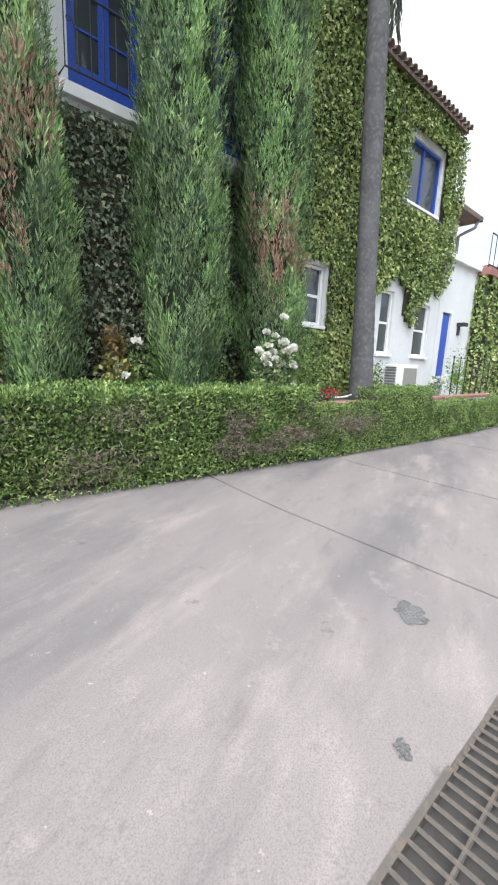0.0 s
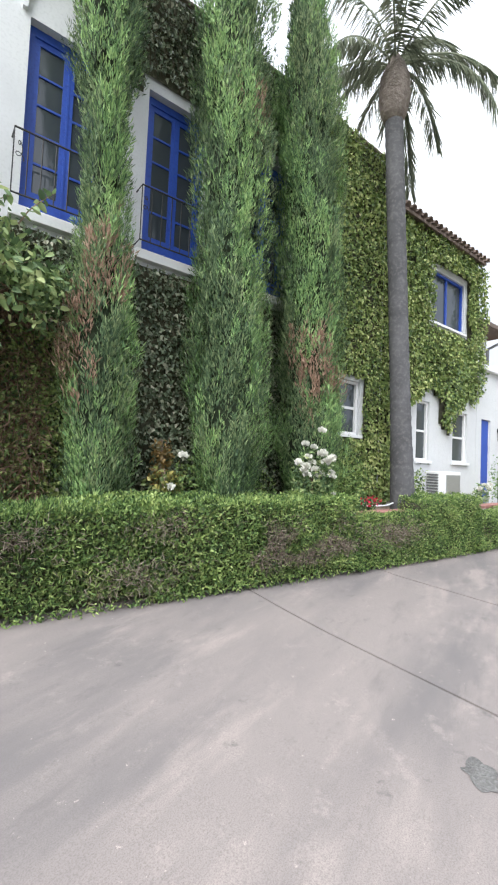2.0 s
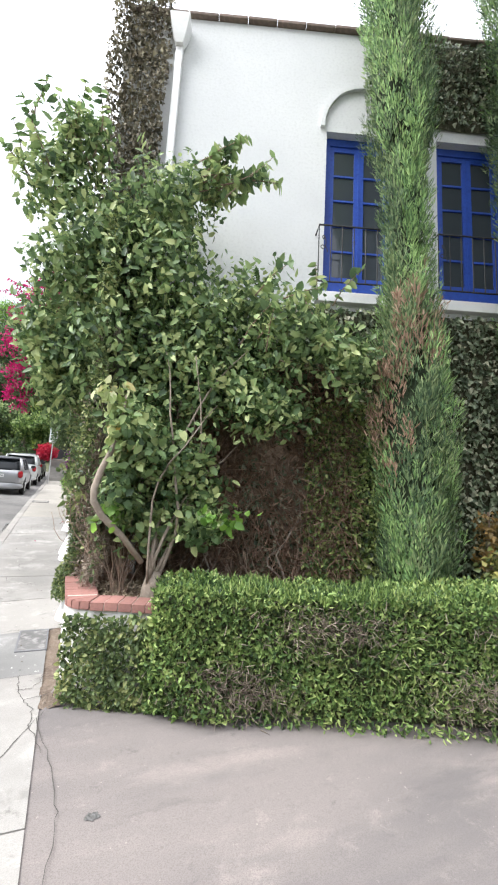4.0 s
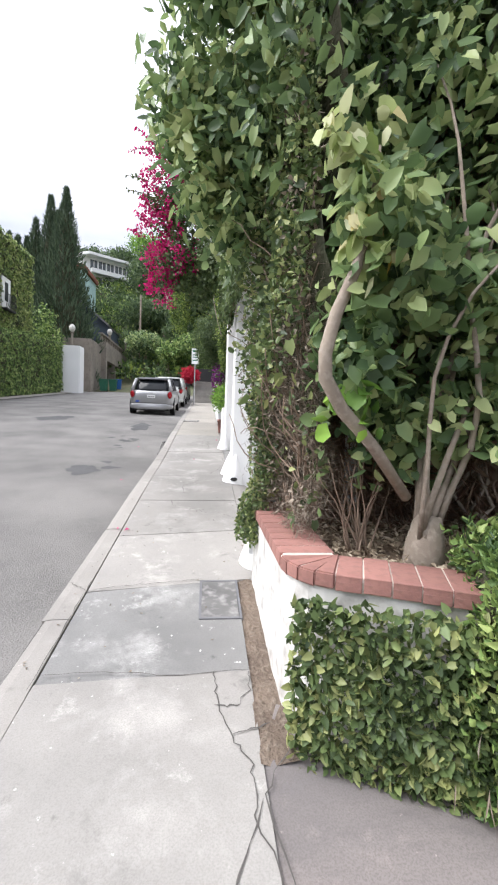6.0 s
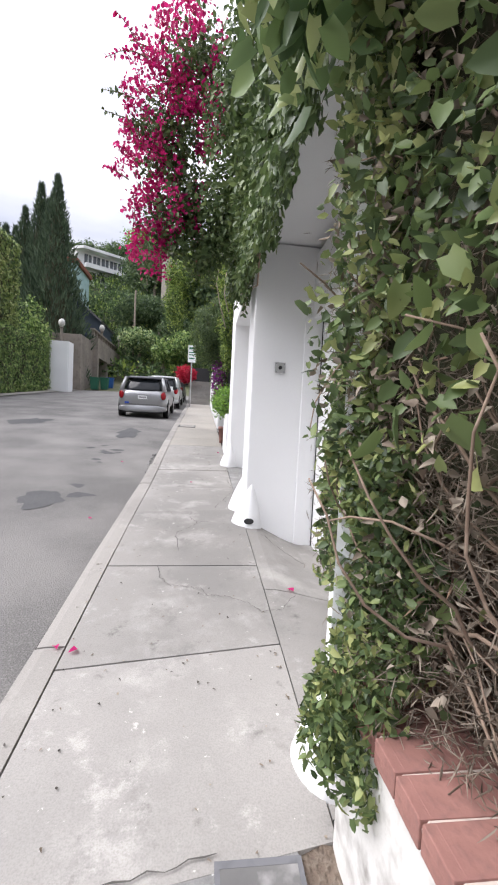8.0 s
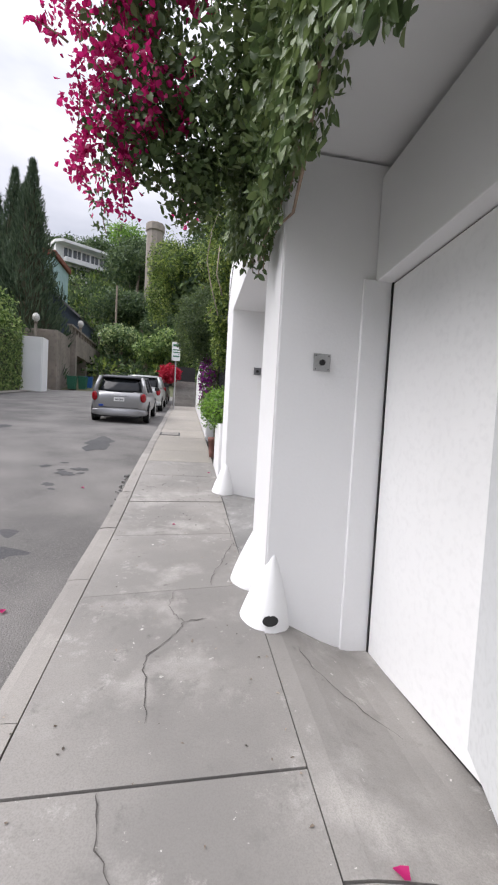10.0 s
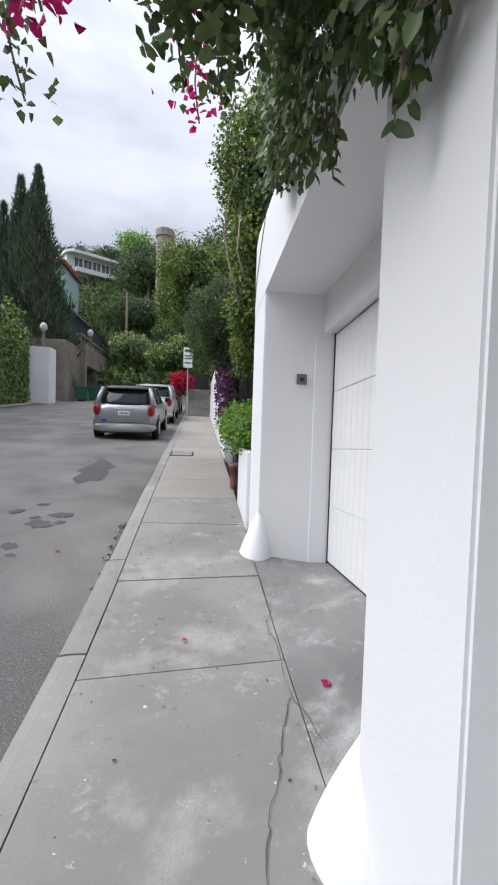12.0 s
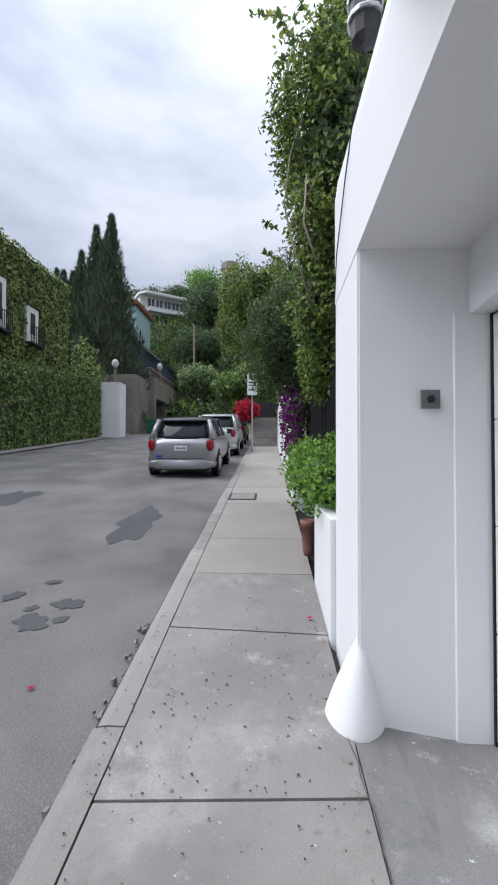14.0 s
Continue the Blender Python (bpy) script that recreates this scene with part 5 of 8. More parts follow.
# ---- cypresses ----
# Near-black fill: the shade inside a cypress, put into its colour.
M_CYPIN = mat("cypress_inner_shade", (0.020, 0.032, 0.014), (0.030, 0.042, 0.020), (0.015, 0.02, 0.012), 1.0, big=4, fine=25, bump=0.8, dist=0.03)
def cypress(u, v, z0, z1, r, n, seed, lean=(0, 0), brown=(), dark=L_CYPD, light=L_CYP, split=0.45, prof=None):
    """A columnar cypress: stem, dark heart and thousands of upright sprays in ragged tufts."""
    t = thing("cypress", "tall narrow Italian cypress with ragged green sprays and brown patches", "cypress tree", "cypresses by the house")
    base, top = hpt(u, v, z0), hpt(u + lean[0], v + lean[1], z1)
    bm = bmesh.new()
    tube(bm, [base, base.lerp(top, 0.5), top], [0.07, 0.05, 0.01], 8)
    part("trunk", bm, M_BARK, t)
    prof = prof or (lambda f: min(1.0, 0.55 + f * 4.0) * (1.0 if f < 0.75 else max(0.02, 1 - ((f - 0.75) / 0.25) ** 1.6)))
    # The heart is a hull coloured as the shade between the sprays.
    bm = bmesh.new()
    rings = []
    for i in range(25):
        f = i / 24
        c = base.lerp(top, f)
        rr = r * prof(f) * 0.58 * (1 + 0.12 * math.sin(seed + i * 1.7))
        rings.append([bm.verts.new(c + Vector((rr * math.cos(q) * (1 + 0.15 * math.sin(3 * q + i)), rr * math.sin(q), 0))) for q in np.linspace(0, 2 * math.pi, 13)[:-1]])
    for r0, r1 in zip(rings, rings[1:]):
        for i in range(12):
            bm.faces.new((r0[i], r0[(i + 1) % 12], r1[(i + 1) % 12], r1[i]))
    part("shade_core", bm, M_CYPIN, t, smooth=True)
    per = 30
    tufts = n // per
    f = rng.uniform(0, 1, tufts) ** 1.05
    ang = rng.uniform(0, 2 * math.pi, tufts)
    pr = np.array([prof(x) for x in f])
    lump = 1 + 0.14 * np.sin(ang * 3 + f * 23 + seed) + 0.10 * np.sin(ang * 5 - f * 41 + seed * 2)
    rad = r * pr * lump * rng.uniform(0.62, 1.02, tufts)
    B, T = np.array(base), np.array(top)
    C = B + (T - B) * f[:, None] + np.stack([np.cos(ang) * rad, np.sin(ang) * rad, 0 * ang], 1)
    o = np.stack([np.cos(ang), np.sin(ang), 0 * ang], 1)
    s = rng.uniform(-1, 1, (tufts, per))
    tall = rng.uniform(0.08, 0.22, tufts)[:, None]
    fat = rng.uniform(0.022, 0.045, tufts)[:, None] * (1.05 - 0.55 * (s + 1) / 2)
    turn = rng.uniform(0, 2 * math.pi, (tufts, per))
    tip = rng.normal(0, 0.25, (tufts, 2))
    side = np.stack([-np.sin(ang), np.cos(ang), 0 * ang], 1)
    P = C[:, None] + o[:, None] * (np.cos(turn) * fat + 0.03 * s + tip[:, :1] * tall * s * 0.4)[..., None] + side[:, None] * (np.sin(turn) * fat + tip[:, 1:] * tall * s)[..., None]
    P[..., 2] += tall * s
    P = P.reshape(-1, 3)
    O = np.repeat(o, per, 0)
    tone = np.repeat(0.5 * np.sin(ang * 2 + f * 9 + seed) + rng.normal(0, 0.4, tufts), per)
    k = len(P)
    fan = (o[:, None] * np.cos(turn)[..., None] + side[:, None] * np.sin(turn)[..., None]).reshape(-1, 3)
    ah = fan * 0.38 + O * 0.2 + rng.normal(0, 0.22, (k, 3)) + np.array([0, 0, 1.0])
    L, W = rng.uniform(0.04, 0.095, k), rng.uniform(0.008, 0.014, k)
    isbrown = np.zeros(k, bool)
    for (bz, bh, way) in brown:
        isbrown |= np.repeat((np.abs(C[:, 2] - bz + rng.normal(0, bh * 0.8, tufts)) < bh) & (np.cos(ang - way) + rng.normal(0, 0.2, tufts) > 0.72), per)
    islight = (tone > split) & ~isbrown
    isdark = ~islight & ~isbrown
    for sel, m, nm in ((islight, light, "sprays"), (isdark, dark, "sprays"), (isbrown, L_DRY, "dead_sprays")):
        if sel.any():
            leaves(nm, P[sel], ah[sel], O[sel] + rand_dir(sel.sum()) * 0.5, L[sel], W[sel], m, t, "brown dead sprays" if nm == "dead_sprays" else "", fold=0.1, droop=-0.05, blunt=0.8)
    return t


waist = lambda f: float(np.interp(f, (0, 0.05, 0.25, 0.32, 0.38, 0.52, 0.58, 0.72, 0.85, 1.0), (0.6, 0.95, 1.0, 0.85, 0.62, 0.64, 1.05, 1.05, 0.9, 0.06)))
cypress(2.92, 0.55, 0.55, 9.6, 0.37, 86000, 1, (-0.28, 0), brown=((3.3, 0.22, -1.9), (2.6, 0.4, 3.0)), split=0.1, prof=waist)
cypress(4.62, 0.55, 0.52, 10.5, 0.52, 124000, 2, (-0.35, 0), brown=((6.0, 0.15, -1.0),), split=0.15)
cypress(6.22, 0.60, 0.50, 9.2, 0.52, 116000, 3, (-0.45, 0), brown=((2.75, 0.32, -2.6),), split=0.1)

# ---- palm ----
palm = thing("palm_tree", "tall palm with a grey ringed trunk and drooping fronds", "palm tree")
pb = hpt(8.32, 0.42, 0.3) + Vector((0.045, -0.10, 0))
prof = []
for i in range(120):
    z = i * 0.064
    prof.append((0.25 - 0.065 * min(1, z / 2.2) ** 0.5 - 0.02 * z / 7.6 + (0.007 if i % 3 == 0 else 0.0) + random.uniform(-0.004, 0.004), z))
prof[0] = (0.33, 0)
prof[1] = (0.28, 0.064)
PALM_LEAN = Vector((-0.15, 0.34, 7.75))
lean_m = Matrix.Translation(pb) @ Matrix(((1, 0, PALM_LEAN.x / 7.6, 0), (0, 1, PALM_LEAN.y / 7.6, 0), (0, 0, PALM_LEAN.z / 7.6, 0), (0, 0, 0, 1)))
part("trunk", lathe(prof, 20, lean_m), M_PALM, palm, smooth=True)
ptop = pb + PALM_LEAN
part("crownshaft", lathe([(0.17, -0.1), (0.25, 0.1), (0.30, 0.4), (0.28, 0.75), (0.16, 1.1), (0.05, 1.3)], 14, Matrix.Translation(ptop)), mat("frond_bases", (0.26, 0.22, 0.19), (0.18, 0.15, 0.13), (0.34, 0.3, 0.26), 0.95, big=4, fine=15, bump=0.9, dist=0.05), palm, smooth=True)
for i in range(15):
    az, el = i * 2.399, radians(random.uniform(15, 75) if i > 3 else random.uniform(-15, 10))
    d = Vector((math.cos(az) * math.cos(el), math.sin(az) * math.cos(el), math.sin(el)))
    pts, q, dd = [], ptop + Vector((0, 0, 1.0)), d.copy()
    for k in range(15):
        pts.append(q.copy())
        q = q + dd * 0.17
        dd = (dd + Vector((0, 0, -0.115 - 0.006 * k))).normalized()
    bm = bmesh.new()
    tube(bm, pts, [0.02 * (1 - k / 16) + 0.004 for k in range(15)], 5)
    fr = part("frond_rib", bm, L_PALM, palm)
    A = np.array([[*p_] for p_ in pts])
    tt = rng.uniform(1.5, 13.9, 260)
    i0 = tt.astype(int)
    P = A[i0] + (A[np.minimum(i0 + 1, 14)] - A[i0]) * (tt - i0)[:, None]
    tang = unit(A[np.minimum(i0 + 1, 14)] - A[i0] + 1e-6)
    sd = unit(np.cross(tang, [0, 0, 1.0])) * rng.choice([-1, 1], 260)[:, None]
    leaves("frond_blade", P, sd * 0.6 + tang * 0.6 + rng.normal(0, 0.12, (260, 3)) + np.array([0, 0, -0.9]), np.tile([0, 0, 1.0], (260, 1)), rng.uniform(0.3, 0.6, 260), 0.011, L_PALM, fr, fold=0.1, droop=0.15)

# ---- vine-tree at the corner ----
vine = thing("vine_tree", "sprawling broad-leaved vine tree with bare stems at its foot", "tree")
tb = Vector((1.36, 1.93, 0.62))
bm = bmesh.new()
tube(bm, [tb + Vector((0, 0, -0.1)), tb + Vector((0.0, 0.0, 0.12)), tb + Vector((0.02, 0.02, 0.24))], [0.11, 0.085, 0.06], 10)
part("stump", bm, M_BARK, vine, "pale gnarled base of the trunk", smooth=True)
random.seed(5)


def limb(p0, way, length, r, bend=0.55, n=11):
    pts, q, d = [], Vector(p0), Vector(way).normalized()
    for i in range(n):
        pts.append(q.copy())
        q = q + d * (length / (n - 1))
        d = (d + Vector((random.uniform(-bend, bend), random.uniform(-bend, bend), random.uniform(-bend, bend) * 0.7)) * 0.5).normalized()
    bm = bmesh.new()
    tube(bm, pts, [0.58 * r * (1 - 0.75 * i / (n - 1)) for i in range(n)], 7)
    return part("branch", bm, M_BARK, vine, smooth=True), pts


for w, ln, r in (((-0.12, 0.05, 1), 1.7, 0.035), ((-0.12, 0.15, 1), 2.4, 0.032), ((0.1, 0.1, 1), 2.6, 0.04), ((0.35, 0.0, 1), 2.2, 0.03), ((0.15, -0.2, 1), 2.0, 0.028), ((-0.05, 0.4, 0.9), 1.5, 0.026), ((0.5, 0.3, 0.9), 2.2, 0.03), ((-0.1, -0.25, 1), 1.8, 0.022), ((0.2, 0.6, 0.6), 1.3, 0.022)):
    limb(tb + Vector((random.uniform(-.05, .05), random.uniform(-.05, .05), 0.15)), w, ln, r)
# the crooked pale limb that leans over the wall
bm = bmesh.new()
tube(bm, [(1.25, 1.92, 0.95), (1.05, 1.84, 1.18), (0.88, 1.77, 1.33), (0.80, 1.75, 1.45), (0.795, 1.75, 1.55), (0.83, 1.75, 1.70), (0.90, 1.74, 1.88), (0.95, 1.73, 2.1), (0.97, 1.75, 2.35)], [0.024, 0.026, 0.028, 0.029, 0.028, 0.026, 0.022, 0.016, 0.010], 8)
part("branch", bm, M_BARK, vine, smooth=True)
lumps = [((1.5, 2.3, 2.9), (0.7, 0.55, 0.75)), ((1.2, 2.2, 2.2), (0.45, 0.4, 0.5)), ((2.05, 2.0, 2.75), (0.55, 0.4, 0.6)), ((2.6, 1.65, 3.2), (0.5, 0.35, 0.5)), ((3.05, 1.42, 2.95), (0.42, 0.3, 0.42)), ((2.2, 1.95, 3.55), (0.5, 0.4, 0.5)),
         ((1.3, 2.3, 3.8), (0.7, 0.6, 0.7)), ((0.85, 2.4, 3.1), (0.45, 0.5, 0.7)), ((0.65, 2.45, 4.1), (0.5, 0.45, 0.6)), ((1.3, 2.2, 4.6), (0.5, 0.45, 0.5)), ((0.15, 2.6, 4.7), (0.42, 0.4, 0.45)), ((0.35, 2.55, 5.2), (0.35, 0.35, 0.45)),
         ((1.62, 2.05, 4.85), (0.34, 0.28, 0.25)), ((1.0, 2.9, 4.6), (0.6, 0.6, 0.8)), ((0.50, 2.75, 3.0), (0.28, 0.45, 0.40)), ((0.15, 2.9, 3.3), (0.30, 0.4, 0.35)), ((0.30, 2.6, 3.8), (0.40, 0.4, 0.4)), ((0.55, 3.2, 3.6), (0.4, 0.5, 0.6)), ((0.26, 2.8, 2.75), (0.20, 0.3, 0.32)), ((0.16, 2.75, 3.1), (0.22, 0.3, 0.35)), ((0.46, 2.85, 2.55), (0.2, 0.3, 0.3)), ((2.35, 1.75, 2.45), (0.5, 0.3, 0.35)), ((1.75, 2.1, 3.3), (0.5, 0.4, 0.5))]
crown("leaves", 20500, lumps, 0.080, L_VINE, vine, 0.56, shell=0.3, make=broad_leaves, wild=1.1, grow=(0, 0, -0.55))
lumps2 = [((1.0, 1.95, 1.55), (0.22, 0.25, 0.35)), ((1.35, 2.1, 1.3), (0.35, 0.3, 0.35)), ((1.7, 2.0, 1.6), (0.35, 0.3, 0.35)), ((1.0, 1.72, 2.1), (0.2, 0.2, 0.25))]
lumps2 += [((1.5, 1.95, 1.9), (0.4, 0.3, 0.3)), ((1.15, 1.9, 1.9), (0.3, 0.3, 0.3)), ((1.75, 1.85, 1.25), (0.3, 0.2, 0.2))]
crown("low_leaves", 2800, lumps2, 0.075, L_VINE, vine, 0.8, shell=0.2, make=broad_leaves)

random.seed(63)
for i in range(13):
    sprig((random.uniform(1.35, 1.75), random.uniform(1.85, 2.1), random.uniform(4.6, 5.0)), (random.uniform(0.5, 1.1), random.uniform(-0.3, 0.05), random.uniform(0.35, 1.1)), random.uniform(0.5, 0.95), 0.105, L_VINE, M_TWIG, vine, 10)
for i in range(16):
    sprig((random.uniform(-0.15, 0.6), random.uniform(2.3, 2.7), random.uniform(4.6, 5.3)), (random.uniform(-0.8, 0.25), random.uniform(-0.4, 0.1), random.uniform(0.5, 1.2)), random.uniform(0.35, 0.7), 0.09, L_VINE, M_TWIG, vine, 8)
for i in range(14):
    sprig((random.uniform(1.9, 3.1), random.uniform(1.35, 1.75), random.uniform(2.9, 3.6)), (random.uniform(-0.2, 0.8), random.uniform(-0.6, -0.1), random.uniform(-0.2, 0.7)), random.uniform(0.3, 0.5), 0.09, L_VINE, M_TWIG, vine, 7)
pale = leaf_mat("pale_young_leaves", [(0.22, 0.30, 0.08), (0.40, 0.46, 0.20), (0.55, 0.57, 0.34), (0.45, 0.30, 0.05)], glow=0.35)
crown("young_leaves", 90, [((0.93, 1.76, 2.02), (0.11, 0.10, 0.22)), ((0.85, 1.7, 2.35), (0.16, 0.1, 0.12))], 0.085, pale, vine, 0.72, "pale young leaves", shell=0.2, make=broad_leaves, wild=0.6, grow=(0, 0, -0.7))
crown("young_leaves", 60, [((0.95, 1.85, 1.35), (0.14, 0.12, 0.16)), ((1.9, 1.55, 1.35), (0.3, 0.1, 0.12))], 0.08, L_BRIGHT, vine, 0.9, "", shell=0.2, make=broad_leaves)
# vine thicket over the street wall as far as the garage pier
thicket = thing("vine_thicket", "dense tangled vine over the street wall, dry underneath", "vine")


def on_street(x):
    def place(a, z, out):
        return np.stack([np.full(len(a), x) - out, a, z], 1), np.tile([-1.0, 0, 0], (len(a), 1))
    return place


def thick_x(y, z):
    """The outer skin of the thicket: it swells out over the sidewalk towards the garage, and is thin near the ground."""
    return 0.80 - 0.12 * np.exp(-((y - 2.95) / 0.35) ** 2) + 0.10 * np.exp(-((z - 1.0) / 0.22) ** 2) + 0.03 * np.sin(y * 9 + z * 5)


# A dark sheet behind the tangle, coloured as the shade inside it.
bm = bmesh.new()
g2 = [[bm.verts.new((thick_x(y, z) + 0.10 + 0.04 * math.sin(z * 7 + y * 4), y, z)) for y in np.linspace(2.05, 3.2, 10)] for z in np.linspace(1.18, 4.2, 18)]
for r0, r1 in zip(g2, g2[1:]):
    for i in range(9):
        bm.faces.new((r0[i + 1], r0[i], r1[i], r1[i + 1]))
part("shade_core", bm, M_DARKG, thicket, smooth=True)


def on_thicket(a, z, out):
    return np.stack([thick_x(a, z) + 0.10 - out, a, z], 1), np.tile([-0.9, -0.4, 0], (len(a), 1))


wall_leaves("leaves", 13000, (2.05, 3.15, 0.95, 4.3), on_thicket, 0.034, L_THICK, thicket, 0.18, lambda a, z: rand(len(z)) < np.clip((z - 1.15) / 1.0, np.where(a > 2.85, 0.2, 0.03), 1.0) * np.where(np.sin(a * 11 + 3 * np.sin(z * 4)) + np.sin(z * 7 + a * 3) > -0.5, 1.0, 0.35), aspect=0.65, make=broad_leaves, mess=1.5, hang=0.3)
wall_leaves("large_leaves", 190, (2.05, 3.05, 1.3, 3.8), on_thicket, 0.070, L_THICK, thicket, 0.20, aspect=0.72, make=broad_leaves, mess=1.2, hang=0.6)
wall_leaves("leaves", 4200, (2.75, 3.12, 0.46, 1.4), on_thicket, 0.028, L_THICK, thicket, 0.14, aspect=0.65, make=broad_leaves, mess=1.4, hang=0.3)
wall_leaves("leaves", 120, (2.0, 2.8, 0.75, 1.3), on_thicket, 0.045, L_THICK, thicket, 0.10, aspect=0.7, make=broad_leaves, mess=1.2)
n = 12000
yy, zz = rand(n, 2.1, 3.15), 0.70 + np.abs(rng.normal(0, 0.75, n))
P = np.stack([thick_x(yy, zz) + rand(n, -0.02, 0.12), yy, zz], 1)
leaves("dry_growth", P, rand_dir(n) + np.array([0.1, 0, -0.2]), rand_dir(n), rand(n, 0.02, 0.075), 0.0024, L_DEAD, thicket, "dry brown twigs")
wall_leaves("dry_leaves", 1500, (2.05, 3.12, 0.8, 3.2), on_thicket, 0.034, L_DEAD, thicket, 0.16, aspect=0.55, mess=1.5)
random.seed(11)
for i in range(70):
    y = random.uniform(2.2, 3.0)
    pts, q = [], Vector((random.uniform(0.84, 0.95), y, random.uniform(0.72, 1.9)))
    d = Vector((random.uniform(-.15, .1), random.uniform(-.6, .6), 1)).normalized()
    for k in range(9):
        pts.append(q.copy())
        q = q + d * 0.10
        d = (d + 1.5 * Vector((random.uniform(-.10, .22) if q.x < 0.84 else random.uniform(-.3, .1), random.uniform(-.4, .4) if q.y < 3.0 else -0.3, random.uniform(-.3, .35)))).normalized()
    bm = bmesh.new()
    tube(bm, pts, [0.0045 * (1 - k / 11) + 0.001 for k in range(9)], 5)
    part("stem", bm, M_TWIG, thicket, smooth=True)

wall_leaves("leaves", 9000, (2.92, 3.36, 0.85, 4.5), on_street(0.785), 0.034, L_THICK, thicket, 0.075, aspect=0.66, make=broad_leaves, mess=1.4, hang=0.4)
n = 3500
yy, zz = rand(n, 2.9, 3.4), rand(n, 0.9, 3.2)
P = np.stack([0.76 - np.abs(rng.normal(0, 0.05, n)), yy, zz], 1)
leaves("dry_growth", P, rand_dir(n) + np.array([0.1, 0, -0.2]), rand_dir(n), rand(n, 0.02, 0.05), 0.0024, L_DEAD, thicket)
# bare creeper roots sagging over the foot of the pier
random.seed(13)
for i in range(60):
    q = Vector((random.uniform(0.84, 1.02), random.uniform(2.9, 3.08), random.uniform(0.75, 1.45)))
    d = Vector((random.uniform(-0.15, 0.35), random.uniform(-1.0, -0.4), random.uniform(-0.2, 0.25))).normalized()
    pts = []
    for k in range(9):
        pts.append(q.copy())
        q = q + d * random.uniform(0.07, 0.11)
        q.x, q.z = max(q.x, 0.83), max(q.z, 0.68)
        d = (d + Vector((random.uniform(-.3, .3), random.uniform(-.25, .2), random.uniform(-.35, .2)))).normalized()
    bm = bmesh.new()
    r = random.choice([0.003, 0.004, 0.005, 0.009])
    tube(bm, pts, [r * (1 - k / 12) for k in range(9)], 5)
    part("root", bm, M_TWIG, thicket, smooth=True)
# litter and a fan of dead shoots on the soil under the vine
n = 1500
P = np.stack([rand(n, 0.95, 1.9), rand(n, 1.75, 2.7), np.zeros(n)], 1)
P[:, 2] = 0.625 + 0.06 * (P[:, 0] - 0.9) + rand(n, 0, 0.03)
leaves("dry_litter", P, rand_dir(n) * np.array([1, 1, 0.3]), rand_dir(n) + np.array([0, 0, 1.0]), rand(n, 0.02, 0.06), rand(n, 0.008, 0.025), L_STRAW, thicket, "dry fallen leaves", kind="stuff")
random.seed(12)
for i in range(22):
    q = Vector((1.12 + random.uniform(-.06, .06), 2.12 + random.uniform(-.06, .06), 0.61))
    d = Vector((random.uniform(-.7, .35), random.uniform(-.5, .6), 1)).normalized()
    pts = [q.copy()]
    for k in range(6):
        q = q + d * random.uniform(0.06, 0.12)
        q.x = max(q.x, 0.86)
        d = (d + Vector((random.uniform(-.2, .25), random.uniform(-.25, .25), random.uniform(-.2, .2)))).normalized()
        pts.append(q.copy())
    bm = bmesh.new()
    tube(bm, pts, [0.006 * (1 - k / 8) for k in range(7)], 5)
    part("dead_shoot", bm, M_TWIG, thicket, smooth=True)

# ---- bougainvillea over the garages ----
boug = thing("bougainvillea", "overhanging bougainvillea with magenta bracts above the garage", "bougainvillea")
bl = [((0.60, 5.5, 3.15), (0.20, 0.45, 0.42)), ((0.62, 4.7, 3.35), (0.18, 0.6, 0.38)), ((0.45, 6.0, 3.5), (0.35, 0.5, 0.45)), ((0.5, 5.6, 4.0), (0.4, 0.5, 0.5)), ((0.62, 5.2, 3.5), (0.28, 0.5, 0.45)), ((0.5, 6.7, 3.6), (0.28, 0.5, 0.35)), ((0.68, 4.6, 3.7), (0.22, 0.6, 0.4)), ((0.6, 5.0, 4.2), (0.35, 0.6, 0.4)), ((0.05, 6.4, 3.7), (0.35, 0.4, 0.35)), ((-0.2, 6.4, 4.3), (0.40, 0.4, 0.6)), ((0.6, 4.0, 3.9), (0.3, 0.5, 0.5)), ((0.1, 6.3, 5.0), (0.45, 0.4, 0.45)), ((0.45, 6.2, 4.6), (0.4, 0.4, 0.4)), ((-0.15, 6.35, 3.4), (0.35, 0.35, 0.3)), ((0.2, 6.45, 3.2), (0.25, 0.35, 0.3))]
crown("leaves", 21000, bl, 0.047, L_SHADE, boug, 0.72, shell=0.3, make=broad_leaves)
bb = [((-0.38, 6.45, 3.25), (0.22, 0.3, 0.30)), ((-0.15, 6.25, 3.6), (0.30, 0.3, 0.36)), ((-0.45, 6.35, 4.0), (0.30, 0.4, 0.40)), ((-0.35, 6.25, 4.6), (0.36, 0.4, 0.5)), ((-0.05, 6.15, 5.1), (0.42, 0.4, 0.45)), ((0.15, 6.1, 4.4), (0.25, 0.3, 0.4))]
flower_clusters("bract_mass", 330, bb, 0.040, L_BOUG, boug, "vivid magenta bracts")
random.seed(64)
for i in range(14):
    sprig((random.uniform(-0.6, -0.2), random.uniform(6.1, 6.6), random.uniform(3.6, 5.2)), (random.uniform(-1, -0.3), random.uniform(-0.3, 0.3), random.uniform(-0.2, 0.9)), random.uniform(0.3, 0.5), 0.05, L_SHADE if i % 2 else L_BOUG, M_TWIG, boug, 10)
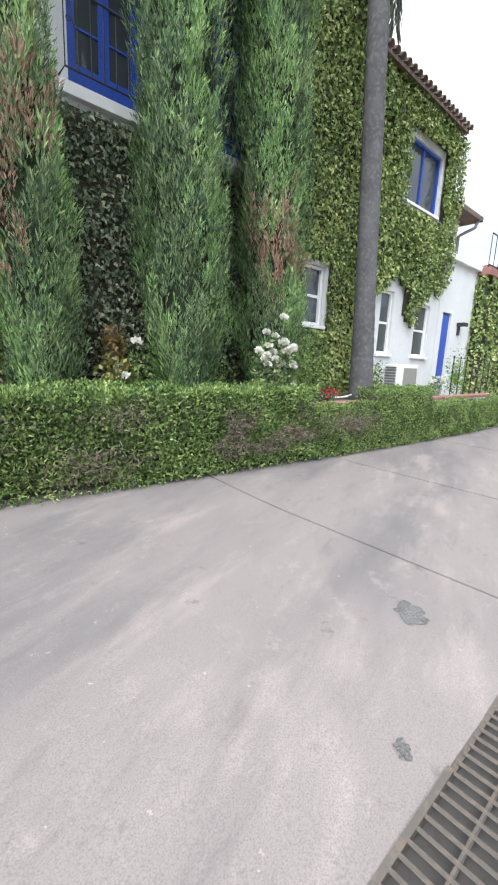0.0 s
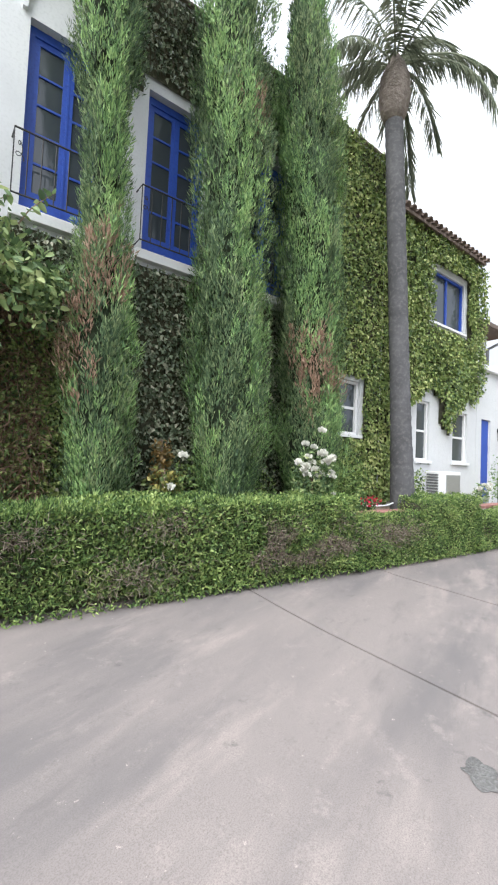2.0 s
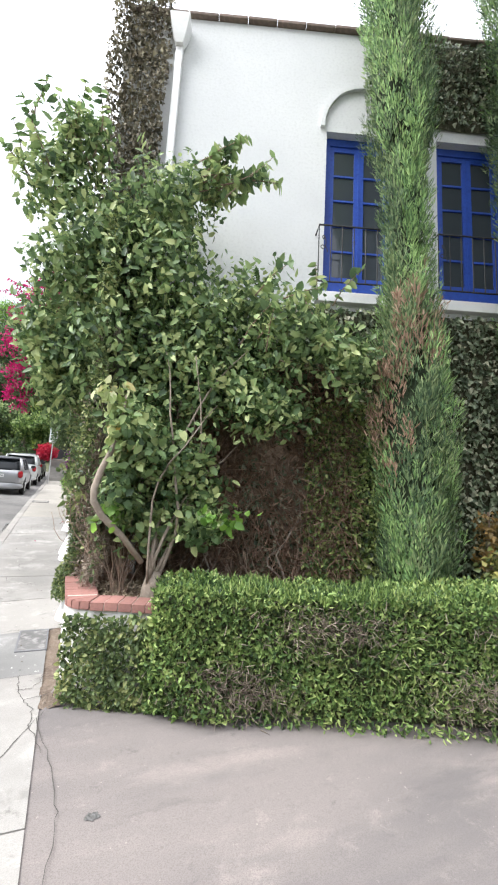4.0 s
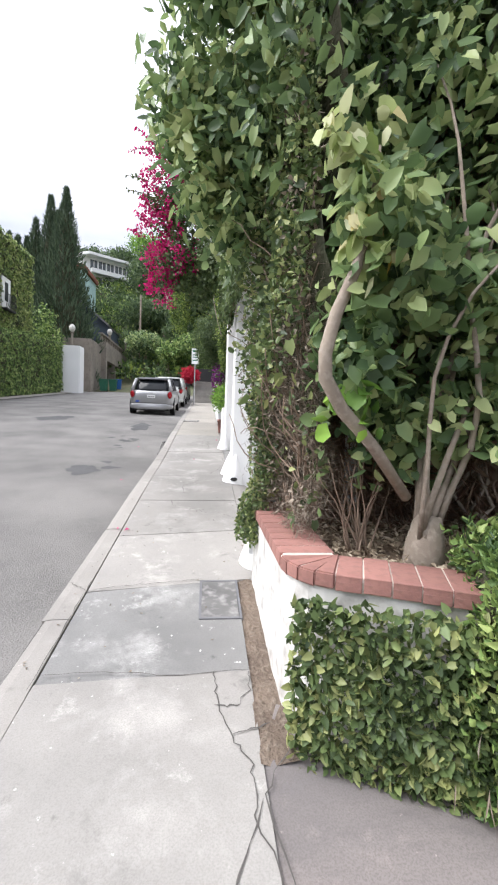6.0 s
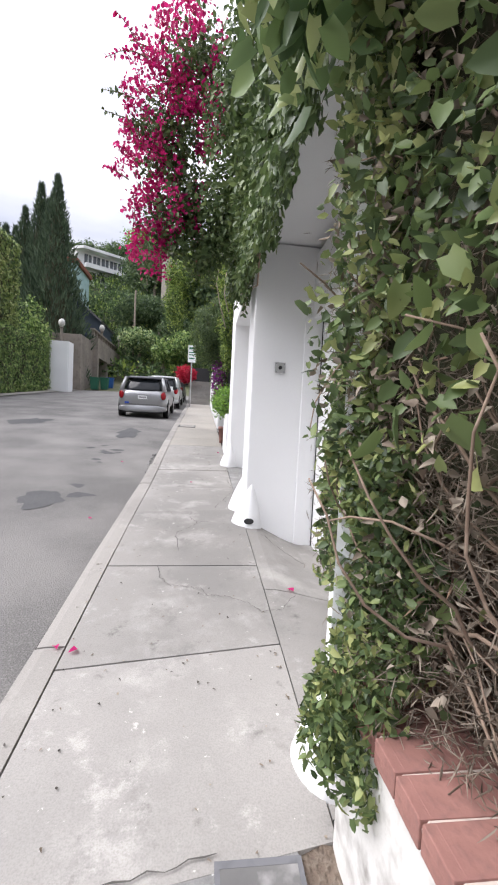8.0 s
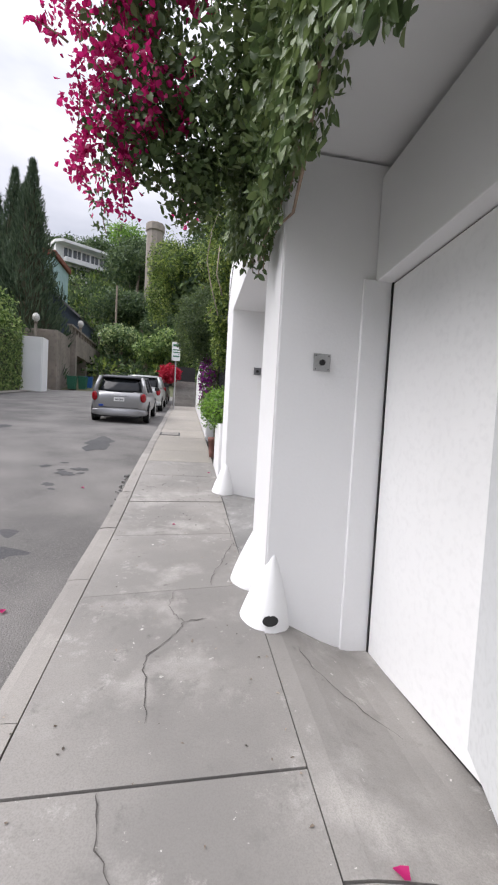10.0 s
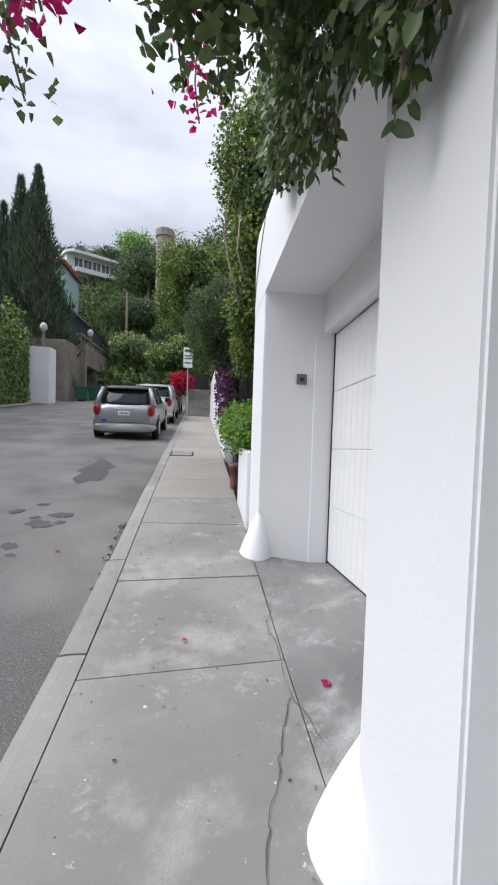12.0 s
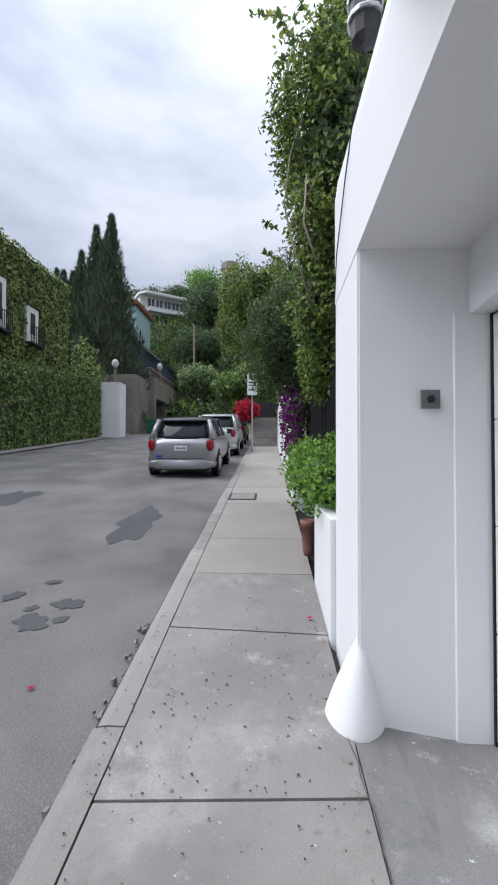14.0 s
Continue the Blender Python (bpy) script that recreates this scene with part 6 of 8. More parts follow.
for i, (x0, y0, z0, L) in enumerate(((-0.45, 6.6, 3.1, 0.45), (-0.25, 6.2, 3.1, 0.5), (0.10, 6.6, 3.3, 0.55), (-0.55, 6.3, 3.4, 0.55), (0.25, 6.9, 3.4, 0.45), (0.15, 7.1, 3.5, 0.5))):
    bm = bmesh.new()
    tube(bm, [(x0 + 0.015 * math.sin(k), y0 + 0.03 * k, z0 + 0.3 - L * k / 7) for k in range(8)], 0.004, 5)
    part("shoot", bm, M_TWIG, boug)
    n = 110
    f = rand(n)
    P = np.stack([x0 + rng.normal(0, 0.05, n), y0 + 0.2 * f + rng.normal(0, 0.05, n), z0 + 0.3 - L * f], 1)
    leaves("bract_spray" if i % 2 else "leaves", P, rand_dir(n) + np.array([0, 0, -0.4]), rand_dir(n), rand(n, 0.03, 0.05), rand(n, 0.025, 0.04), L_BOUG if i % 2 else L_SHADE, boug, fold=0.2, kind="stuff")
hang = thing("hanging_vine", "dark creeper hanging over the crest of the garage wall", "vine")
wall_leaves("leaves", 18500, (3.3, 8.2, 2.45, 4.1), on_street(FX - 0.03), 0.048, L_SHADE, hang, 0.17, lambda a, z: z > np.interp(a, (3.3, 4.9, 5.6, 6.3, 7.2, 7.7, 8.2), (2.55, 2.62, 2.66, 2.74, 3.12, 3.32, 3.6)) + 0.09 * np.sin(a * 11), aspect=0.7, hang=1.0, make=broad_leaves)

random.seed(66)
bm = bmesh.new()
tube(bm, [(0.70, 6.25, 2.78), (0.69, 5.9, 2.74), (0.69, 5.6, 2.66), (0.66, 5.3, 2.75), (0.62, 5.0, 2.95)], [0.004, 0.006, 0.008, 0.009, 0.010], 6)
part("stem", bm, M_TWIG, hang, "dark bare stem", smooth=True)
for i in range(9):
    y = random.uniform(5.3, 7.4)
    sprig((0.66, y, float(np.interp(y, (5.3, 5.6, 6.3, 7.2, 7.7), (2.95, 2.8, 2.85, 3.2, 3.4)))), (random.uniform(-0.3, 0.1), random.uniform(-0.5, 0.3), -1.0), random.uniform(0.18, 0.32), 0.05, L_SHADE, M_TWIG, hang, 6)
dry = thing("dry_creeper", "mat of bare reddish-brown creeper stems on the house wall", "creeper")
wall_leaves("dry_growth", 11000, (-0.3, 2.45, 0.6, 3.5), on_house(FV), 0.22, L_DRY, dry, 0.15, lambda a, z: z < 3.5 - 0.35 * np.abs(a - 1.0) - 0.12 * np.sin(a * 8), aspect=0.03, hang=0.5)
bm = bmesh.new()
q3 = [[bm.verts.new(hpt(u, FV - 0.05 - 0.04 * math.sin(u * 5 + z * 3), z)) for u in np.linspace(-0.4, 2.3, 12)] for z in np.linspace(0.55, 3.15, 10)]
for r0, r1 in zip(q3, q3[1:]):
    for i in range(11):
        bm.faces.new((r0[i], r0[i + 1], r1[i + 1], r1[i]))
part("inner_mat", bm, M_TWIG, dry, smooth=True)
wall_leaves("creeper_leaves", 5200, (1.9, 2.75, 0.6, 2.7), on_house(FV), 0.045, L_IVY, dry, 0.16)
random.seed(21)
for i in range(24):
    u, z = random.uniform(0.3, 2.0), 0.62
    pts = []
    for k in range(9):
        pts.append(hpt(u, FV - 0.22 + 0.02 * k, z))
        u += random.uniform(-0.14, 0.14)
        z += random.uniform(0.06, 0.2)
    bm = bmesh.new()
    thick = 0.016 if i < 7 else 0.008
    tube(bm, pts, [thick * (1 - k / 11) for k in range(9)], 6)
    part("stem", bm, M_BARK if i < 7 else M_TWIG, dry, smooth=True)


# ---- bed plants ----
def rose(u, v, z, blooms, group="roses in the bed", leafm=None, n=500, r=0.3):
    t = thing("rose_bush", "white rose bush in bloom behind the hedge" if blooms > 3 else "rose bush with yellowing leaves and one white bloom", "rose bush", group)
    c = hpt(u, v, z)
    for i in range(5):
        bm = bmesh.new()
        w = Vector((random.uniform(-.3, .3), random.uniform(-.2, .2), 1)).normalized()
        tube(bm, [Vector((c.x, c.y, 0.5)), Vector((c.x, c.y, 0.5)).lerp(c, 0.5) + w * 0.05, c + w * 0.2], [0.012, 0.009, 0.005], 5)
        part("cane", bm, M_TWIG, t)
    crown("leaves", n, [(c, (r, r * 0.7, r)), (c - Vector((0, 0, 0.25)), (r * 1.1, r * 0.7, r * 0.8))], 0.06, leafm or L_VINE, t, 0.7, shell=0.2)
    for i in range(blooms):
        q = c + Vector((random.gauss(0, r * 0.7), random.gauss(0, r * 0.25) - 0.1, random.gauss(0.12, r * 0.48)))
        k = 26
        d = rand_dir(k)
        d[:, 2] = np.abs(d[:, 2]) * 0.8
        leaves("bloom", np.array(q) + d * 0.012, d + np.array([0, 0, 0.35]), rand_dir(k), 0.062, 0.062, L_ROSE, t, fold=0.3, droop=-0.2)
    return t


random.seed(31)
rose(3.62, 0.35, 1.0, 2, leafm=leaf_mat("yellowing_leaves", [(0.06, 0.10, 0.04), (0.16, 0.19, 0.06), (0.32, 0.28, 0.08)]), n=650, r=0.27)
rose(3.75, 0.75, 1.35, 0, n=350, r=0.2, leafm=leaf_mat("bronze_leaves", [(0.12, 0.11, 0.05), (0.26, 0.17, 0.06), (0.34, 0.22, 0.07)]))
rose(5.76, 0.10, 1.18, 28, n=700, r=0.36)
rose(11.6, 0.4, 0.75, 9, n=450, r=0.3)
shrub = thing("shrub", "dark leafy shrub at the foot of the cypresses", "shrub")
crown("leaves", 2600, [(hpt(4.2, 0.85, 0.95), (0.45, 0.3, 0.45)), (hpt(5.3, 0.8, 0.9), (0.4, 0.3, 0.4)), (hpt(7.3, 0.7, 1.05), (0.55, 0.35, 0.6)), (hpt(9.3, 0.7, 0.9), (0.4, 0.3, 0.5))], 0.055, L_HEDGE, shrub, 0.6, shell=0.3)
redf = thing("geranium", "small red flowers and grey leaves by the palm", "flower")
crown("leaves", 500, [(hpt(7.25, 0.35, 0.66), (0.4, 0.15, 0.14))], 0.05, L_TREE, redf, 0.8)
crown("flower_heads", 45, [(hpt(7.3, 0.25, 0.74), (0.35, 0.1, 0.08))], 0.05, L_RED, redf, 0.9)
airy = thing("shrub", "airy pale-leaved shrub in front of the wing", "shrub")
crown("leaves", 900, [(hpt(13.0, 0.5, 1.0), (0.6, 0.3, 0.8))], 0.06, L_BRIGHT, airy, 0.5, shell=0.05)

# air conditioner
ac = thing("air_conditioner", "white outdoor air conditioning unit with a louvred side", "air conditioner", at=HOUSE)
part("case", boxes((10.05, 10.95, 0.55, 0.88, 0.62, 1.27), bevel=0.02), M_WHITEP, ac)
for i in range(9):
    part("louvre", boxes((10.03, 10.049, 0.59, 0.84, 0.70 + i * 0.06, 0.735 + i * 0.06)), M_GREYP, ac)
part("fan_grille", boxes((10.3, 10.9, 0.535, 0.549, 0.68, 1.2), bevel=0.004), M_STEEL, ac)
lampw = thing("wall_lamp", "dark box wall lamp beside the blue door", "lamp", at=HOUSE)
part("housing", boxes((14.4, 14.62, FV - 0.22, FV + 0.02, 2.45, 2.55), bevel=0.01), M_IRON, lampw)
part("back_plate", boxes((14.46, 14.56, FV - 0.03, FV + 0.02, 2.2, 2.45)), M_IRON, lampw)
spout = thing("downspout", "dark bent downspout below the eaves", "drainpipe", at=HOUSE)
bm = bmesh.new()
tube(bm, [(15.5, FV + 0.25, 5.62), (15.45, FV + 0.3, 5.4), (15.12, FV + 0.62, 5.15), (15.12, FV + 0.62, 4.26)], 0.05, 8)
part("pipe", bm, M_GREYP, spout)
hose = thing("garden_hose", "pale garden hose lying along the wall cap", "hose", at=HOUSE)
bm = bmesh.new()
tube(bm, [(6.6 + 0.1 * i, 0.33 + 0.04 * math.sin(i * 0.9), 0.66 + 0.02 * math.sin(i * 0.5)) for i in range(16)], 0.013, 6)
part("tube", bm, M_WHITEP, hose)

# terrace bridge with its ivy arch
bridge = thing("arch_wall", "ivy covered arch carrying a terrace over the drive", "arch", kind="structure", at=HOUSE)
AU0, AU1, AZ = 17.9, 22.6, 3.05
bm = bmesh.new()
n = 14
arcp = [((AU0 + AU1) / 2 - (AU1 - AU0) / 2 * math.cos(math.pi * k / n), 1.7 + (AZ - 1.7) * math.sin(math.pi * k / n)) for k in range(n + 1)]
outl = [(15.5, -1.2), (AU0, -1.2), *arcp, (AU1, -1.2), (26, -1.2), (26, 4.0), (15.5, 4.0)]
f0, f1 = [bm.verts.new((u, 1.0, z)) for u, z in outl], [bm.verts.new((u, 2.6, z)) for u, z in outl]
m_ = len(outl)
for i in range(m_):
    bm.faces.new((f0[(i + 1) % m_], f0[i], f1[i], f1[(i + 1) % m_]))
for ring in (f0, f1[::-1]):
    bm.faces.new(ring)
bmesh.ops.triangulate(bm, faces=[f for f in bm.faces if len(f.verts) > 4])
# Coloured as the shade under the ivy.
part("arch_core", bm, M_DARKG, bridge)
part("terrace_edge", boxes((15.4, 26, 0.85, 2.7, 4.0, 4.22), bevel=0.02), M_BRICK, bridge, "terracotta terrace edge")
arch_ivy = thing("ivy", "dense green ivy over the terrace arch", "ivy")
mid_u, hw = (AU0 + AU1) / 2, (AU1 - AU0) / 2
wall_leaves("ivy_leaves", 9000, (15.5, 25.5, -0.9, 4.0), on_house(1.0), 0.11, L_IVY, arch_ivy, 0.14, lambda a, z: ~((np.abs(a - mid_u) < hw) & (z < 1.7 + (AZ - 1.7) * np.sqrt(np.maximum(0, 1 - ((a - mid_u) / hw) ** 2)))))
n = 2600
P = np.stack([np.full(n, 15.45) - rand(n, 0, 0.10), rand(n, 0.85, 2.6), rand(n, -0.9, 4.0)], 1)
leaves("ivy_leaves", P @ HOUSE3.T + HOUSET, (rand_dir(n) * 0.7 + np.array([-0.3, 0, -0.7])) @ HOUSE3.T, (rand_dir(n) * 0.6 + np.array([-1.0, 0, 0])) @ HOUSE3.T, rand(n, 0.07, 0.13), rand(n, 0.06, 0.10), L_IVY, arch_ivy)
trail = thing("terrace_rail", "thin dark iron railing along the terrace", "railing", at=HOUSE)
for z in (4.3, 5.15):
    bm = bmesh.new()
    tube(bm, [(15.4, 0.95, z), (26, 0.95, z)], 0.02, 6)
    part("rail", bm, M_IRON, trail)
for i in range(28):
    bm = bmesh.new()
    tube(bm, [(15.4 + i * 0.38, 0.95, 4.22), (15.4 + i * 0.38, 0.95, 5.15)], 0.012, 5)
    part("baluster", bm, M_IRON, trail)


def patio_chair(u, v):
    t = thing("patio_chair", "white patio chair on the terrace", "chair", "terrace chairs", at=HOUSE @ pose(u, v, 4.22, 0, 0, random.uniform(-40, 40)))
    part("seat", boxes((-0.3, 0.3, -0.28, 0.28, 0.40, 0.46), bevel=0.015), M_WHITEP, t)
    part("backrest", boxes((-0.3, 0.3, 0.26, 0.32, 0.46, 0.98), bevel=0.02), M_WHITEP, t)
    for x in (-0.26, 0.26):
        for y in (-0.24, 0.26):
            part("leg", boxes((x - 0.02, x + 0.02, y - 0.02, y + 0.02, 0, 0.40)), M_IRON, t)


patio_chair(17.3, 1.7)
patio_chair(18.8, 1.7)
patio_chair(20.4, 1.7)
gar = thing("garage_building", "far garage with a grey door and red tile roof", "garage", at=HOUSE)
part("wall", boxes((24, 40, 9.0, 15.0, -1.6, 2.6)), M_HOUSEW, gar)
part("garage_door", boxes((25.5, 33, 8.9, 9.01, -1.5, 1.9)), mat("grey_door", (0.20, 0.23, 0.27), rough=0.6), gar)
bm = bmesh.new()
v = [bm.verts.new(c) for c in ((23.4, 8.4, 2.6), (40.6, 8.4, 2.6), (40.6, 12, 4.6), (23.4, 12, 4.6), (23.4, 15.4, 2.6), (40.6, 15.4, 2.6))]
for f in ((0, 1, 2, 3), (3, 2, 5, 4), (1, 0, 4, 5), (0, 3, 4), (1, 5, 2)):
    bm.faces.new([v[i] for i in f])
part("roof", bm, mat("red_tile", (0.36, 0.12, 0.08), (0.28, 0.09, 0.06), (0.2, 0.07, 0.05), 0.9, fine=6), gar)

# fence and step at the hedge's end
fen = thing("wire_fence", "thin dark wire fence beside the blue door", "fence", at=HOUSE)
for i in range(7):
    bm = bmesh.new()
    tube(bm, [(12.4 + i * 0.42, 0.35, 0.2), (12.4 + i * 0.42, 0.35, 1.55)], 0.014, 5)
    part("post", bm, M_IRON, fen)
for z in (0.7, 1.1, 1.5):
    bm = bmesh.new()
    tube(bm, [(12.4, 0.35, z), (14.92, 0.35, z)], 0.008, 5)
    part("wire", bm, M_IRON, fen)
part("block", boxes((15.0, 15.9, -0.35, 0.5, -0.7, -0.36), bevel=0.02), M_CURB, tagged(new("step_block"), "low concrete step at the end of the hedge", "step"))


# ---- street: cars ----
def power(v, e):
    return math.copysign(abs(v) ** e, v)


def loft(rings):
    """A closed skin over rings of points."""
    bm = bmesh.new()
    vs = [[bm.verts.new(c) for c in ring] for ring in rings]
    m = len(vs[0])
    for r0, r1 in zip(vs, vs[1:]):
        for i in range(m):
            bm.faces.new((r0[i], r0[(i + 1) % m], r1[(i + 1) % m], r1[i]))
    bm.faces.new(vs[0][::-1])
    bm.faces.new(vs[-1])
    bmesh.ops.recalc_face_normals(bm, faces=bm.faces[:])
    return bm


def car(name, label, x, y, paint, length, width, height, hatch=True):
    t = thing(name, label, "car", "cars parked uphill", at=pose(x, y, street_z(x, y), math.degrees(math.atan(0.094))))
    hw, k = width / 2, height / 1.46
    angs = [2 * math.pi * i / 24 for i in range(24)]
    # lower body from the tail: metres, half width, underside, shoulder
    st = [(0.0, 0.66, 0.42, 0.76), (0.015, 0.78, 0.36, 0.84), (0.06, 0.87, 0.30, 0.91), (0.16, 0.93, 0.24, 0.97), (0.36, 0.97, 0.20, 1.00), (0.8, 1.0, 0.18, 1.00), (length * 0.55, 1.0, 0.18, 0.98), (length * 0.74, 0.99, 0.18, 0.95), (length * 0.90, 0.94, 0.20, 0.86), (length * 0.97, 0.84, 0.25, 0.76), (length, 0.66, 0.34, 0.62)]
    part("body", loft([[(hw * w * power(math.cos(q), 0.42), yy, ((z0 + z1) / 2 + (z1 - z0) / 2 * power(math.sin(q), 0.62)) * k) for q in angs] for yy, w, z0, z1 in st]), paint, t, smooth=True)
    s = 0.0 if hatch else 0.62
    e = length - 3.85

    def level(z, y0, y1, w):
        return [(hw * w * power(math.cos(q), 0.5), s + (y0 + y1 + e * 0.4) / 2 + (y1 + e * 0.4 - y0) / 2 * power(math.sin(q), 0.42), z * k) for q in angs]

    part("cabin_glass", loft([level(0.92, 0.10, 2.78, 0.87), level(1.02, 0.15, 2.62, 0.855), level(1.20, 0.30, 2.34, 0.80), level(1.34, 0.44, 2.12, 0.74), level(1.40, 0.52, 2.0, 0.70)]), M_CARGLASS, t, "dark tinted windows", smooth=True)
    part("roof_panel", loft([level(1.365, 0.36, 2.14, 0.765), level(1.395, 0.33, 2.13, 0.765), level(1.43, 0.40, 2.05, 0.72), level(1.455, 0.62, 1.88, 0.58), level(1.462, 0.95, 1.6, 0.34)]), P_DARK if hatch else paint, t, smooth=True)
    for sx in (-1, 1):
        for lo, hi, r in ((0.17, 0.48, 0.06), (1.45, 1.45, 0.035), (2.66, 2.08, 0.04)):
            if r == 0.04:
                lo, hi = lo + e * 0.4, hi + e * 0.4
            bm = bmesh.new()
            tube(bm, [(sx * hw * 0.855, s + lo, 0.93 * k), (sx * hw * 0.80, s + (lo + hi) / 2, 1.17 * k), (sx * hw * 0.725, s + hi, 1.39 * k)], [r * 1.3, r, r], 8)
            part("pillar", bm, paint if not hatch or r == 0.06 else P_DARK, t, smooth=True)
        lampm = bpy.data.materials.get("tail_lamp") or mat("tail_lamp", (0.30, 0.006, 0.012), (0.26, 0.005, 0.01), rough=0.2, bump=0.0)
        place = pose(sx * hw * 0.80, 0.075, 0.80 * k, 90, 0, sx * 24)
        tl = part("tail_light", lathe([(0.01, 0.085), (0.07, 0.08), (0.098, 0.06), (0.105, 0.03), (0.105, -0.05)], 20, place @ Matrix.Diagonal((0.92, 1.35, 1.0, 1.0))), lampm, t, "rounded red tail light", smooth=True)
        part("light_ring", lathe([(0.107, 0.045), (0.113, 0.045), (0.113, 0.0), (0.107, 0.0)], 20, place @ Matrix.Diagonal((0.92, 1.35, 1.0, 1.0))), M_GREYP, tl)
        part("reflector", boxes((sx * hw * 0.62 - 0.07, sx * hw * 0.62 + 0.07, 0.0, 0.03, 0.40 * k, 0.43 * k), bevel=0.006), lampm, t)
        part("exhaust", lathe([(0.035, -0.02), (0.035, 0.12)], 12, pose(sx * 0.09, -0.0, 0.27 * k, -90)), M_STEEL, t)
    part("bumper", loft([[(hw * w * power(math.cos(q), 0.4), yy, (0.33 + 0.11 * power(math.sin(q), 0.5)) * k) for q in angs] for yy, w in ((-0.03, 0.70), (-0.02, 0.84), (0.05, 0.93), (0.30, 0.975))]), paint, t, smooth=True)
    part("lower_valance", boxes((-hw * 0.78, hw * 0.78, -0.022, 0.2, 0.19 * k, 0.31 * k), bevel=0.02), M_BLACK, t)
    part("number_plate", boxes((-0.155, 0.155, -0.012, 0.01, 0.67 * k, 0.79 * k), bevel=0.003), M_WHITEP, t)
    part("plate_writing", boxes(*[(-0.115 + i * 0.036, -0.093 + i * 0.036, -0.015, -0.0125, 0.70 * k, 0.755 * k) for i in range(7)]), M_GREYP, t, "illegible plate characters")
    part("boot_handle", boxes((-0.24, 0.24, 0.0, 0.06, 0.82 * k, 0.85 * k), bevel=0.008), M_STEEL, t)
    part("hatch_seam", boxes((-hw * 0.66, hw * 0.66, -0.004, 0.02, 0.475 * k, 0.485 * k)), M_BLACK, t)
    for fy in (0.17, 0.81):
        for sx in (-1, 1):
            w = part("wheel", lathe([(0.20, -0.10), (0.29, -0.09), (0.31, -0.05), (0.31, 0.05), (0.29, 0.09), (0.20, 0.10)], 20, pose(sx * (hw - 0.10), fy * length, 0.31, 0, 90)), M_BLACK, t, smooth=False)
            part("rim", lathe([(0.19, -0.02), (0.19, 0.02), (0.05, 0.03)], 14, pose(sx * (hw - 0.10) + sx * 0.09, fy * length, 0.31, 0, 90 * sx)), M_STEEL, w)
            part("wheel_arch", lathe([(0.36, -0.08), (0.37, 0.0), (0.30, 0.0)], 22, pose(sx * (hw - 0.085) + sx * 0.08, fy * length, 0.31, 0, 90 * sx)), M_BLACK, t)
    for sx in (-1, 1):
        part("mirror", boxes((sx * (hw + 0.09) - 0.08, sx * (hw + 0.09) + 0.08, s + 2.32, s + 2.44, 0.98 * k, 1.11 * k), bevel=0.03), M_BLACK, t)
    return t


P_GREY = mat("grey_car_paint", (0.30, 0.30, 0.305), (0.285, 0.285, 0.29), (0.27, 0.27, 0.275), 0.30, 0.5, bump=0.0)
P_SILVER = mat("silver_car_paint", (0.45, 0.46, 0.45), (0.42, 0.43, 0.42), (0.40, 0.41, 0.40), 0.3, 0.5, bump=0.0)
P_DARK = mat("dark_car_paint", (0.05, 0.05, 0.06), rough=0.3, bump=0.0)
mini = car("parked_car", "small grey hatchback with round-cornered red tail lights", -1.82, 16.75, P_GREY, 3.85, 1.76, 1.47)
part("sticker", boxes((-0.60, -0.46, -0.018, 0.02, 0.50, 0.565), bevel=0.006), M_BLUE, mini, "small blue sticker")
car("parked_car", "silver saloon car parked behind a hatchback", -1.72, 21.9, P_SILVER, 4.5, 1.8, 1.55, False)
car("parked_car", "dark car parked at the kerb uphill", -1.75, 27.6, P_DARK, 4.3, 1.8, 1.55)

# ---- right side beyond the garage ----
pl = thing("planter_shrub", "bright green clipped shrub in the white planter", "shrub")
crown("leaves", 3400, [((0.80, 10.15, 1.82), (0.26, 0.42, 0.34)), ((0.70, 10.75, 1.80), (0.24, 0.4, 0.32)), ((0.68, 11.3, 1.85), (0.18, 0.3, 0.25))], 0.05, L_BRIGHT, pl, 0.55, shell=0.5, grow=(0, 0, 0.3))
# Inner leaves in a darker green, as the shade inside the shrub.
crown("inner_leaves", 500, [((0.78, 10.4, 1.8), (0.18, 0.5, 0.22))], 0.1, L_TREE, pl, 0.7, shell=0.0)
col = thing("climber_column", "tall column of green climber above the garage wall", "climber")
crown("leaves", 24000, [((0.88, 11.0, 5.45), (0.58, 0.8, 0.75)), ((0.95, 11.0, 4.5), (0.48, 0.7, 0.8)), ((0.95, 11.3, 3.6), (0.40, 0.7, 0.6)), ((0.92, 11.5, 3.05), (0.28, 0.6, 0.45)), ((1.15, 10.8, 6.0), (0.45, 0.5, 0.55))], 0.058, L_COL, col, 0.6, shell=0.6)
# The column's dark inside: shade put into a darker leaf colour.
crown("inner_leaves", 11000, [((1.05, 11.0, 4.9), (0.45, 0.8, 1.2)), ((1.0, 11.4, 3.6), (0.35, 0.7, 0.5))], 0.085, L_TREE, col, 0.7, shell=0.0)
for pts in ([(0.66, 10.3, 3.3), (0.52, 10.35, 3.8), (0.44, 10.4, 4.2), (0.50, 10.45, 4.7), (0.62, 10.5, 5.1)], [(0.7, 10.2, 3.6), (0.60, 10.25, 3.95), (0.63, 10.3, 4.4)]):
    bm = bmesh.new()
    tube(bm, pts, [0.010 - 0.0015 * i for i in range(len(pts))], 6)
    part("stem", bm, M_BARK, col, smooth=True)
random.seed(65)
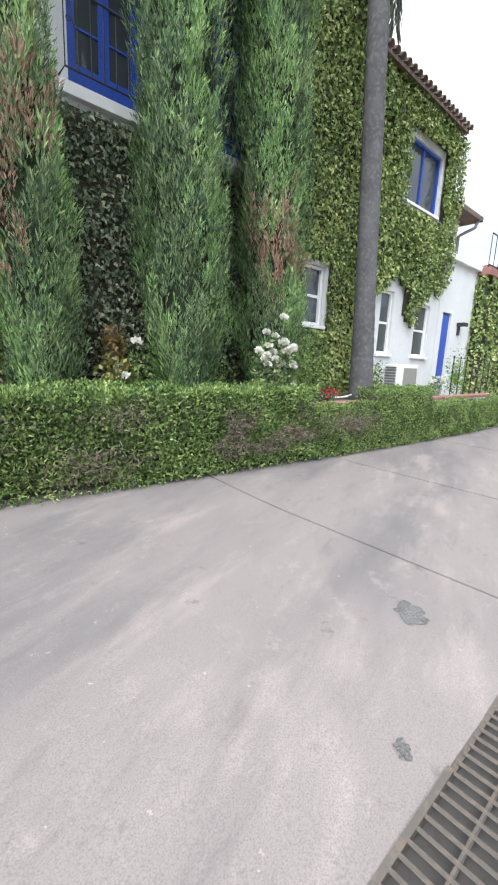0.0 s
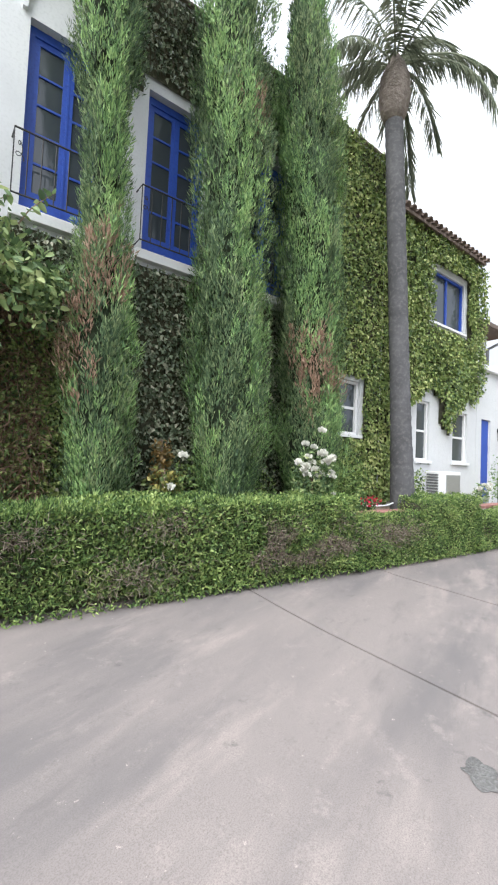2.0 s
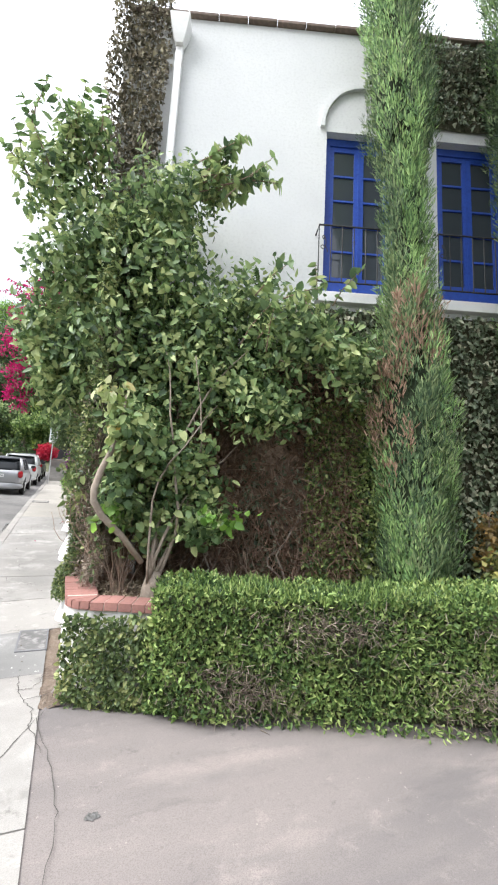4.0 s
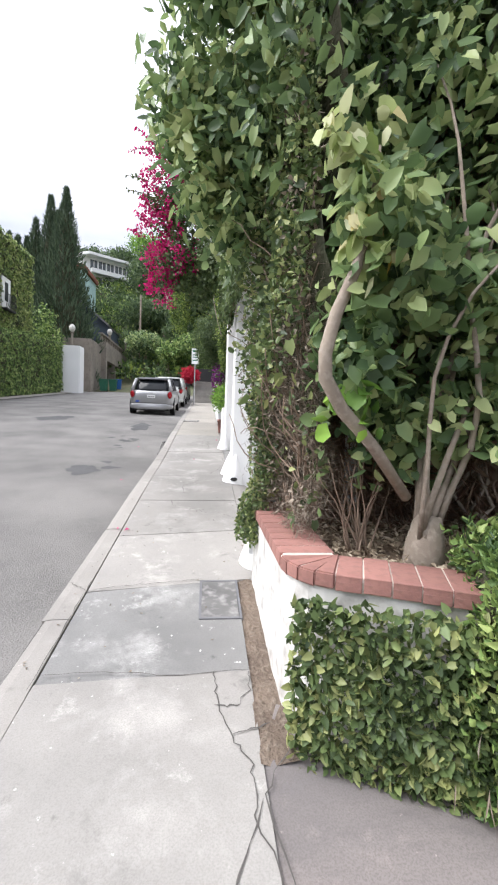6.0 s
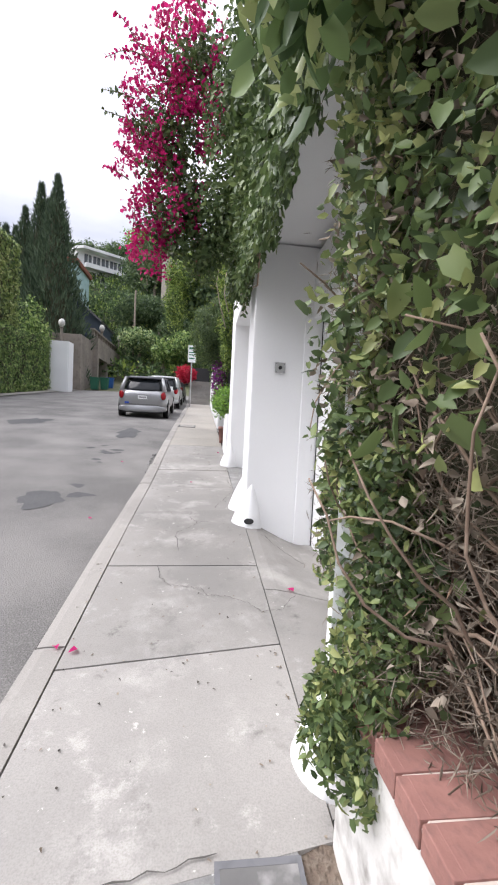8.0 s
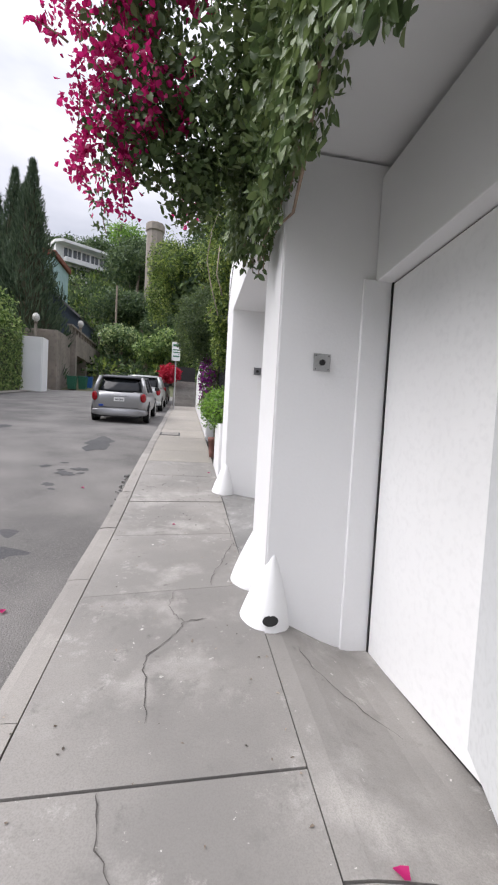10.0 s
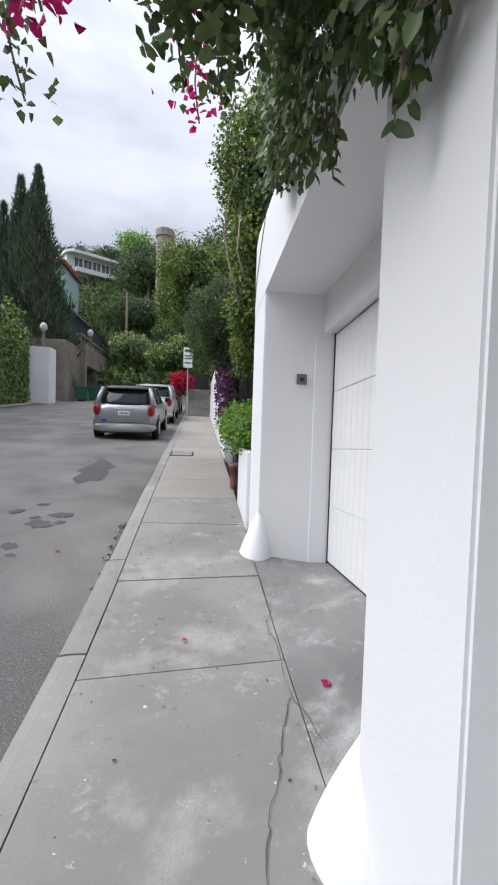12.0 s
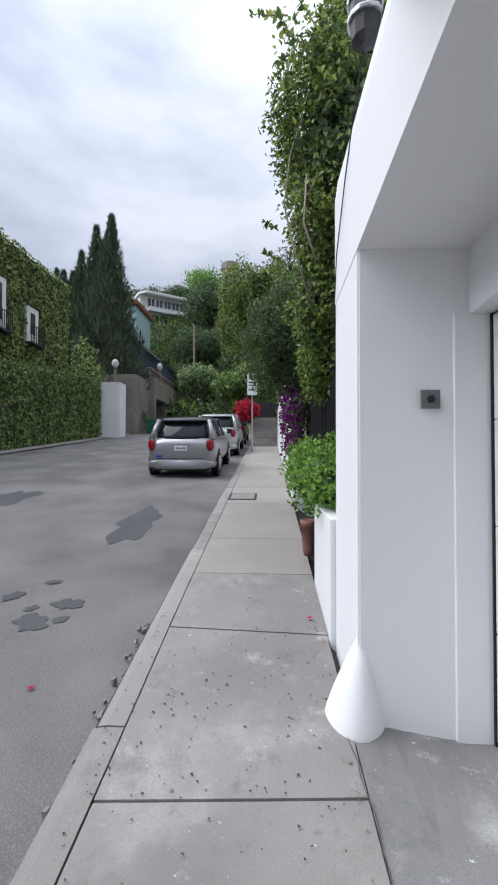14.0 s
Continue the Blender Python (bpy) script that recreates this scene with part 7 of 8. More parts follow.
for i in range(16):
    sprig((random.uniform(0.4, 0.9), random.uniform(10.3, 11.2), random.uniform(3.6, 6.0)), (random.uniform(-0.9, 0.1), random.uniform(-0.5, 0.2), random.uniform(-0.7, 0.6)), random.uniform(0.2, 0.35), 0.06, L_COL, M_TWIG, col, 8)
pot = thing("terracotta_pot", "small weathered terracotta pot at the foot of the planter", "flower pot")
part("pot_body", lathe([(0.06, 0.0), (0.075, 0.05), (0.092, 0.19), (0.105, 0.19), (0.107, 0.235), (0.092, 0.235), (0.085, 0.17)], 18, Matrix.Translation((0.74, 11.25, slope(11.25))) @ Matrix.Diagonal((0.85, 0.85, 1.6, 1.0))), M_BRICK, pot, smooth=True)
fence = thing("iron_fence", "black iron fence panels beyond the planter", "fence")
part("backing", boxes((0.99, 1.02, 9.66, 13.9, slope(9.8), slope(11) + 2.8)), mat("black_mesh", (0.012, 0.012, 0.014), rough=0.9), fence, "black privacy mesh")
for i in range(34):
    y = 9.7 + i * 0.124
    part("picket", boxes((0.955, 0.975, y, y + 0.02, slope(y) + 0.1, slope(y) + 2.75)), M_IRON, fence)
wf = thing("wall_far", "white stucco garden wall beside the upper sidewalk", "wall", kind="structure")
soft_block("wall_run", [(0.74, 13.95), (0.94, 13.95), (0.94, 25.8), (0.74, 25.8)], 0.8, 3.9, M_STUCCO, wf)
mg = thing("bougainvillea", "purple bougainvillea trailing over the white wall", "bougainvillea")
crown("bract_mass", 1100, [((0.68, 13.4, 2.5), (0.2, 0.4, 0.6)), ((0.7, 14.2, 3.4), (0.2, 0.5, 0.5))], 0.06, leaf_mat("purple_bracts", [(0.16, 0.02, 0.16), (0.30, 0.04, 0.28)]), mg, 0.9)
crown("leaves", 900, [((0.75, 13.6, 2.7), (0.25, 0.5, 0.8))], 0.07, L_SHADE, mg, 0.7)
top = thing("topiary_tree", "dense clipped round tree over the sidewalk wall", "tree")
crown("leaves", 22000, [((0.50, 13.7, 3.85), (0.62, 0.8, 0.80)), ((0.95, 13.6, 4.15), (0.6, 0.8, 0.72))], 0.042, L_SHADE, top, 0.6, shell=0.9)
# Slightly darker leaves fill the crown as its inner shade.
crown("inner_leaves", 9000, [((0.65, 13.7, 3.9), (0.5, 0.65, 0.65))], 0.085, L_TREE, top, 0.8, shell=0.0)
bm = bmesh.new()
tube(bm, [(1.2, 13.7, 0.9), (1.05, 13.7, 2.6), (0.7, 13.7, 3.7)], [0.10, 0.08, 0.06], 8)
part("trunk", bm, M_BARK, top)
TREE_LUMPS = [((-0.9, 25.6, 9.4), (1.15, 1.4, 1.35)), ((-1.35, 25.6, 7.9), (0.7, 1.1, 1.5)), ((0.6, 25.6, 9.2), (1.3, 1.3, 1.5)), ((0.4, 25.8, 7.4), (1.1, 1.0, 1.6))]
tre = thing("street_tree", "leafy tree rising above the upper wall", "tree")
crown("leaves", 18000, TREE_LUMPS, 0.12, L_COL, tre, 0.6, shell=0.6)
# Darker leaf fill, coloured for the shade within this crown.
crown("inner_leaves", 3500, [((0.3, 25.7, 8.6), (1.2, 1.1, 1.5))], 0.35, L_TREE, tre, 0.8, shell=0.0)
bm = bmesh.new()
tube(bm, [(1.2, 25.9, 2.0), (1.0, 25.8, 5.5), (0.3, 25.6, 9.0)], [0.2, 0.16, 0.08], 8)
part("trunk", bm, M_BARK, tre)
wild = thing("red_shrub", "bush of crimson bougainvillea by the steps", "bush")
crown("bract_mass", 2200, [((-0.75, 27.2, 4.1), (0.6, 0.6, 0.5))], 0.11, L_RED, wild, 0.9, shell=0.4)
steps = thing("street_steps", "concrete stairway climbing at the end of the sidewalk", "stairs", kind="structure")
for i in range(9):
    part("step", boxes((-0.5, 0.74, 25.8 + i * 0.3, 26.1 + i * 0.3, 1.8, slope(25.8) + 0.17 * (i + 1)), bevel=0.01), M_CURB, steps)
part("dark_gate", boxes((-0.45, 0.7, 28.6, 28.7, 3.6, 4.7)), M_IRON, steps)
sign = thing("street_sign", "parking sign on a thin steel pole at the kerb", "street sign")
bm = bmesh.new()
tube(bm, [(-0.33, 23.0, slope(23)), (-0.33, 23.0, slope(23) + 3.1)], 0.03, 8)
part("pole", bm, M_STEEL, sign)
part("sign_plate", boxes((-0.52, -0.14, 22.955, 22.97, slope(23) + 2.25, slope(23) + 3.1), bevel=0.005), M_WHITEP, sign)
for i, (z, h) in enumerate(((2.9, 0.10), (2.72, 0.05), (2.6, 0.05), (2.42, 0.06))):
    part("lettering", boxes((-0.47, -0.19, 22.948, 22.954, slope(23) + z, slope(23) + z + h)), mat("sign_green", (0.05, 0.22, 0.12), rough=0.6), sign, "illegible green lines")
cover = thing("manhole_cover", "square metal utility cover in the sidewalk", "utility cover")
bm = boxes((-0.36, 0.06, 14.05, 14.5, slope(14.25) - 0.02, slope(14.25) + 0.012))
for v in bm.verts:
    v.co.z += slope(v.co.y) - slope(14.25)
part("lid", bm, M_CURB, cover)
bm = boxes((-0.40, 0.10, 14.0, 14.55, slope(14.25) - 0.02, slope(14.25) + 0.008))
for v in bm.verts:
    v.co.z += slope(v.co.y) - slope(14.25)
part("frame", bm, M_IRON, cover)
lan = thing("wall_lantern", "black iron lantern on a scrolled bracket on the garage crest", "lantern")
part("lantern_cage", lathe([(0.02, -0.22), (0.07, -0.2), (0.085, -0.1), (0.085, 0.12), (0.1, 0.14), (0.05, 0.2), (0.015, 0.25)], 10, Matrix.Translation((0.80, 8.9, 4.33))), M_IRON, lan)
for z in (-0.1, 0.0, 0.1):
    part("band", lathe([(0.093, -0.012), (0.096, 0), (0.093, 0.012)], 12, Matrix.Translation((0.80, 8.9, 4.33 + z))), M_STEEL, lan)
bm = bmesh.new()
tube(bm, [(0.86 + 0.14 - 0.12 * math.cos(t), 8.85, 4.20 + 0.11 * math.sin(t)) for t in np.linspace(0, 6.0, 22)], 0.012, 6)
part("scroll_bracket", bm, M_IRON, lan)
bm = bmesh.new()
tube(bm, [(0.80, 8.95, 4.12), (0.762, 9.0, 3.85), (0.75, 9.2, 3.6), (0.75, 9.5, 3.3), (0.75, 9.61, 2.9)], 0.004, 5)
part("cable", bm, M_BLACK, lan)
bgc = thing("dark_cypress", "dark cypress top behind the garage crest", "cypress tree")
crown("leaves", 2500, [((1.35, 11.5, 7.2), (0.35, 0.4, 1.6))], 0.12, L_CYPD, bgc, 0.25, shell=0.4, grow=(0, 0, 1.2))
bm = bmesh.new()
tube(bm, [(1.4, 11.5, 0.9), (1.35, 11.5, 8.4)], [0.12, 0.02], 7)
part("trunk", bm, M_BARK, bgc)

# ---- left side of the street ----
sheet("left_pavement", [-12.6, -11.2, -9.9], [i * 3.0 + 0 for i in range(17)], lambda x, y: slope(y) - 0.02, M_NEWC, label="narrow far sidewalk across the street", category="sidewalk")
lb = thing("ivy_building", "house across the street wholly covered in green ivy", "house")
lx = -13.0
# The wall takes the dark of the shade between the ivy leaves.
part("wall", boxes((-22, lx, 12.0, 33.0, 1.0, 12.8)), M_DARKG, lb)
for y0, y1, z0, z1 in ((25.3, 26.6, 8.0, 10.6), (28.4, 29.5, 8.0, 10.0), (30.2, 31.0, 5.6, 6.9)):
    w = part("window", boxes((lx - 0.02, lx + 0.16, y0, y1, z0, z1)), M_WHITEP, lb)
    part("pane", boxes((lx + 0.161, lx + 0.17, y0 + 0.32, y1 - 0.32, z0 + 0.5, z1 - 0.3)), M_GLASS, w)
    part("balcony", boxes((lx + 0.15, lx + 0.5, y0 - 0.1, y1 + 0.1, z0 - 0.12, z0 - 0.02)), M_IRON, w)
    part("balcony_bars", boxes(*[(lx + 0.46, lx + 0.49, y, y + 0.03, z0 - 0.02, z0 + 0.9) for y in np.arange(y0 - 0.1, y1 + 0.1, 0.16)], (lx + 0.46, lx + 0.49, y0 - 0.1, y1 + 0.1, z0 + 0.86, z0 + 0.9)), M_IRON, w)


def across(x):
    def place(a, z, out):
        return np.stack([np.full(len(a), x) + out, a, z], 1), np.tile([1.0, 0, 0], (len(a), 1))
    return place


li = thing("ivy", "thick yellow-green ivy on the house across the street", "ivy")
wall_leaves("ivy_leaves", 26000, (12, 33.1, 3.0, 12.95), across(lx), 0.17, L_IVY, li, 0.15, lambda a, z: ~(((a > 25.2) & (a < 26.7) & (z > 7.9) & (z < 10.7)) | ((a > 28.3) & (a < 29.6) & (z > 7.9) & (z < 10.1)) | ((a > 30.1) & (a < 31.1) & (z > 5.5) & (z < 7.0))))
P0 = np.stack([rand(3000, -22, lx), rand(3000, 12, 33.2), 12.8 + rng.normal(0, 0.08, 3000)], 1)
leaves("ivy_leaves", P0, rand_dir(3000), rand_dir(3000) + np.array([0, 0, 1.0]), 0.2, 0.16, L_IVY, li)
n = 3000
P0 = np.stack([rand(n, -20, lx), np.full(n, 33.0) + rand(n, 0, 0.15), rand(n, 3, 12.9)], 1)
leaves("ivy_leaves", P0, rand_dir(n), rand_dir(n) + np.array([0, 1.0, 0]), 0.2, 0.16, L_IVY, li)
lh = thing("ivy_hedge", "tall ivy-clad garden wall across the street", "hedge")
bm = boxes((-11.6, -10.85, 6.0, 33.3, 0.5, 4.0))
for v in bm.verts:
    v.co.z += 0.10 * (v.co.y - 6.0) * (v.co.z > 2)
# Dark block, its colour the shade behind the leaves.
part("core", bm, M_DARKG, lh)
wall_leaves("leaves", 30000, (6, 33.3, 0.9, 6.85), across(-10.85), 0.13, L_HEDGE, lh, 0.13, lambda a, z: (z < 4.05 + 0.098 * (a - 6) + 0.05 * np.sin(a * 1.7)) & (z > slope(a) + 0.05), aspect=0.7)
n = 4000
aa = rand(n, 6, 33.3)
P0 = np.stack([rand(n, -11.7, -10.8), aa, 4.02 + 0.098 * (aa - 6) + 0.05 * np.sin(aa * 1.7) + rng.normal(0, 0.07, n)], 1)
leaves("leaves", P0, rand_dir(n) + np.array([0, 0, 0.4]), rand_dir(n), 0.16, 0.1, L_HEDGE, lh)
wp = thing("wall_white", "white stucco garden wall end across the street", "wall", kind="structure")
soft_block("wall_end", [(-10.85, 33.4), (-9.5, 33.4), (-9.5, 34.6), (-10.85, 34.6)], 2.0, 6.6, M_STUCCO, wp, 0.06)

M_RETAIN = mat("stained_concrete", (0.27, 0.235, 0.20), (0.20, 0.175, 0.15), (0.14, 0.12, 0.105), 0.95, big=0.7, fine=4, bump=0.3)
rw = thing("retaining_wall", "stained brown concrete retaining wall with garage bays", "wall", kind="structure")
part("wall_block", boxes((-12.5, -9.75, 37.4, 38.2, 2.5, 7.9), bevel=0.05), M_RETAIN, rw)
part("wall_run", boxes((-10.6, -9.75, 38.2, 41.0, 2.5, 7.9)), M_RETAIN, rw)
part("bay_lintel", boxes((-10.6, -9.3, 41.0, 56.0, 6.6, 8.3)), M_RETAIN, rw)
# A block coloured dark for the shade deep inside the bays.
part("bay_dark", boxes((-13.0, -11.5, 41.0, 56.0, 2.5, 6.6)), M_DARKG, rw)
for y in (41.0, 44.8, 48.6, 52.4, 55.5):
    part("bay_pier", boxes((-10.6, -9.3, y, y + 0.5, 2.5, 6.6)), M_RETAIN, rw)
for i in range(14):
    y = 41 + i * 1.05
    part("baluster", boxes((-9.9, -9.7, y, y + 0.3, 8.3, 9.0)), M_RETAIN, rw)
part("coping", boxes((-10.0, -9.6, 40.8, 56.0, 9.0, 9.15)), M_RETAIN, rw)


def globe_lamp(x, y, z0, h):
    t = thing("street_lamp", "old globe lamp on a concrete post", "street lamp", "globe lamps")
    part("post", lathe([(0.16, 0), (0.12, 0.2), (0.10, h - 0.5), (0.16, h - 0.45), (0.16, h - 0.4)], 10, Matrix.Translation((x, y, z0))), M_RETAIN, t)
    part("globe", lathe([(0.08, h - 0.4), (0.24, h - 0.2), (0.26, h), (0.18, h + 0.18), (0.05, h + 0.26)], 12, Matrix.Translation((x, y, z0))), M_OLDW, t)


globe_lamp(-11.2, 37.0, 3.4, 5.3)
globe_lamp(-9.7, 44.0, 8.2, 1.7)
globe_lamp(-9.6, 52.0, 9.1, 1.4)


def bin_(x, y, color, label):
    t = thing("wheelie_bin", label, "bin", "wheeled bins", at=pose(x, y, slope(y) - 0.02, 0, 0, random.uniform(-8, 8)))
    m = mat("bin_plastic", color, rough=0.5)
    bm = bmesh.new()
    lo = [bm.verts.new(c) for c in ((-0.26, -0.28, 0.05), (0.26, -0.28, 0.05), (0.26, 0.28, 0.05), (-0.26, 0.28, 0.05))]
    hi = [bm.verts.new(c) for c in ((-0.33, -0.36, 1.0), (0.33, -0.36, 1.0), (0.33, 0.36, 1.0), (-0.33, 0.36, 1.0))]
    bm.faces.new(lo[::-1])
    bm.faces.new(hi)
    for i in range(4):
        bm.faces.new((lo[i], lo[(i + 1) % 4], hi[(i + 1) % 4], hi[i]))
    part("bin_body", bm, m, t)
    part("lid", boxes((-0.36, 0.36, -0.4, 0.38, 1.0, 1.09), bevel=0.03), m, t)
    for s in (-1, 1):
        part("wheel", lathe([(0.12, -0.03), (0.12, 0.03)], 12, pose(s * 0.24, 0.30, 0.12, 0, 90)), M_BLACK, t)


bin_(-8.9, 38.6, (0.02, 0.12, 0.07), "green wheeled rubbish bin at the kerb")
bin_(-8.3, 39.6, (0.02, 0.12, 0.07), "green wheeled rubbish bin at the kerb")
bin_(-8.1, 40.8, (0.02, 0.10, 0.32), "blue wheeled recycling bin at the kerb")
hy = thing("fire_hydrant", "small yellow fire hydrant by the white wall", "hydrant")
part("barrel", lathe([(0.16, 0), (0.16, 0.06), (0.1, 0.08), (0.1, 0.5), (0.14, 0.53), (0.12, 0.65), (0.03, 0.72)], 12, Matrix.Translation((-10.3, 37.6, slope(37.6)))), mat("hydrant_yellow", (0.5, 0.32, 0.03), rough=0.5), hy)
part("outlet", lathe([(0.06, -0.18), (0.06, 0.18)], 10, Matrix.Translation((-10.3, 37.6, slope(37.6) + 0.4)) @ pose(0, 0, 0, 0, 90)), bpy.data.materials["hydrant_yellow"], hy)

# ---- canyon trees and houses ----
def far_cypress(x, y, z0, z1, r, n):
    t = thing("cypress", "tall dark cypress across the street", "cypress tree", "far cypresses")
    f = rng.uniform(0, 1, n) ** 1.2
    a = rng.uniform(0, 2 * math.pi, n)
    rad = 1.4 * r * np.minimum(1.0, 0.7 + f) * (1 - f) ** 1.0 * (1 + 0.2 * np.sin(a * 4 + f * 30)) * rng.uniform(0.6, 1.05, n) + 0.05
    P = np.stack([x + np.cos(a) * rad, y + np.sin(a) * rad, z0 + (z1 - z0) * f], 1)
    d = np.stack([np.cos(a) * 0.4, np.sin(a) * 0.4, np.ones(n)], 1) + rng.normal(0, 0.25, (n, 3))
    leaves("sprays", P, d, rand_dir(n), rng.uniform(0.5, 1.0, n) * (1 - 0.5 * f), rng.uniform(0.10, 0.22, n) * (1 - 0.6 * f), L_FARC, t, fold=0.1)
    # Dark hull inside the sprays, coloured as their inner shade.
    part("shade_core", lathe([(r * 0.55, z0), (r * 0.75, z0 + (z1 - z0) * 0.25), (r * 0.32, z0 + (z1 - z0) * 0.65), (0.03, z1 - 0.6)], 9, Matrix.Translation((x, y, 0))), M_DARKG, t)


far_cypress(-12.8, 40, 3.0, 21.6, 2.6, 9000)
far_cypress(-13.6, 40.4, 3.0, 19.8, 2.0, 5000)
far_cypress(-14.5, 41, 3.0, 21.3, 2.2, 6500)
far_cypress(-16.0, 41.5, 3.0, 19.3, 2.2, 5500)
far_cypress(-17.6, 41.5, 3.0, 17.6, 2.2, 5000)
far_cypress(-17.0, 42, 3.0, 17.8, 2.2, 4500)
far_cypress(-19.0, 43, 3.0, 18.5, 1.8, 3500)
far_cypress(-20.5, 43, 3.0, 18.0, 1.7, 3000)
far_cypress(-22.0, 44, 3.0, 18.5, 1.7, 3000)
random.seed(77)


def far_tree(x, y, z, r, h, m, size=0.5, n=2600, label="leafy canyon tree on the hillside"):
    t = thing("hillside_tree", label, "tree", "hillside trees")
    lumps = [((x + random.uniform(-.5, .5) * r, y + random.uniform(-.5, .5) * r, z + h * random.uniform(0.5, 0.95)), (r * random.uniform(.5, .8), r * random.uniform(.5, .8), h * random.uniform(.2, .35))) for _ in range(6)]
    crown("leaves", n, lumps, size, m, t, 0.6, shell=0.4)
    bm = bmesh.new()
    tube(bm, [(x, y, z - 1.5), (x, y, z + h * 0.4), (x + 0.3, y, z + h * 0.75)], [0.3, 0.22, 0.08], 7)
    part("trunk", bm, M_BARK, t)


far_tree(-12.4, 35.2, 4.0, 1.3, 5.0, L_HEDGE, 0.25, 2200)
for x, y, r, h, m in ((-9.0, 58, 3.2, 6, L_TREE), (-5.5, 57, 3.0, 5, L_TREE), (-2.5, 54, 3.0, 5.5, L_TREE), (-1.0, 46, 2.6, 5, L_HEDGE), (-4.0, 47, 2.4, 4, L_HEDGE), (-7.5, 66, 4.5, 9, L_TREE), (-2.5, 68, 4.5, 9, L_TREE), (-13, 88, 5.0, 7.5, L_BRIGHT), (-8, 82, 5, 6.5, L_TREE),
                      (-19, 92, 5, 5, L_TREE), (-26, 92, 5, 4.5, L_TREE), (-30, 84, 5, 5, L_TREE), (-5, 92, 5, 6, L_TREE), (2, 78, 5, 11, L_TREE), (6, 70, 5, 12, L_TREE), (-25, 63, 4, 6, L_TREE), (-28, 58, 5, 8, L_TREE), (-33, 60, 6, 9, L_TREE), (-26, 50, 4, 6, L_TREE), (-7, 50, 2.5, 4, L_VINE), (-13, 52, 2.2, 3.2, L_BRIGHT), (-26, 76, 4, 5, L_TREE), (-11, 74, 3, 5, L_TREE), (4, 50, 4, 8, L_TREE), (8, 58, 5, 11, L_TREE), (-40, 78, 7, 7, L_TREE), (-34, 50, 6, 8, L_TREE), (-40, 58, 7, 9, L_TREE), (-46, 66, 8, 8, L_TREE), (-30, 44, 5, 6.5, L_TREE), (14, 60, 6, 14, L_TREE), (-9.5, 73, 4, 7, L_TREE), (-54, 62, 8, 8, L_TREE), (-60, 78, 9, 8, L_TREE), (-50, 84, 8, 7, L_TREE), (-46, 50, 7, 9, L_TREE), (-64, 62, 9, 8, L_TREE)):
    far_tree(x, y, land_z(x, y), r, h, m, 0.30 if y < 60 else 0.42, 4200 if y < 60 else 3800)
brush = tagged(new("hillside_brush"), "tangled green brush covering the canyon slope", "brush", kind="stuff")
n = 900
C = np.stack([rng.uniform(-24, 4, n), rng.uniform(44, 92, n), np.zeros(n)], 1)
C[:, 2] = [land_z(x, y) + 0.5 for x, y, _ in C]
for sel, m in ((slice(0, 500), L_TREE), (slice(500, 750), L_HEDGE), (slice(750, 900), L_COL)):
    q = np.repeat(C[sel], 34, 0)
    d = rand_dir(len(q))
    d[:, 2] = np.abs(d[:, 2]) * 1.1
    q = q + d * rng.uniform(0.7, 1.7, (len(q), 1))
    leaves("brush_leaves", q, d + rand_dir(len(q)) * 0.7, rand_dir(len(q)), rng.uniform(0.3, 0.65, len(q)), rng.uniform(0.18, 0.36, len(q)), m, brush, kind="stuff")
tow = thing("lift_tower", "tall slim beige concrete tower on the hillside", "tower")
tx, ty = -5.0, 63.0
part("shaft", lathe([(1.15, 6.0), (1.15, 27.0), (1.3, 27.1), (1.3, 28.0), (1.2, 28.1)], 10, Matrix.Translation((tx, ty, 0))), mat("tower_concrete", (0.34, 0.30, 0.26), (0.28, 0.25, 0.22), (0.22, 0.2, 0.18), 0.9, big=0.3, fine=3), tow)
wh = thing("hillside_house", "white three-storey modern house with curved balconies", "house")
WH = pose(-21.8, 76.0, 0, 0, 0, 34)
wh.matrix_world = WH
HZ = 20.6
part("wall", boxes((0, 9.0, 0, 8.0, HZ - 8, HZ + 8.6)), M_STUCCO, wh)
for i in range(3):
    z = HZ + i * 2.85
    part("balcony", prism([(1.2, 0.0), (1.2, -1.2), (8.2, -1.3), (9.2, -0.9), (9.7, -0.2), (9.8, 1.6), (9.0, 1.6), (9.0, 0.0)], z, z + 0.75), M_STUCCO, wh)
    for k in range(5):
        w = part("window", boxes((1.3 + k * 1.5, 2.5 + k * 1.5, -0.07, 0.0, z + 0.8, z + 2.45)), M_GLASS, wh)
        part("frame", boxes((1.85 + k * 1.5, 1.95 + k * 1.5, -0.10, -0.071, z + 0.8, z + 2.45)), M_WHITEP, w)
part("side_window", boxes((-0.06, 0.0, 2.6, 3.4, HZ + 6.6, HZ + 7.6)), M_GLASS, wh)
part("roof", prism([(-0.3, -0.3), (0.6, -1.6), (8.6, -1.7), (9.7, -1.0), (10.1, 0.0), (10.1, 8.2), (-0.3, 8.2)], HZ + 8.5, HZ + 8.95), M_STUCCO, wh)
th = thing("hillside_house", "pale teal house with a red tile roof edge", "house")
part("wall", boxes((-19.5, -15.6, 55, 61, 8.0, 19.6)), mat("teal_wall", (0.42, 0.58, 0.58), (0.36, 0.52, 0.52), rough=0.85), th)
part("window", boxes((-17.2, -16.4, 54.93, 55.0, 16.4, 18.0)), M_GLASS, th)
part("roof", boxes((-19.8, -15.3, 54.6, 61.3, 19.6, 20.2), bevel=0.1), mat("red_roof", (0.28, 0.10, 0.07), rough=0.9), th)
dh = thing("hillside_house", "dark blue-grey house with a sloping roof", "house")
bm = bmesh.new()
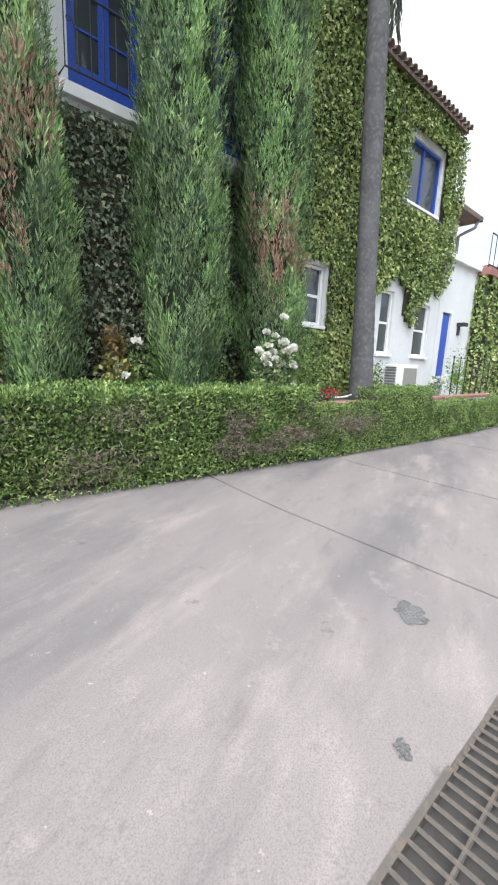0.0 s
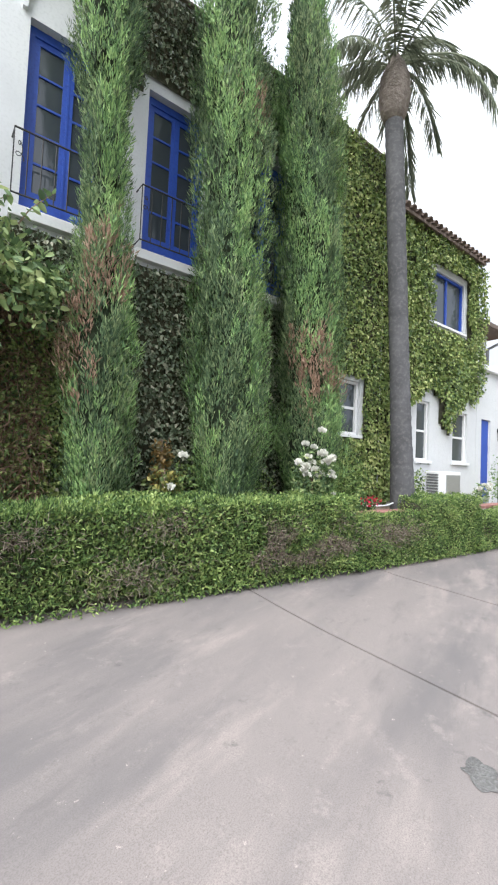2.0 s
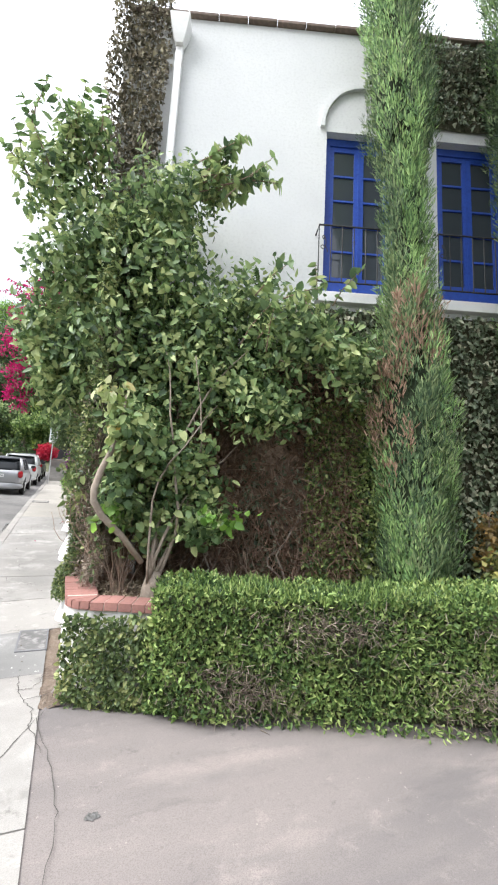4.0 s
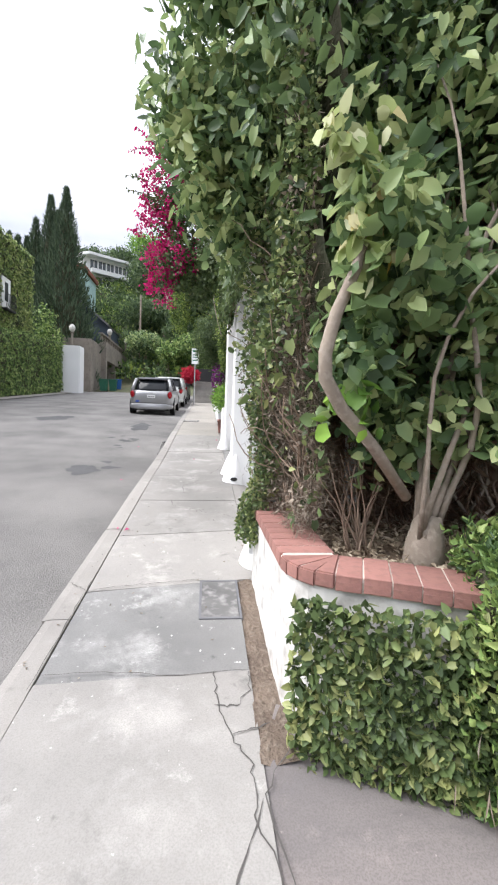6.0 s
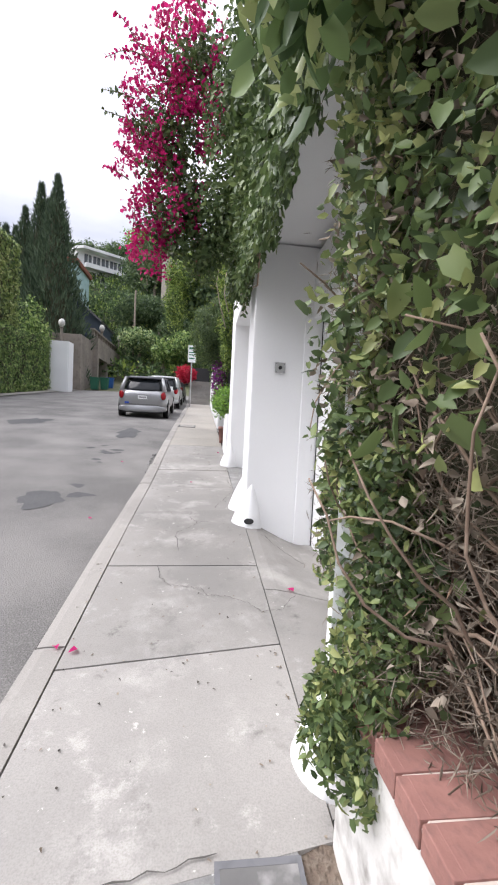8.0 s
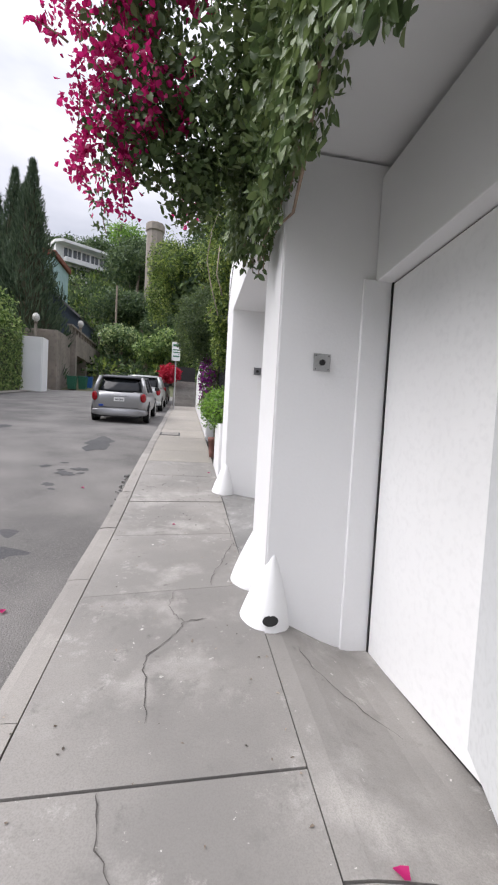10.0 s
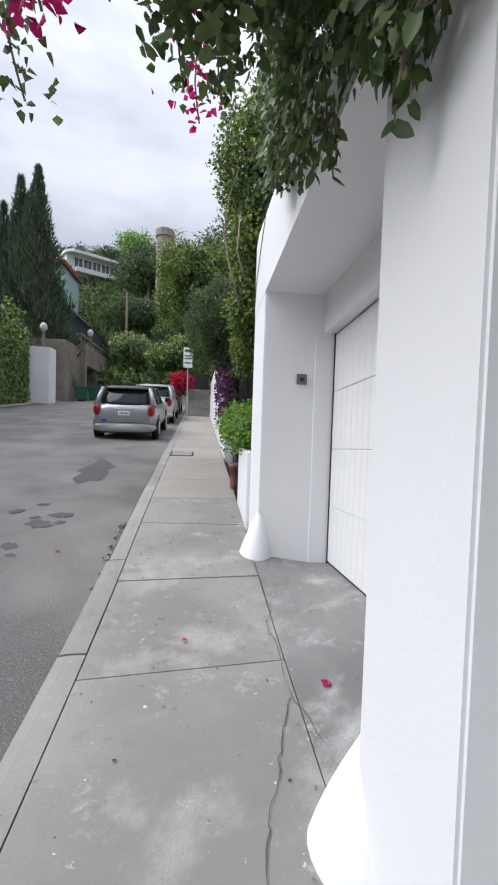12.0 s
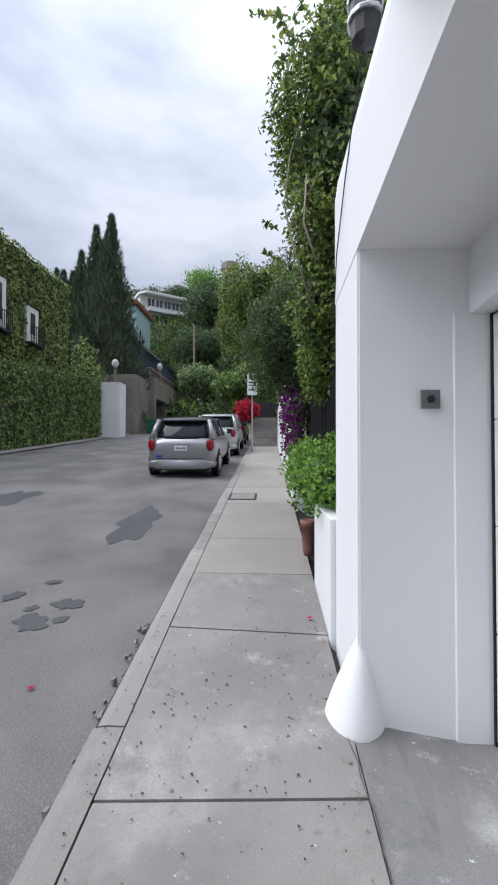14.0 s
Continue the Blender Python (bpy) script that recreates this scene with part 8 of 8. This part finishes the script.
v = [bm.verts.new(c) for c in ((-14.6, 48, 9), (-10.8, 48, 9), (-10.8, 48, 11.4), (-14.6, 48, 14.6), (-14.6, 54, 9), (-10.8, 54, 9), (-10.8, 54, 11.4), (-14.6, 54, 14.6))]
for f in ((0, 1, 2, 3), (5, 4, 7, 6), (1, 5, 6, 2), (4, 0, 3, 7), (3, 2, 6, 7)):
    bm.faces.new([v[i] for i in f])
part("wall", bm, mat("slate_wall", (0.06, 0.08, 0.11), (0.045, 0.06, 0.085), rough=0.8), dh)
part("window", boxes((-13.8, -13.0, 47.93, 48.0, 11.4, 12.8)), M_GLASS, dh)
bm = bmesh.new()
box(bm, 0, 5.6, -0.5, 6.6, 0, 0.18, pose(-15.0, 48, 14.8, 0, 40, 0))
part("roof", bm, M_GREYP, dh)
pole = thing("utility_pole", "thin dark utility pole on the hillside", "pole")
bm = bmesh.new()
tube(bm, [(-7.6, 50, 4), (-7.6, 50, 15.5)], 0.1, 7)
part("post", bm, M_BARK, pole)
# petals and dry leaves on the paving
random.seed(91)
for x, y, big in ((-0.33, 3.97, 1), (-0.45, 4.0, .8), (0.86, 7.2, 1.3), (0.13, 7.68, .7), (-1.1, 9.2, 1), (0.6, 9.9, 1), (-0.85, 6.2, 1), (0.93, 4.6, 1.1)):
    pet = thing("fallen_petal", "single fallen magenta bract on the paving", "petal", "fallen bracts")
    z = (apron_z(x, y) if x > 0.73 and y < 9 else slope(y) if x > -0.56 else street_z(x, y)) + 0.010
    leaves("bract", np.array([[x, y, z]]), np.array([[random.uniform(-1, 1), random.uniform(-1, 1), 0.15]]), np.array([[0, 0, 1.0]]), 0.05 * big, 0.045 * big, L_BOUG, pet)
grit = tagged(new("dark_grit"), "dark bits of bark and grit on the upper sidewalk", "litter", kind="stuff")
n = 260
yy = np.concatenate([rng.normal(9.2, 0.8, 200), rand(60, 3, 8)])
P = np.stack([rand(n, -0.5, 0.66), yy, slope(yy) + 0.007], 1)
leaves("grit_bits", P, rand_dir(n) * np.array([1, 1, 0.1]), np.tile([0, 0, 1.0], (n, 1)), rand(n, 0.006, 0.022), rand(n, 0.005, 0.016), leaf_mat("dark_bits", [(0.03, 0.025, 0.02), (0.07, 0.055, 0.04)], glow=0.0), grit, kind="stuff")
litter = tagged(new("leaf_litter"), "small dry leaves and bits scattered on the paving", "litter", kind="stuff")
n = 240
xx, yy = rand(n, -0.5, 1.3), rand(n, 1.8, 12.0)
xx = np.where((yy > 9.0) | (xx > 0.73), np.minimum(xx, 0.68), xx)
P = np.stack([xx, yy, slope(yy) + 0.006], 1)
leaves("litter_bits", P, rand_dir(n) * np.array([1, 1, 0.1]), np.tile([0, 0, 1.0], (n, 1)), rand(n, 0.008, 0.024), rand(n, 0.005, 0.013), L_DEAD, litter, kind="stuff")
